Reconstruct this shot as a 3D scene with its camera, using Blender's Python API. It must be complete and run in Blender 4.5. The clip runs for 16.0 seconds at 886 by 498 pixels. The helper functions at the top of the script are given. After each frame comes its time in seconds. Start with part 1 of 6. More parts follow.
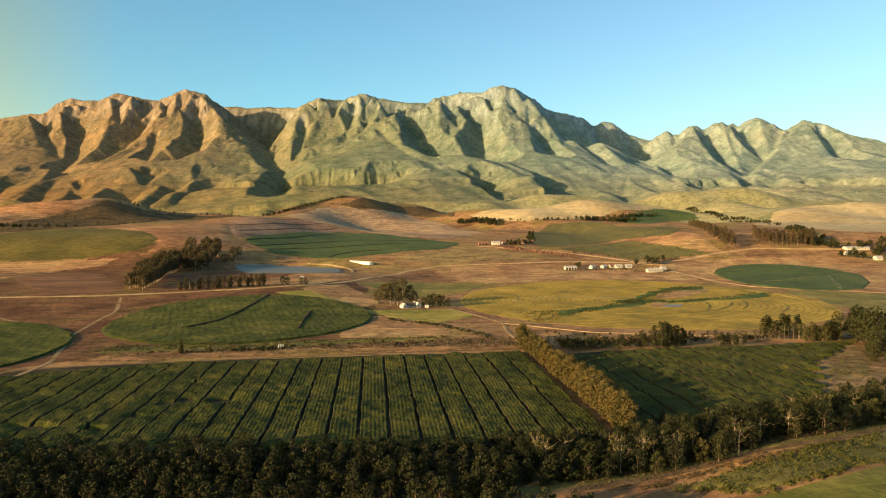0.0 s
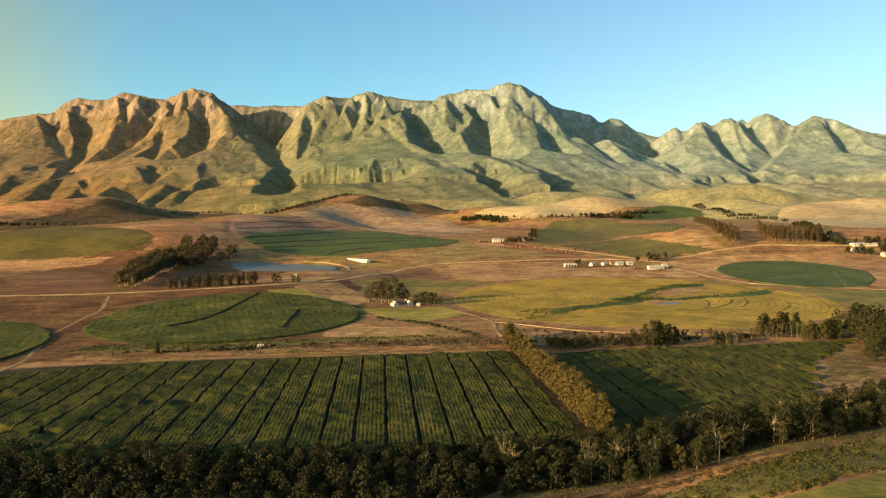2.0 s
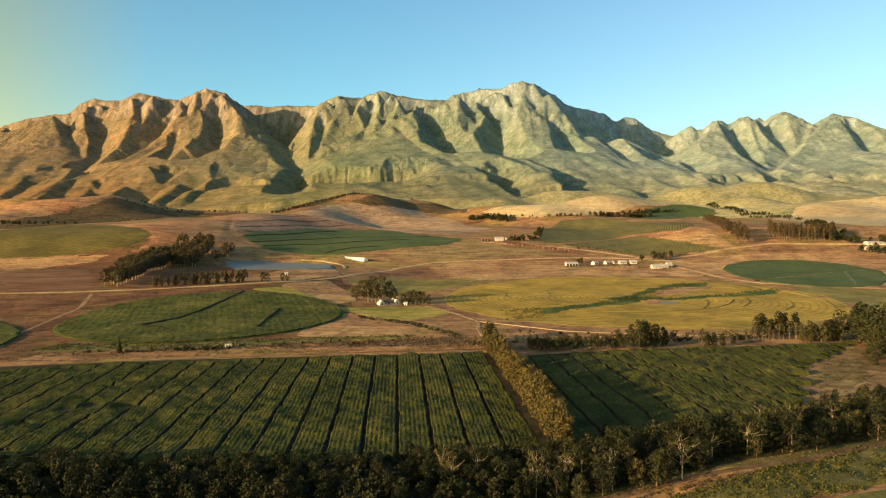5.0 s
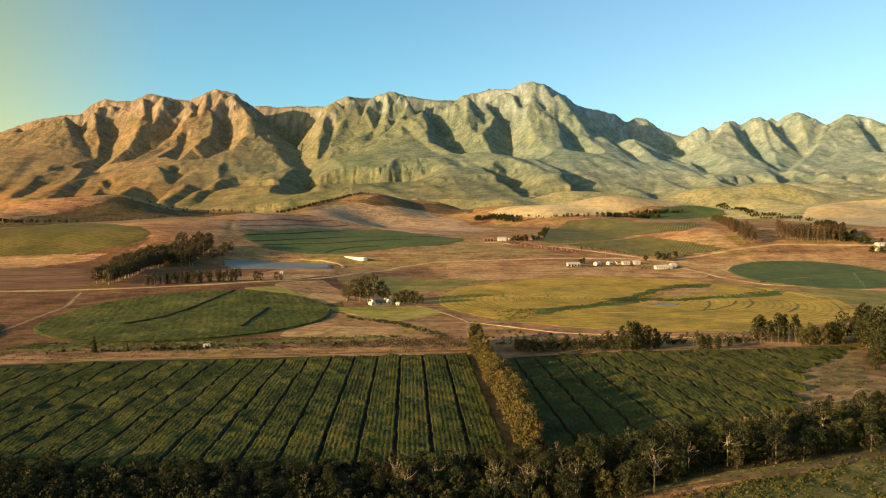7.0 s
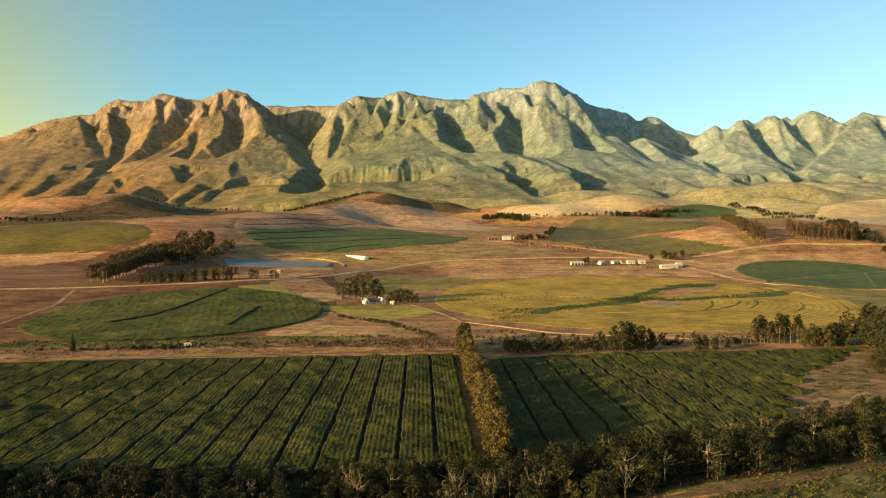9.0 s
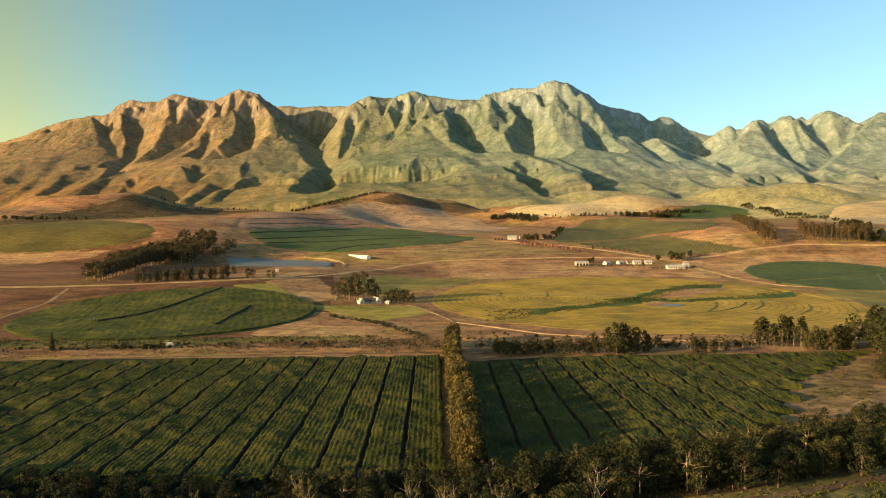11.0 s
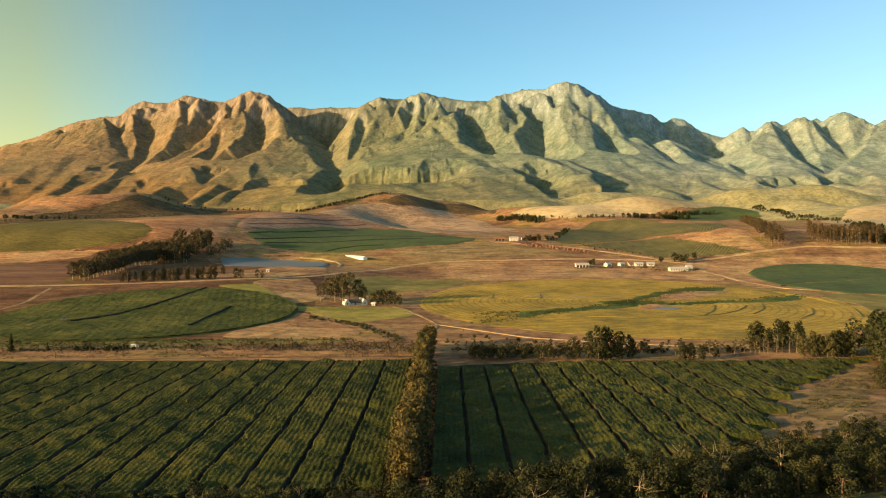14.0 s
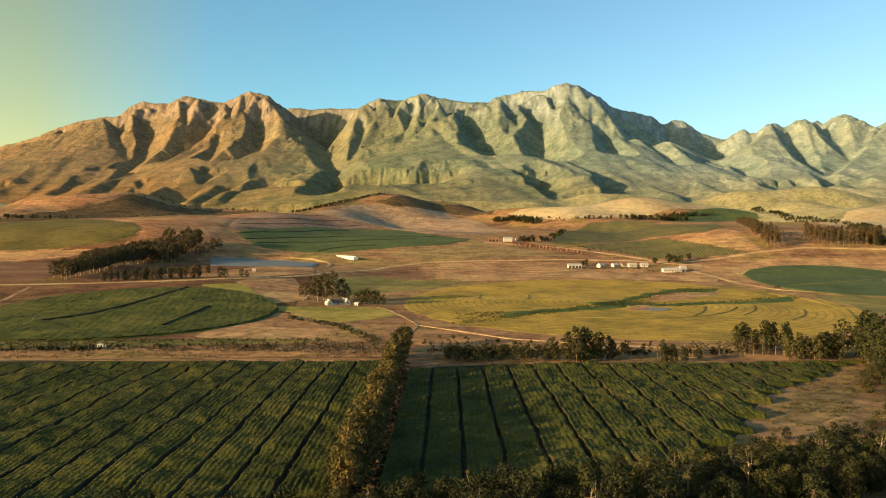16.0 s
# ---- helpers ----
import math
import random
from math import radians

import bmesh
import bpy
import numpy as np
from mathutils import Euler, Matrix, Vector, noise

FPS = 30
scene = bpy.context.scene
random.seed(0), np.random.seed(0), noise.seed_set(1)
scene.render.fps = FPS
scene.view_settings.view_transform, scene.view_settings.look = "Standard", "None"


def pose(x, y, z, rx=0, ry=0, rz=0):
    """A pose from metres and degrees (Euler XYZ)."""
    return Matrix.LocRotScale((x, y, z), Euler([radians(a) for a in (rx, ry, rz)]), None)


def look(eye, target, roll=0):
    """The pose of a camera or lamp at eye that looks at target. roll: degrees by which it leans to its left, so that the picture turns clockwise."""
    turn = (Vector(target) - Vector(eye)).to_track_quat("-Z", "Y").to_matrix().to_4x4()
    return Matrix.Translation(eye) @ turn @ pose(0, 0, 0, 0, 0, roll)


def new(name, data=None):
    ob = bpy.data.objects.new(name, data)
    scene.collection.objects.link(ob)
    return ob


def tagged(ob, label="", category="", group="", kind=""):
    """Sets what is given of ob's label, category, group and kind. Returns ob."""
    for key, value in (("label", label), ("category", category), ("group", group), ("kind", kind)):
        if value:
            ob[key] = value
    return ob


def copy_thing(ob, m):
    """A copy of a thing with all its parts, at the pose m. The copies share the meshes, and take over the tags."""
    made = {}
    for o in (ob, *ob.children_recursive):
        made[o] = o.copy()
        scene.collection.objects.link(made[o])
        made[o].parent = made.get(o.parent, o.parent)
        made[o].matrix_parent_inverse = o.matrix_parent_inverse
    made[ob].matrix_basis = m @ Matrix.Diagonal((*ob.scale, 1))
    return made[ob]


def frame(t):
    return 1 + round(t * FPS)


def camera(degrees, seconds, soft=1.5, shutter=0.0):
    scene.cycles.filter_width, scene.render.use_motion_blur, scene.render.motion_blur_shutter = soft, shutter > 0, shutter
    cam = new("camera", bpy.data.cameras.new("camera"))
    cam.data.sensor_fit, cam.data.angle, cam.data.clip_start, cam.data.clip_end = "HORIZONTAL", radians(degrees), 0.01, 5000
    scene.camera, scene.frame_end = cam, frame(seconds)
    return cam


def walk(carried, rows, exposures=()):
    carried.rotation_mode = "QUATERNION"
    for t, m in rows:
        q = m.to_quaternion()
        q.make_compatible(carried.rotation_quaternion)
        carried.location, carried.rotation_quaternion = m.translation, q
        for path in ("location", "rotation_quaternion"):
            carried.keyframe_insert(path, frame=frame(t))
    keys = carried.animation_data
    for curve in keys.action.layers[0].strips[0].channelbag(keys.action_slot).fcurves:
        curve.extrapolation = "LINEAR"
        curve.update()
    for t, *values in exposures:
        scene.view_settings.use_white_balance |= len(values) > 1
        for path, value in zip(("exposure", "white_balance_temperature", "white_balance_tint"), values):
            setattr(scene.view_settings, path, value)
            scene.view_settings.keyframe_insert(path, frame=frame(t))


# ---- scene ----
cam = camera(66.17, 16.0, soft=1.1)
# seconds, x, y, z, heading to the right, tilt up, lean
PATH = [
    (0, 0.68, -8.68, 66.59, -0.064, -1.942, -0.265),
    (0.5, 3.95, -5.60, 66.40, -0.235, -2.003, -0.283),
    (1, 7.41, -2.59, 66.08, -0.417, -2.048, -0.340),
    (1.5, 11.00, 0.22, 65.64, -0.632, -2.076, -0.388),
    (2, 14.51, 3.26, 65.12, -0.814, -2.096, -0.442),
    (2.5, 18.17, 6.44, 64.55, -1.034, -2.105, -0.448),
    (3, 21.84, 9.61, 64.02, -1.243, -2.109, -0.475),
    (3.5, 25.45, 12.84, 63.47, -1.463, -2.114, -0.451),
    (4, 28.90, 15.85, 63.01, -1.697, -2.114, -0.465),
    (6.5, 45.66, 31.56, 60.12, -2.852, -1.966, -0.320),
    (7, 48.84, 34.56, 59.69, -3.099, -1.965, -0.291),
    (7.5, 52.01, 37.54, 59.16, -3.359, -1.950, -0.250),
    (8, 55.07, 40.32, 58.65, -3.627, -1.933, -0.241),
    (8.5, 57.95, 43.32, 58.16, -3.888, -1.927, -0.195),
    (9, 60.82, 46.31, 57.83, -4.140, -1.974, -0.228),
    (11.5, 74.32, 61.01, 55.70, -5.481, -1.879, -0.043),
    (12, 76.96, 63.85, 55.45, -5.732, -1.855, 0.008),
    (12.5, 79.73, 66.75, 55.18, -5.935, -1.830, 0.044),
    (13, 82.27, 69.71, 54.85, -6.098, -1.800, 0.074),
    (13.5, 84.87, 72.68, 54.47, -6.178, -1.767, 0.108),
    (14, 87.32, 75.57, 54.11, -6.252, -1.738, 0.101),
    (14.5, 89.97, 78.40, 53.59, -6.284, -1.682, 0.162),
    (15, 92.40, 81.03, 52.97, -6.304, -1.627, 0.224),
    (15.5, 95.06, 83.64, 52.44, -6.326, -1.594, 0.251),
    (16, 97.68, 86.32, 52.07, -6.360, -1.592, 0.266),
]
walk(cam, [(t, pose(x, y, z, 90 + up, 0, -turn) @ pose(0, 0, 0, 0, 0, lean)) for t, x, y, z, turn, up, lean in PATH],
     exposures=[(0, 1.0, 7200, 0), (16, 1.0, 7200, 0)])

# ---- daylight: low sun from the side, clear sky ----
SUN_EL, SUN_AZ = 10.5, 239.0
world = bpy.data.worlds.new("sky")
scene.world = world
world.use_nodes = True
wn = world.node_tree.nodes
sky = wn.new("ShaderNodeTexSky")
sky.sky_type = "NISHITA"
sky.sun_disc = False
sky.sun_elevation, sky.sun_rotation = radians(SUN_EL), radians(SUN_AZ)
sky.air_density, sky.dust_density, sky.ozone_density = 1.0, 0.7, 3.0
# a wide warm aureole round the low sun
wl = world.node_tree.links
way, toward, glow, tint = wn.new("ShaderNodeTexCoord"), wn.new("ShaderNodeVectorMath"), wn.new("ShaderNodeValToRGB"), wn.new("ShaderNodeMix")
toward.operation = "DOT_PRODUCT"
wl.new(way.outputs["Generated"], toward.inputs[0])
toward.inputs[1].default_value = (0.5 * math.sin(radians(SUN_AZ)), 0.5 * math.cos(radians(SUN_AZ)), 0.0)
shift = wn.new("ShaderNodeMath")
shift.inputs[1].default_value = 0.5
wl.new(toward.outputs["Value"], shift.inputs[0])
wl.new(shift.outputs[0], glow.inputs[0])
for e, (p, c) in zip([glow.color_ramp.elements[0], glow.color_ramp.elements.new(0.35), glow.color_ramp.elements.new(0.46), glow.color_ramp.elements[-1]],
                     ((0.12, (1, 1, 1)), (0.35, (0.84, 1.07, 1.08)), (0.45, (0.86, 1.04, 1.02)), (0.555, (1.40, 0.98, 0.50)))):
    e.position, e.color = p, (*c, 1)
tint.data_type, tint.blend_type = "RGBA", "MULTIPLY"
tint.inputs[0].default_value = 1.0
wl.new(sky.outputs[0], tint.inputs[6])
wl.new(glow.outputs[0], tint.inputs[7])
wl.new(tint.outputs[2], wn["Background"].inputs[0])
wn["Background"].inputs[1].default_value = 0.14
sun_way = Vector((math.sin(radians(SUN_AZ)) * math.cos(radians(SUN_EL)), math.cos(radians(SUN_AZ)) * math.cos(radians(SUN_EL)), math.sin(radians(SUN_EL))))
sun = new("sun", bpy.data.lights.new("sun", "SUN"))
sun.data.energy, sun.data.angle, sun.data.color = 5.3, radians(0.55), (1.0, 0.665, 0.37)
sun.matrix_world = look(sun_way * 500, (0, 0, 0))


# ---- materials ----
def material(name):
    m = bpy.data.materials.new(name)
    m.use_nodes = True
    nt = m.node_tree
    return m, nt.nodes, nt.links, nt.nodes["Principled BSDF"]


def noise_node(n, l, coord, scale, detail=4.0, rough=0.55, stretch=None):
    if stretch:
        mp = n.new("ShaderNodeMapping")
        mp.inputs["Scale"].default_value = stretch
        mp.inputs["Rotation"].default_value = (0, 0, radians(-5.9))
        l.new(coord, mp.inputs["Vector"])
        coord = mp.outputs[0]
    t = n.new("ShaderNodeTexNoise")
    t.inputs["Scale"].default_value, t.inputs["Detail"].default_value, t.inputs["Roughness"].default_value = scale, detail, rough
    l.new(coord, t.inputs["Vector"])
    return t.outputs["Fac"]


def ramp_node(n, l, fac, stops):
    r = n.new("ShaderNodeValToRGB")
    while len(r.color_ramp.elements) < len(stops):
        r.color_ramp.elements.new(0.5)
    for e, (p, c) in zip(r.color_ramp.elements, stops):
        e.position, e.color = p, (*c, 1)
    l.new(fac, r.inputs[0])
    return r.outputs[0]


def mix_node(n, l, fac, a, b, mode="MIX"):
    m = n.new("ShaderNodeMix")
    m.data_type, m.blend_type = "RGBA", mode
    for s, v in ((m.inputs[0], fac), (m.inputs[6], a), (m.inputs[7], b)):
        if isinstance(v, (int, float)):
            s.default_value = v
        elif isinstance(v, tuple):
            s.default_value = (*v, 1)
        else:
            l.new(v, s)
    return m.outputs[2]


def bump_node(n, l, fac, b, strength, dist):
    u = n.new("ShaderNodeBump")
    u.inputs["Strength"].default_value, u.inputs["Distance"].default_value = strength, dist
    l.new(fac, u.inputs["Height"])
    l.new(u.outputs[0], b.inputs["Normal"])


def earth(name, low, mid, high, big=0.012, small=0.35, spread=0.5, bump=0.5, rough=0.95, stretch=None):
    """Soil, stubble, grass and crops: three tones at a large and a small scale."""
    m, n, l, b = material(name)
    co = n.new("ShaderNodeTexCoord").outputs["Object"]
    one = noise_node(n, l, co, big, 5, 0.6, stretch)
    two = noise_node(n, l, co, small, 4, 0.65, stretch)
    base = ramp_node(n, l, one, ((0.34, low), (0.5, mid), (0.66, high)))
    tone = ramp_node(n, l, two, ((0.3, (0.45, 0.45, 0.45)), (0.55, (1, 1, 1)), (0.75, (1.35, 1.3, 1.2))))
    patch = noise_node(n, l, co, max(0.05, big * 3.5), 4, 0.6, stretch)
    base = mix_node(n, l, 0.6, base, ramp_node(n, l, patch, ((0.36, (0.66, 0.68, 0.68)), (0.5, (1, 1, 1)), (0.64, (1.3, 1.26, 1.2)))), "MULTIPLY")
    l.new(mix_node(n, l, spread, base, tone, "MULTIPLY"), b.inputs["Base Color"])
    b.inputs["Roughness"].default_value = rough
    b.inputs["Specular IOR Level"].default_value = 0.15
    bump_node(n, l, two, b, bump, 0.6)
    return m


def veld(name, low, mid, high):
    """Dry grass and stubble over bare soil: broad patches, drill lines and small tufts."""
    m, n, l, b = material(name)
    co = n.new("ShaderNodeTexCoord").outputs["Object"]
    one = noise_node(n, l, co, 0.011, 6, 0.62)
    lines = noise_node(n, l, co, 0.10, 4, 0.6, (0.22, 1.6, 1))
    two = noise_node(n, l, co, 0.22, 6, 0.72)
    base = ramp_node(n, l, one, ((0.36, low), (0.5, mid), (0.62, high)))
    drill = ramp_node(n, l, lines, ((0.34, (0.6, 0.58, 0.55)), (0.5, (1, 1, 1)), (0.68, (1.25, 1.22, 1.15))))
    tuft = ramp_node(n, l, two, ((0.36, (0.4, 0.42, 0.38)), (0.5, (1, 1, 1)), (0.7, (1.3, 1.25, 1.15))))
    patch = noise_node(n, l, co, 0.05, 4, 0.6)
    base = mix_node(n, l, 0.8, base, ramp_node(n, l, patch, ((0.36, (0.66, 0.66, 0.68)), (0.5, (1, 1, 1)), (0.64, (1.3, 1.27, 1.2)))), "MULTIPLY")
    base = mix_node(n, l, 0.85, base, drill, "MULTIPLY")
    l.new(mix_node(n, l, 0.75, base, tuft, "MULTIPLY"), b.inputs["Base Color"])
    b.inputs["Roughness"].default_value = 0.95
    b.inputs["Specular IOR Level"].default_value = 0.1
    bump_node(n, l, two, b, 0.7, 1.0)
    return m


def pivot_crop(name, low, mid, high, rings=0.16, strength=0.35):
    """A crop sown in circles round a pivot: faint rings round the object's origin."""
    m, n, l, b = material(name)
    co = n.new("ShaderNodeTexCoord").outputs["Object"]
    one = noise_node(n, l, co, 0.022, 5, 0.62)
    two = noise_node(n, l, co, 0.6, 4, 0.65)
    warp = n.new("ShaderNodeTexWave")
    warp.wave_type, warp.rings_direction = "RINGS", "Z"
    warp.inputs["Scale"].default_value, warp.inputs["Distortion"].default_value = rings, 2.5
    warp.inputs["Detail"].default_value, warp.inputs["Detail Scale"].default_value = 3, 0.08
    l.new(co, warp.inputs["Vector"])
    base = ramp_node(n, l, one, ((0.32, low), (0.5, mid), (0.68, high)))
    tone = ramp_node(n, l, two, ((0.3, (0.5, 0.5, 0.5)), (0.6, (1, 1, 1)), (0.8, (1.3, 1.25, 1.1))))
    base = mix_node(n, l, 0.7, base, tone, "MULTIPLY")
    clump = noise_node(n, l, co, 0.16, 4, 0.6, (0.6, 1.6, 1))
    base = mix_node(n, l, 0.7, base, ramp_node(n, l, clump, ((0.36, (0.6, 0.64, 0.6)), (0.5, (1, 1, 1)), (0.64, (1.3, 1.25, 1.15)))), "MULTIPLY")
    ring = ramp_node(n, l, warp.outputs["Fac"], ((0.0, (0.55, 0.6, 0.5)), (0.25, (1, 1, 1)), (1.0, (1.08, 1.05, 1.0))))
    l.new(mix_node(n, l, strength, base, ring, "MULTIPLY"), b.inputs["Base Color"])
    b.inputs["Roughness"].default_value = 0.9
    b.inputs["Specular IOR Level"].default_value = 0.2
    bump_node(n, l, two, b, 0.7, 0.7)
    return m


def plain(name, color, rough=0.6, scale=1.5, vary=0.25, metal=0.0):
    m, n, l, b = material(name)
    co = n.new("ShaderNodeTexCoord").outputs["Object"]
    f = noise_node(n, l, co, scale, 5, 0.65)
    lo, hi = tuple(c * (1 - vary) for c in color), tuple(min(1, c * (1 + vary * 0.6)) for c in color)
    l.new(ramp_node(n, l, f, ((0.35, lo), (0.65, hi))), b.inputs["Base Color"])
    b.inputs["Roughness"].default_value, b.inputs["Metallic"].default_value = rough, metal
    bump_node(n, l, f, b, 0.15, 0.05)
    return m


def leaves(name, low, mid, high):
    """Foliage: tone varies from leaf to leaf and from plant to plant; some light comes through."""
    m, n, l, b = material(name)
    geo, info = n.new("ShaderNodeNewGeometry"), n.new("ShaderNodeObjectInfo")
    col = ramp_node(n, l, geo.outputs["Random Per Island"], ((0.0, low), (0.5, mid), (1.0, high)))
    shade = ramp_node(n, l, info.outputs["Random"], ((0.0, (0.5, 0.6, 0.6)), (0.5, (1, 1, 1)), (1.0, (1.3, 1.15, 0.95))))
    col = mix_node(n, l, 0.8, col, shade, "MULTIPLY")
    l.new(col, b.inputs["Base Color"])
    b.inputs["Roughness"].default_value = 0.75
    b.inputs["Specular IOR Level"].default_value = 0.2
    tr, mx = n.new("ShaderNodeBsdfTranslucent"), n.new("ShaderNodeMixShader")
    l.new(col, tr.inputs["Color"])
    mx.inputs[0].default_value = 0.18
    l.new(b.outputs[0], mx.inputs[1])
    l.new(tr.outputs[0], mx.inputs[2])
    l.new(mx.outputs[0], n["Material Output"].inputs[0])
    return m


def mountain_material():
    """Bare rock where it is steep or high, dry scrub and grass on the gentler slopes."""
    m, n, l, b = material("mountain_rock_and_scrub")
    co = n.new("ShaderNodeTexCoord").outputs["Object"]
    geo = n.new("ShaderNodeNewGeometry")
    sep = n.new("ShaderNodeSeparateXYZ")
    l.new(geo.outputs["Normal"], sep.inputs[0])
    high = n.new("ShaderNodeSeparateXYZ")
    l.new(co, high.inputs[0])
    big = noise_node(n, l, co, 0.004, 6, 0.65)
    fine = noise_node(n, l, co, 0.05, 10, 0.8)
    streak = noise_node(n, l, co, 0.03, 9, 0.75, (1, 0.3, 0.35))
    rock = ramp_node(n, l, streak, ((0.38, (0.13, 0.14, 0.13)), (0.5, (0.25, 0.26, 0.245)), (0.62, (0.42, 0.42, 0.40))))
    scrub = ramp_node(n, l, fine, ((0.33, (0.11, 0.12, 0.088)), (0.5, (0.20, 0.205, 0.152)), (0.67, (0.30, 0.29, 0.235))))
    tint = ramp_node(n, l, big, ((0.35, (0.75, 0.85, 0.75)), (0.65, (1.25, 1.1, 0.95))))
    scrub = mix_node(n, l, 0.7, scrub, tint, "MULTIPLY")
    scrub = mix_node(n, l, 0.8, scrub, ramp_node(n, l, noise_node(n, l, co, 0.016, 5, 0.65), ((0.36, (0.66, 0.7, 0.7)), (0.5, (1, 1, 1)), (0.64, (1.3, 1.25, 1.2)))), "MULTIPLY")
    # drier tan in the west; paler, bluer colour eastwards paints distance haze
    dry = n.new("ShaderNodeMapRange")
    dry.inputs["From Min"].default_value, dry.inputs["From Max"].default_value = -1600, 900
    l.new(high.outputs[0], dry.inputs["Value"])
    haze_tone = ramp_node(n, l, dry.outputs[0], ((0.0, (1.16, 0.86, 0.72)), (0.4, (0.86, 1.0, 0.96)), (0.72, (0.87, 1.13, 1.36)), (1.0, (1.16, 1.5, 2.05))))
    scrub = mix_node(n, l, 1.0, scrub, haze_tone, "MULTIPLY")
    rock = mix_node(n, l, 0.75, rock, haze_tone, "MULTIPLY")
    foot = n.new("ShaderNodeMapRange")
    foot.inputs["From Min"].default_value, foot.inputs["From Max"].default_value = 330, 210
    l.new(high.outputs[2], foot.inputs["Value"])
    scrub = mix_node(n, l, foot.outputs[0], scrub, mix_node(n, l, 1.0, scrub, (1.1, 0.92, 0.74), "MULTIPLY"))

    def mathop(op, a, b_, clamp=False):
        x = n.new("ShaderNodeMath")
        x.operation, x.use_clamp = op, clamp
        for s, v in zip(x.inputs, (a, b_)):
            if isinstance(v, (int, float)):
                s.default_value = v
            else:
                l.new(v, s)
        return x.outputs[0]

    steep = mathop("MULTIPLY", mathop("SUBTRACT", 0.66, sep.outputs[2]), 2.4)
    up = mathop("MULTIPLY", mathop("SUBTRACT", high.outputs[2], 620), 0.0026)
    rough_edge = mathop("MULTIPLY", mathop("SUBTRACT", fine, 0.5), 2.4)
    fac = mathop("ADD", mathop("ADD", steep, up), rough_edge, True)
    crop_out = mathop("MULTIPLY", mathop("SUBTRACT", noise_node(n, l, co, 0.09, 8, 0.75), 0.56), 11.0, True)
    rise = mathop("MULTIPLY", mathop("SUBTRACT", high.outputs[2], 250), 0.0030, True)
    ground_tone = mix_node(n, l, mathop("MULTIPLY", crop_out, rise), scrub, (0.43, 0.41, 0.38))
    l.new(mix_node(n, l, fac, ground_tone, rock), b.inputs["Base Color"])
    b.inputs["Roughness"].default_value = 0.95
    b.inputs["Specular IOR Level"].default_value = 0.1
    bump_node(n, l, mix_node(n, l, 0.5, fine, streak), b, 1.0, 22)
    return m


SOIL = veld("dry_grass_ground", (0.1854, 0.1, 0.0576), (0.3296, 0.19, 0.0998), (0.2575, 0.185, 0.0679))
DRY = veld("red_brown_veld", (0.1007, 0.048, 0.0286), (0.1802, 0.092, 0.0512), (0.1643, 0.11, 0.0437))
# scrub brown kept dark to paint the shaded sides of the hills
HILL_SHADE = veld("hill_scrub_and_shade", (0.075, 0.0549, 0.0312), (0.1125, 0.0756, 0.04), (0.15, 0.0976, 0.05))
RED = earth("ploughed_red_soil", (0.1248, 0.06, 0.037), (0.1872, 0.092, 0.0542), (0.2496, 0.13, 0.0731), 0.014, 0.3, 0.5, 0.5, 0.95, (1, 4, 1.220))
TAN = veld("tan_stubble", (0.2754, 0.15, 0.0801), (0.3876, 0.225, 0.1179), (0.4284, 0.28, 0.1399))
PALE_TAN = veld("pale_tan_hill", (0.3, 0.2, 0.1368), (0.365, 0.25, 0.1701), (0.41, 0.29, 0.198))
STRAW = earth("pale_straw_slope", (0.3724, 0.2884, 0.1688), (0.4508, 0.3605, 0.215), (0.5096, 0.4172, 0.2562), 0.006, 0.12, 0.35)
OLIVE = earth("olive_pasture", (0.12, 0.115, 0.035), (0.20, 0.172, 0.052), (0.29, 0.23, 0.07), 0.02, 0.4)
GRASS = earth("yellow_green_grass", (0.17, 0.17, 0.035), (0.28, 0.24, 0.055), (0.38, 0.30, 0.08), 0.03, 0.5)
WET = earth("marsh_grass", (0.04, 0.075, 0.018), (0.07, 0.115, 0.025), (0.13, 0.14, 0.035), 0.05, 0.6)
CROP = earth("row_crop_leaf", (0.0318, 0.041, 0.0081), (0.0572, 0.066, 0.0135), (0.1007, 0.094, 0.0216), 0.04, 1.3, 0.7, 0.8)
PINK = veld("pinkish_bare_field", (0.24, 0.135, 0.0936), (0.33, 0.195, 0.1368), (0.37, 0.235, 0.1593))
# bush floor colour with the shade of the river trees put in
BUSH_SHADE = veld("bush_and_shade_ground", (0.03, 0.026, 0.013), (0.052, 0.042, 0.02), (0.085, 0.06, 0.03))
RUSTY = veld("warm_orange_slope", (0.3, 0.15, 0.0819), (0.4, 0.215, 0.1152), (0.42, 0.25, 0.1368))
VINE = earth("vineyard_leaf", (0.0988, 0.0975, 0.032), (0.1444, 0.1326, 0.0448), (0.19, 0.1638, 0.06), 0.02, 0.5, 0.55, 0.8, 0.9, (3, 0.5, 1))
HILLGREEN = earth("hill_scrub", (0.19, 0.19, 0.105), (0.27, 0.258, 0.145), (0.345, 0.32, 0.19), 0.008, 0.1, 0.5)
DULL_TAN = veld("dull_olive_stubble", (0.20, 0.14, 0.068), (0.27, 0.185, 0.088), (0.31, 0.225, 0.105))
CIRCLE_GREEN = pivot_crop("green_pivot_crop", (0.04, 0.052, 0.011), (0.062, 0.077, 0.015), (0.11, 0.112, 0.024), 0.05)
CIRCLE_DARK = pivot_crop("dark_green_pivot_crop", (0.0585, 0.0875, 0.0264), (0.078, 0.1125, 0.0324), (0.1105, 0.1375, 0.0408), 0.05)
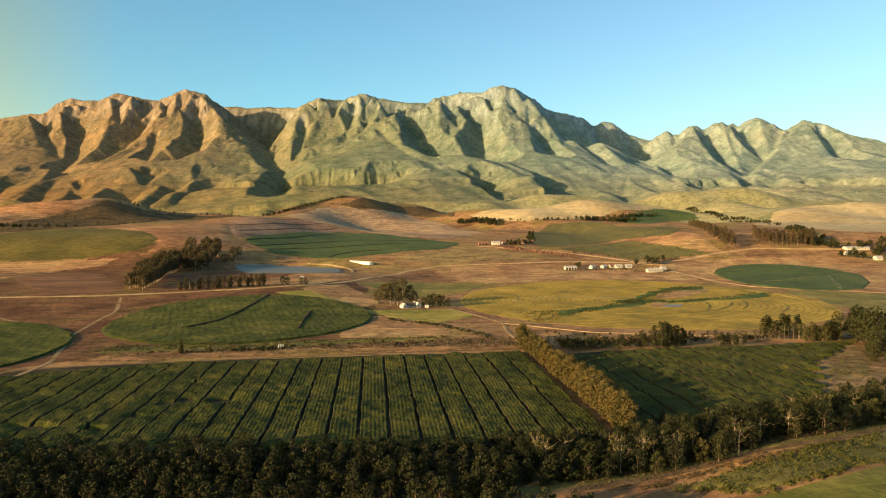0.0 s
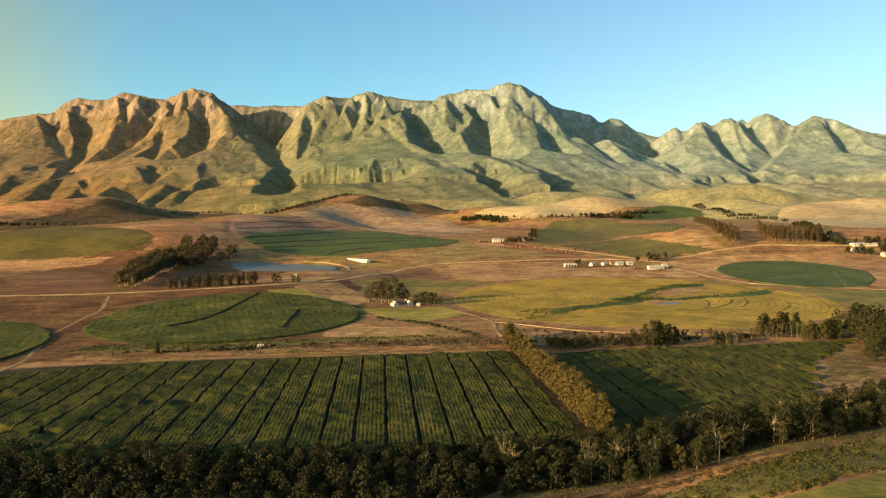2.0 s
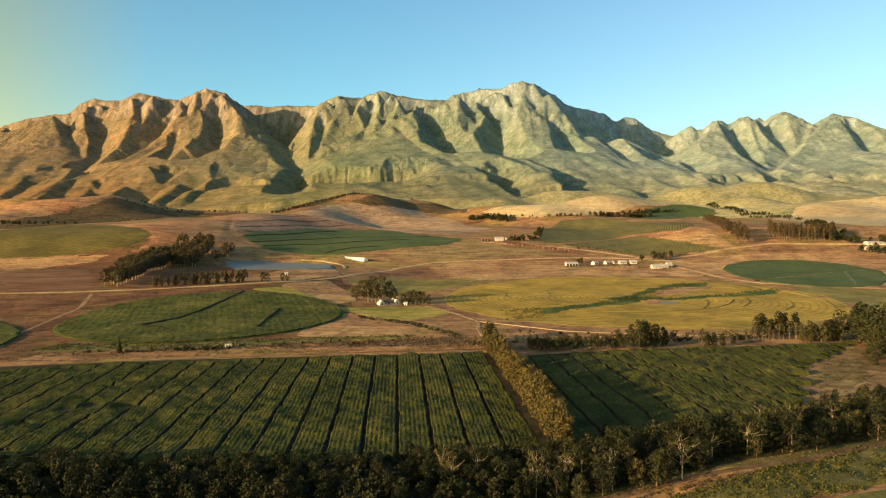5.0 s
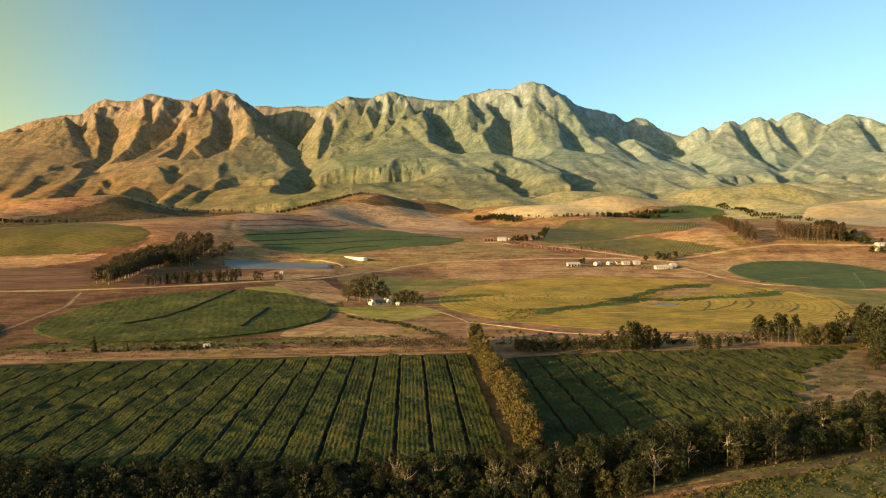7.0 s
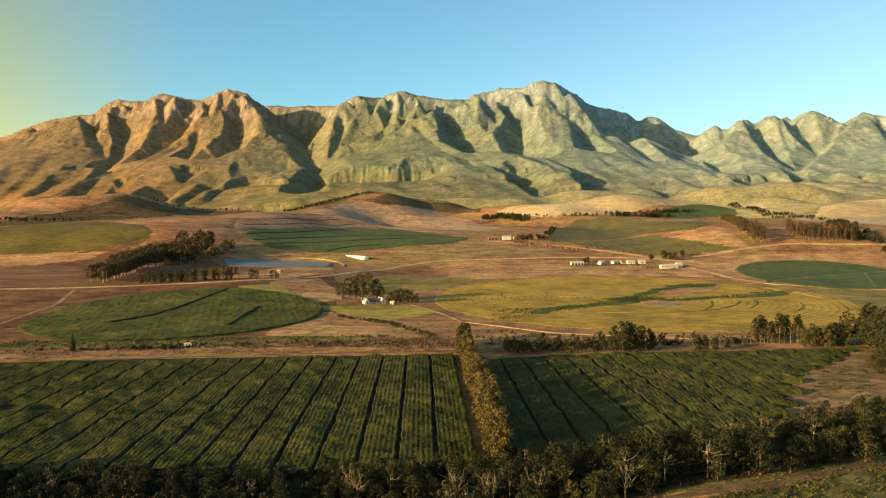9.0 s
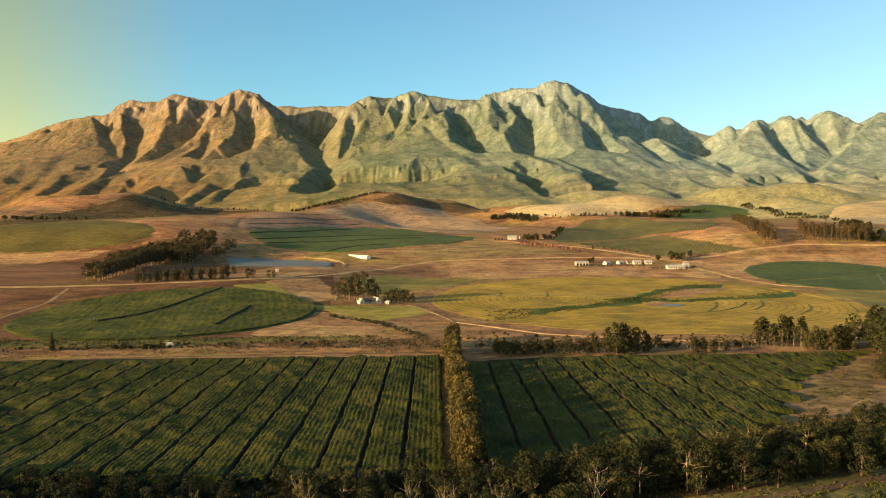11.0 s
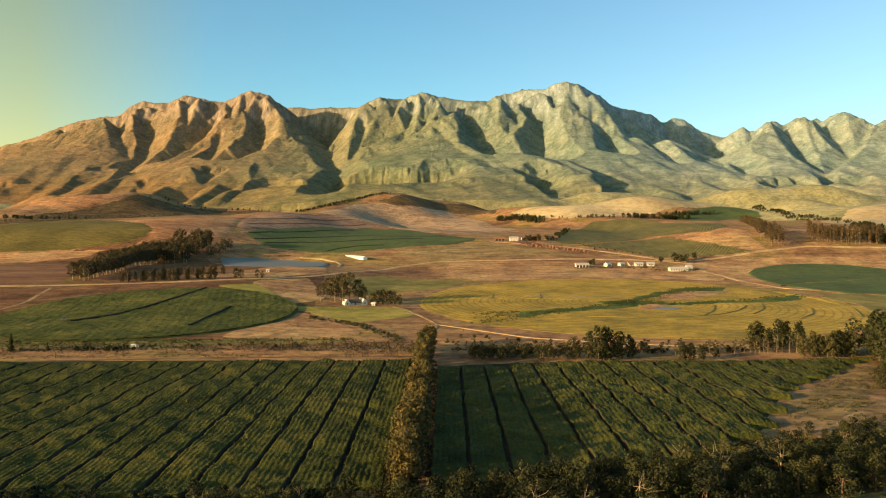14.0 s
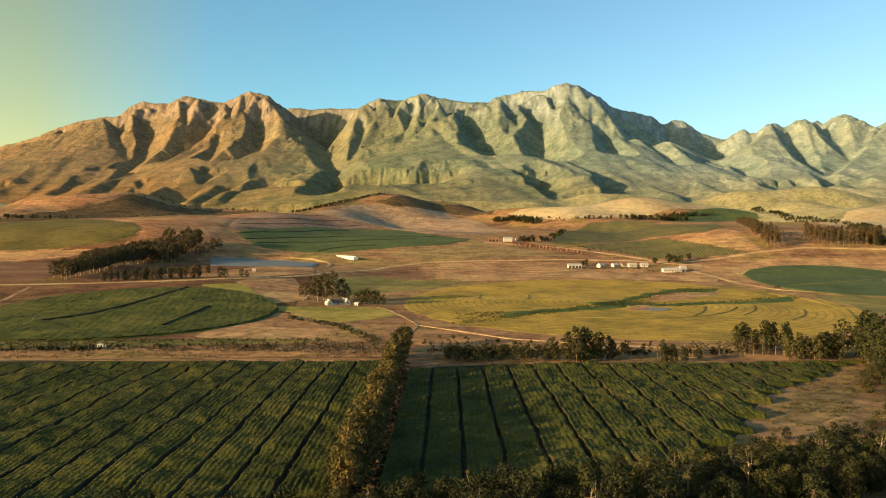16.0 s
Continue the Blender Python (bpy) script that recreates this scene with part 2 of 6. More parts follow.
CIRCLE_GOLD = pivot_crop("golden_pivot_crop", (0.2205, 0.165, 0.0299), (0.4095, 0.275, 0.0458), (0.546, 0.36, 0.066), 0.06, 0.65)
CIRCLE_OLIVE = pivot_crop("olive_pivot_crop", (0.088, 0.0756, 0.0192), (0.132, 0.1092, 0.0272), (0.176, 0.1386, 0.0392), 0.05, 0.8)
CLEARED = veld("trampled_sandy_soil", (0.19, 0.115, 0.06), (0.27, 0.165, 0.09), (0.30, 0.20, 0.105))
CIRCLE_LEAF = earth("pivot_crop_leaf", (0.042, 0.0551, 0.0108), (0.074, 0.0855, 0.018), (0.12, 0.1159, 0.0288), 0.03, 0.9, 0.7, 0.8)
MEADOW = earth("green_meadow", (0.0978, 0.1064, 0.0242), (0.1437, 0.1422, 0.0352), (0.1955, 0.1736, 0.0495), 0.03, 0.5)
BUSH_FLOOR = earth("shaded_bush_floor", (0.081, 0.0783, 0.026), (0.135, 0.1215, 0.0416), (0.189, 0.1553, 0.0585), 0.03, 0.5)
# TRACK brown at half strength, to paint the tree shade over the river track
DIM_TRACK = earth("dimmed_brown_track", (0.10, 0.066, 0.038), (0.15, 0.10, 0.058), (0.20, 0.137, 0.08), 0.08, 0.9, 0.5)
DIRT = earth("pale_dirt_road", (0.36, 0.23, 0.12), (0.45, 0.305, 0.165), (0.54, 0.38, 0.21), 0.05, 0.8, 0.35)
TRACK = earth("brown_earth_track", (0.20, 0.13, 0.07), (0.28, 0.19, 0.108), (0.36, 0.25, 0.145), 0.08, 0.9, 0.5)
BANK = earth("bare_clay_bank", (0.30, 0.22, 0.11), (0.42, 0.32, 0.17), (0.52, 0.41, 0.23), 0.05, 0.6, 0.4)
WATER, _n, _l, _b = material("dam_water")
_b.inputs["Base Color"].default_value = (0.15, 0.155, 0.15, 1)
_b.inputs["Roughness"].default_value = 0.4
_b.inputs["Specular IOR Level"].default_value = 0.09
bump_node(_n, _l, noise_node(_n, _l, _n.new("ShaderNodeTexCoord").outputs["Object"], 0.8, 3), _b, 0.15, 0.05)
ROCKS = mountain_material()
BARK = plain("brown_bark", (0.11, 0.075, 0.05), 0.9, 4, 0.5)
PINE_BARK = plain("brown_pine_bark", (0.19, 0.13, 0.09), 0.9, 4, 0.4)
PALE_BARK = plain("pale_bare_bark", (0.30, 0.24, 0.17), 0.85, 4, 0.4)
LEAF_DARK = leaves("dark_olive_leaf", (0.024, 0.029, 0.011), (0.036, 0.041, 0.015), (0.054, 0.056, 0.021))
# river belt leaf, darker than LEAF_DARK to hold the shade within the belt
LEAF_SHADE = leaves("shaded_green_leaf", (0.014, 0.019, 0.008), (0.020, 0.025, 0.010), (0.029, 0.033, 0.013))
LEAF_BUSH = leaves("yellow_green_bush_leaf", (0.0442, 0.055, 0.015), (0.0715, 0.0768, 0.0213), (0.1105, 0.1024, 0.03))
LEAF_MID = leaves("olive_leaf", (0.044, 0.049, 0.018), (0.07, 0.07, 0.026), (0.098, 0.09, 0.036))
LEAF_GOLD = leaves("golden_leaf", (0.066, 0.056, 0.02), (0.098, 0.081, 0.028), (0.135, 0.107, 0.038))
LEAF_STRAW = leaves("golden_crop_leaf", (0.25, 0.19, 0.035), (0.34, 0.255, 0.045), (0.44, 0.32, 0.07))
LEAF_BRIGHT = leaves("bright_crop_leaf", (0.0403, 0.049, 0.0108), (0.0594, 0.069, 0.0153), (0.0827, 0.087, 0.0225))
LEAF_GUM = leaves("gum_leaf", (0.05, 0.043, 0.02), (0.072, 0.061, 0.03), (0.10, 0.083, 0.042))
LEAF_PINE = leaves("pine_needle", (0.05, 0.04, 0.021), (0.085, 0.064, 0.034), (0.125, 0.09, 0.048))
WHITE = plain("white_plaster", (0.56, 0.53, 0.48), 0.8, 1.2, 0.12)
THATCH = plain("grey_thatch_roof", (0.10, 0.085, 0.07), 0.95, 3, 0.35)
TIN = plain("pale_sheet_metal_roof", (0.52, 0.49, 0.45), 0.5, 0.8, 0.2, 0.2)
RUST = plain("rusty_brown_roof", (0.26, 0.13, 0.08), 0.8, 1.0, 0.35)
GLASS = plain("dark_window_and_bay", (0.03, 0.035, 0.04), 0.15, 2, 0.2)
WOOD = plain("weathered_wood", (0.16, 0.11, 0.075), 0.85, 5, 0.4)
STEEL = plain("galvanised_steel", (0.24, 0.24, 0.235), 0.45, 3, 0.2, 0.8)
FILM = plain("white_greenhouse_film", (0.82, 0.80, 0.74), 0.55, 0.6, 0.1)


# soil colour darkened to hold the shade of the furrows
SHADE_SOIL = earth("furrow_shade_soil", (0.022, 0.019, 0.011), (0.036, 0.03, 0.018), (0.06, 0.046, 0.028), 0.05, 0.6)

# ---- ground shape ----
def smooth(a, b, v):
    t = np.clip((v - a) / (b - a), 0.0, 1.0)
    return t * t * (3 - 2 * t)


def bell(x, y, cx, cy, sx, sy):
    return np.exp(-((x - cx) / sx) ** 2 - ((y - cy) / sy) ** 2)


HILLS = ((-830, 1400, 150, 80, 36),
         (-750, 1500, 105, 85, 40),
         (-1130, 1780, 200, 100, 59),
         (-920, 1250, 130, 80, 12),
         (-650, 1600, 130, 80, 23),
         (-550, 1689, 110, 80, 4),
         (-300, 1960, 150, 170, 56),
         (-420, 1850, 130, 150, 22),
         (-110, 2080, 140, 130, 44),
         (-210, 2020, 120, 130, 7),
         (60, 1900, 120, 120, 34),
         (260, 1800, 170, 120, 39),
         (490, 1880, 200, 130, 56),
         (420, 2380, 200, 120, 71),
         (810, 2420, 220, 120, 55),
         (1130, 2420, 220, 120, 79),
         (850, 2050, 150, 130, 53),
         (920, 1750, 210, 160, 33),
         (1120, 1750, 220, 160, 28),
         (1320, 1750, 250, 160, 38),
         (130, 2250, 150, 110, 44))


def ground_height(x, y):
    """Height of the valley floor and its low hills, in metres."""
    x, y = np.asarray(x, float), np.asarray(y, float)
    z = np.interp(y, [0, 350, 600, 700, 800, 860, 950, 1050, 1200, 1500, 1800, 2100, 2500, 3000, 5000],
                  [0, -2, 0, 3, 8, 14, 26, 36, 43, 52, 65, 80, 115, 180, 300])
    # the western crop falls away to the river
    z = z - np.interp(y, [0, 150, 220, 350, 430, 520], [6.2, 5.2, 4.3, 1.6, 0.4, 0]) * (1 - smooth(58, 120, x))
    z = z + 30 * smooth(-170, -430, x) * smooth(760, 960, y) * (1 - smooth(1500, 2000, y))
    z = z + 18 * smooth(250, 380, x) * smooth(860, 1080, y) * (1 - smooth(1500, 1900, y))
    for hx, hy, sx, sy, up in HILLS:
        z = z + up * bell(x, y, hx, hy, sx, sy)
    z = z + 10 * smooth(0, -150, x) * smooth(430, 640, y) * (1 - smooth(720, 860, y))
    basin = smooth(1.25, 0.85, np.hypot((x + 188) / 72, (y - 826) / 60))
    z = z * (1 - basin) + 13.0 * basin
    far = smooth(1000, 2000, y)
    z = z + far * (9 * np.sin(x / 97 + 1.3 * np.sin(y / 140)) * np.sin(y / 120 + 0.6) + 5 * np.sin(x / 43 + y / 61))
    return z


def lattice(ix, iy, seed):
    h = (ix.astype(np.int64) * 374761393 + iy.astype(np.int64) * 668265263 + seed * 974634777) & 0xFFFFFFFF
    h = ((h ^ (h >> 13)) * 1274126177) & 0xFFFFFFFF
    return ((h ^ (h >> 16)) & 0xFFFF) / 65535.0


def value_noise(x, y, seed=0):
    """Smooth noise from 0 to 1 over the plan."""
    x, y = np.asarray(x, float), np.asarray(y, float)
    ix, iy = np.floor(x), np.floor(y)
    fx, fy = x - ix, y - iy
    fx, fy = fx * fx * (3 - 2 * fx), fy * fy * (3 - 2 * fy)
    a, b = lattice(ix, iy, seed), lattice(ix + 1, iy, seed)
    c, d = lattice(ix, iy + 1, seed), lattice(ix + 1, iy + 1, seed)
    return (a * (1 - fx) + b * fx) * (1 - fy) + (c * (1 - fx) + d * fx) * fy


def fractal(x, y, octaves=4, seed=0, gain=0.5):
    total, amp, norm = 0.0, 1.0, 0.0
    for k in range(octaves):
        total = total + amp * value_noise(x * 2.0 ** k + 17.3 * k, y * 2.0 ** k - 9.1 * k, seed + k)
        norm, amp = norm + amp, amp * gain
    return total / norm


def mesh_object(name, verts, faces, mat, parent=None, smooth_shade=False, label=""):
    me = bpy.data.meshes.new(name)
    me.from_pydata([tuple(v) for v in verts], [], [tuple(f) for f in faces])
    me.materials.append(mat)
    if smooth_shade:
        me.polygons.foreach_set("use_smooth", [True] * len(me.polygons))
    ob = new(name, me)
    if parent:
        ob.parent = parent
    if label:
        ob["label"] = label
    return ob


def quad_mesh(name, points, quads, mat, smooth_shade=False):
    """A mesh of quads from arrays."""
    me = bpy.data.meshes.new(name)
    me.vertices.add(len(points))
    me.vertices.foreach_set("co", np.asarray(points, np.float32).ravel())
    me.loops.add(quads.size)
    me.loops.foreach_set("vertex_index", quads.astype(np.int32).ravel())
    me.polygons.add(len(quads))
    me.polygons.foreach_set("loop_start", np.arange(0, quads.size, 4, dtype=np.int32))
    me.polygons.foreach_set("use_smooth", np.full(len(quads), smooth_shade))
    me.update(calc_edges=True)
    me.materials.append(mat)
    return me


def sheet_quads(rows, cols):
    i = np.arange(rows * cols).reshape(rows, cols)
    return np.stack([i[:-1, :-1], i[:-1, 1:], i[1:, 1:], i[1:, :-1]], -1).reshape(-1, 4)


def part(name, bm, mat, parent, label=""):
    me = bpy.data.meshes.new(name)
    bm.to_mesh(me)
    bm.free()
    me.materials.append(mat)
    ob = new(name, me)
    ob.parent = parent
    if label:
        ob["label"] = label
    return ob


# ---- the ground: one sheet to the foot of the sky ----
gy = np.concatenate([np.linspace(-900, 100, 30)[:-1], np.linspace(100, 720, 130)[:-1], np.linspace(720, 1300, 110)[:-1], np.linspace(1300, 2800, 110)[:-1], np.linspace(2800, 4990, 40)])
gu = np.linspace(-1, 1, 250)
GY = np.repeat(gy[:, None], len(gu), 1)
GX = gu[None] * (420 + 0.95 * np.clip(GY, 0, None)) + 30
GZ = ground_height(GX, GY)
ground = new("ground", quad_mesh("ground", np.stack([GX, GY, GZ], -1).reshape(-1, 3), sheet_quads(*GX.shape), SOIL, True))
far_sheet = (GY + 160 * (fractal(GX / 260, GY / 260, 3, 2) - 0.5))[:-1, :-1].ravel()
ground.data.materials.append(HILLGREEN)
ground.data.polygons.foreach_set("material_index", (far_sheet > 2080 - 560 * smooth(430, 700, GX[:-1, :-1].ravel())).astype(np.int32))
tagged(ground, "dry grassy valley floor rising to low hills", "ground", kind="structure")


# ---- mountain range: crest and spurs as ridge lines in metres ----
RIDGES, RAVINES = [], []


def crest(*line):
    RIDGES.append((np.array(line, float), 1.6, 1.6, True))


def spur(west, east, *line):
    """A spur with the steepness of its western and eastern flank."""
    RIDGES.append((np.array(line, float), 1.3 * west, 1.1 * east, False))


def ravine(west, east, *line):
    """A valley between spurs with the steepness of its western and eastern side."""
    RAVINES.append((np.array(line, float), west, east))


crest((-4645, 4200, 431), (-3595, 4200, 525), (-3240, 4200, 594), (-3025, 4200, 643), (-2835, 4200, 709), (-2615, 4200, 759), (-2445, 4200, 772))
crest((-2465, 4230, 777), (-2410, 4230, 819), (-2350, 4230, 854), (-2295, 4230, 867), (-2225, 4230, 852), (-2130, 4230, 851), (-2085, 4230, 875), (-2030, 4230, 896), (-1930, 4230, 884), (-1855, 4230, 858), (-1765, 4230, 850), (-1705, 4230, 874), (-1655, 4230, 901), (-1585, 4230, 918), (-1530, 4230, 907), (-1475, 4230, 885), (-1420, 4230, 849), (-1390, 4330, 824))
crest((-1485, 4520, 851), (-1380, 4520, 865), (-1295, 4520, 849), (-1180, 4520, 855), (-1065, 4520, 857), (-955, 4450, 840), (-875, 4350, 850))
crest((-875, 4350, 850), (-785, 4350, 881), (-705, 4400, 879), (-635, 4430, 891), (-555, 4380, 909), (-505, 4350, 913), (-430, 4380, 897), (-355, 4390, 887), (-285, 4400, 866), (-195, 4380, 861), (-105, 4400, 857), (-50, 4400, 888), (5, 4420, 909), (55, 4420, 905), (110, 4400, 925), (200, 4330, 910), (250, 4300, 907), (300, 4280, 930), (370, 4270, 941), (420, 4280, 935), (475, 4320, 922), (535, 4360, 894), (590, 4390, 875), (645, 4420, 837), (720, 4450, 813), (815, 4480, 799), (915, 4520, 779), (955, 4540, 753))
crest((955, 4560, 756), (995, 4560, 734), (1030, 4560, 737), (1065, 4560, 758), (1120, 4560, 761), (1155, 4560, 732), (1230, 4560, 680), (1300, 4560, 650), (1375, 4560, 638), (1425, 4560, 631), (1430, 4480, 660), (1455, 4450, 677), (1500, 4450, 651), (1530, 4440, 657), (1580, 4430, 687), (1615, 4420, 713), (1685, 4440, 687), (1735, 4430, 699), (1760, 4410, 720), (1800, 4400, 725), (1860, 4450, 708), (1890, 4460, 730), (1930, 4450, 704), (1970, 4420, 741), (2010, 4400, 754), (2060, 4400, 747), (2130, 4400, 708), (2170, 4380, 673), (2180, 4330, 662))
crest((2165, 4300, 658), (2195, 4260, 686), (2245, 4240, 719), (2330, 4300, 697), (2375, 4300, 693), (2420, 4300, 679), (2475, 4300, 662), (2520, 4300, 624), (2590, 4300, 597), (2660, 4300, 609), (2735, 4300, 589), (2950, 4300, 533), (3525, 4300, 472))
spur(0.5, 0.7, (-2700, 3950, 653), (-2610, 3730, 500), (-2510, 3420, 353), (-2310, 3005, 241))
spur(0.5, 0.8, (-2570, 4010, 701), (-2475, 3775, 526), (-2380, 3510, 390), (-2130, 3000, 240))
spur(0.38, 0.55, (-2460, 4040, 728), (-2345, 3900, 616), (-2215, 3735, 504), (-2060, 3550, 406), (-1905, 3260, 303), (-1785, 2900, 220), (-1720, 2645, 173))
spur(0.8, 0.9, (-2255, 4155, 846), (-2205, 4035, 725), (-2070, 3885, 601), (-1990, 3720, 494))
spur(0.9, 0.9, (-2145, 4130, 819), (-2060, 3985, 682), (-2005, 3830, 561), (-1965, 3680, 470))
spur(0.8, 0.6, (-2040, 4170, 860), (-1970, 4030, 722), (-1910, 3830, 560), (-1860, 3620, 436), (-1835, 3440, 363), (-1870, 3345, 326), (-1855, 3180, 281), (-1795, 2955, 231), (-1695, 2680, 179))
spur(0.9, 0.8, (-1905, 4175, 866), (-1855, 4050, 740), (-1850, 3930, 639))
spur(0.8, 0.9, (-1715, 4140, 829), (-1670, 4015, 706), (-1670, 3885, 604), (-1705, 3780, 530), (-1710, 3660, 460), (-1710, 3515, 392), (-1735, 3405, 347), (-1760, 3255, 302))
spur(0.9, 1.0, (-1635, 4200, 892), (-1600, 4065, 757), (-1580, 3925, 635), (-1555, 3790, 536), (-1525, 3625, 440), (-1505, 3445, 363), (-1495, 3335, 323))
spur(0.75, 0.6, (-1570, 4225, 913), (-1465, 4105, 796), (-1390, 4025, 714), (-1345, 3910, 620), (-1350, 3800, 542), (-1305, 3625, 438), (-1280, 3440, 362), (-1330, 3330, 322), (-1295, 3110, 263), (-1210, 2835, 207), (-1160, 2585, 162))
spur(0.45, 0.62, (-1475, 4180, 868), (-1340, 4045, 733), (-1270, 3935, 643), (-1155, 3810, 548), (-1040, 3640, 447), (-905, 3415, 351), (-780, 3230, 295))
spur(0.4, 0.6, (-1205, 3530, 399), (-1035, 3365, 331), (-900, 3050, 250), (-735, 2620, 168), (-625, 2420, 127))
spur(0.6, 0.8, (-1110, 3340, 324), (-1145, 3160, 276), (-1125, 2880, 216), (-1075, 2630, 170))
spur(0.6, 0.6, (-1565, 3350, 328), (-1565, 3225, 293), (-1490, 2980, 236), (-1380, 2640, 171))
spur(0.6, 0.9, (-1745, 3315, 318), (-1725, 3175, 280), (-1635, 2950, 230), (-1515, 2675, 178))
spur(0.6, 0.7, (-2080, 3225, 294), (-2045, 3090, 258), (-1875, 2735, 189))
spur(1.1, 0.8, (-815, 4115, 807), (-865, 4070, 759), (-880, 3965, 667), (-835, 3850, 575), (-870, 3765, 521), (-875, 3635, 445), (-875, 3475, 377))
spur(0.8, 0.65, (-730, 4145, 835), (-725, 4035, 725), (-730, 3880, 597), (-735, 3720, 496), (-740, 3550, 406), (-760, 3420, 354))
spur(0.9, 0.9, (-595, 4140, 829), (-610, 4055, 743), (-610, 3965, 663))
spur(0.8, 1.0, (-520, 4175, 865), (-520, 4065, 754), (-485, 3975, 674), (-490, 3875, 595), (-495, 3770, 525))
spur(0.8, 1.0, (-415, 4160, 851), (-380, 4090, 780), (-395, 3995, 689), (-430, 3915, 625))
spur(1.0, 0.42, (-245, 4115, 807), (-285, 4035, 727), (-355, 4000, 692), (-420, 3930, 637), (-480, 3850, 575), (-540, 3770, 525), (-620, 3705, 487), (-700, 3635, 444), (-735, 3510, 390), (-770, 3355, 329))
spur(0.36, 0.42, (-285, 4035, 727), (-340, 3870, 593), (-380, 3655, 455), (-390, 3410, 351), (-400, 3085, 257))
spur(0.42, 1.0, (-285, 4035, 727), (-255, 3950, 655), (-205, 3830, 561), (-165, 3670, 464), (-120, 3440, 363), (-60, 3210, 289))
spur(0.55, 0.55, (-125, 4105, 797), (-130, 4035, 725), (-80, 3930, 636), (-15, 3785, 535), (35, 3660, 459), (90, 3510, 390), (155, 3400, 346), (240, 3200, 287))
spur(0.6, 0.9, (-25, 4145, 837), (-15, 4065, 755), (-25, 4005, 696))
spur(0.45, 0.6, (210, 4195, 883), (255, 4080, 771), (265, 3950, 652), (245, 3755, 516), (240, 3500, 385), (270, 3255, 301))
spur(0.5, 0.55, (385, 4240, 931), (360, 4100, 790), (345, 3945, 651), (345, 3755, 515), (345, 3495, 384), (380, 3195, 286))
spur(0.5, 1.0, (440, 4225, 913), (495, 4100, 788), (515, 3980, 676), (520, 3860, 583), (535, 3710, 490), (555, 3540, 401), (600, 3355, 329))
spur(0.5, 1.1, (525, 4145, 836), (575, 4050, 739), (620, 3915, 627), (650, 3815, 551), (655, 3700, 482))
spur(0.8, 0.45, (705, 3795, 538), (655, 3675, 467), (570, 3500, 386), (490, 3360, 330))
spur(0.4, 0.9, (705, 3795, 538), (730, 3670, 466), (760, 3495, 384), (790, 3320, 319), (815, 3110, 262))
spur(0.7, 0.5, (855, 3770, 525), (850, 3650, 454), (845, 3485, 380), (850, 3290, 311))
spur(0.4, 1.0, (855, 3770, 525), (910, 3660, 461), (945, 3480, 379), (985, 3365, 333), (1010, 3180, 281), (1025, 2930, 226))
spur(0.8, 0.6, (1445, 3925, 632), (1370, 3830, 562), (1285, 3735, 505), (1220, 3625, 440), (1140, 3505, 388))
spur(0.4, 1.0, (1375, 3760, 519), (1380, 3625, 438), (1380, 3430, 357), (1375, 3245, 300))
spur(0.45, 0.45, (1375, 3760, 519), (1265, 3570, 413), (1175, 3335, 324), (1050, 3030, 246))
spur(0.6, 1.0, (1610, 3945, 650), (1530, 3795, 540), (1460, 3640, 448), (1425, 3445, 364), (1420, 3275, 307))
spur(0.7, 1.0, (1675, 3940, 645), (1665, 3795, 539), (1650, 3640, 446), (1610, 3465, 373))
spur(0.6, 0.7, (1825, 3985, 682), (1730, 3825, 557), (1675, 3655, 457), (1620, 3475, 376))
spur(0.7, 0.6, (1885, 3935, 642), (1840, 3825, 556), (1760, 3695, 481))
spur(0.9, 0.45, (2105, 3970, 670), (1995, 3885, 602), (1855, 3750, 513), (1715, 3605, 428), (1585, 3425, 355), (1460, 3245, 299), (1355, 2970, 234))
spur(0.4, 0.4, (2110, 3970, 670), (1940, 3725, 498), (1745, 3420, 354), (1485, 2965, 233))
spur(0.42, 0.9, (2115, 3970, 670), (2100, 3845, 571), (2055, 3675, 467), (1985, 3415, 352), (1865, 3070, 254))
spur(0.5, 0.8, (2205, 3900, 615), (2190, 3720, 495), (2130, 3455, 368), (2005, 3115, 264))
spur(0.5, 0.7, (2360, 3795, 538), (2330, 3625, 440), (2225, 3300, 314), (2095, 2940, 228))
spur(0.5, 0.9, (-5, 3320, 319), (75, 3140, 271), (115, 2860, 212), (125, 2570, 159))
spur(0.5, 0.6, (325, 3170, 279), (230, 2940, 228), (155, 2675, 178))
spur(0.5, 0.6, (425, 3055, 251), (330, 2855, 211), (245, 2610, 166))
spur(0.5, 0.7, (585, 3190, 285), (625, 3010, 242), (665, 2810, 202))
spur(0.5, 0.7, (855, 3110, 262), (865, 2935, 227), (885, 2740, 189))
spur(0.5, 0.7, (-220, 3375, 335), (-240, 3135, 270), (-275, 2905, 221))
ravine(0.9, 1.0, (-2260, 4135, 707), (-2115, 3950, 561), (-2010, 3705, 421), (-1965, 3455, 324))
ravine(0.9, 1.0, (-1775, 4095, 671), (-1790, 3930, 549), (-1810, 3725, 427), (-1845, 3565, 364))
ravine(1.0, 0.9, (-1635, 3865, 547), (-1590, 3705, 452), (-1575, 3560, 386))
ravine(1.0, 1.1, (-1490, 4100, 676), (-1430, 3965, 574), (-1390, 3805, 473), (-1390, 3635, 391), (-1445, 3510, 343))
ravine(0.8, 1.2, (-980, 4130, 675), (-965, 3955, 545), (-945, 3710, 411), (-840, 3520, 334), (-715, 3075, 225), (-660, 2660, 147))
ravine(1.2, 1.0, (-820, 3995, 634), (-800, 3850, 531), (-805, 3665, 423), (-825, 3490, 355))
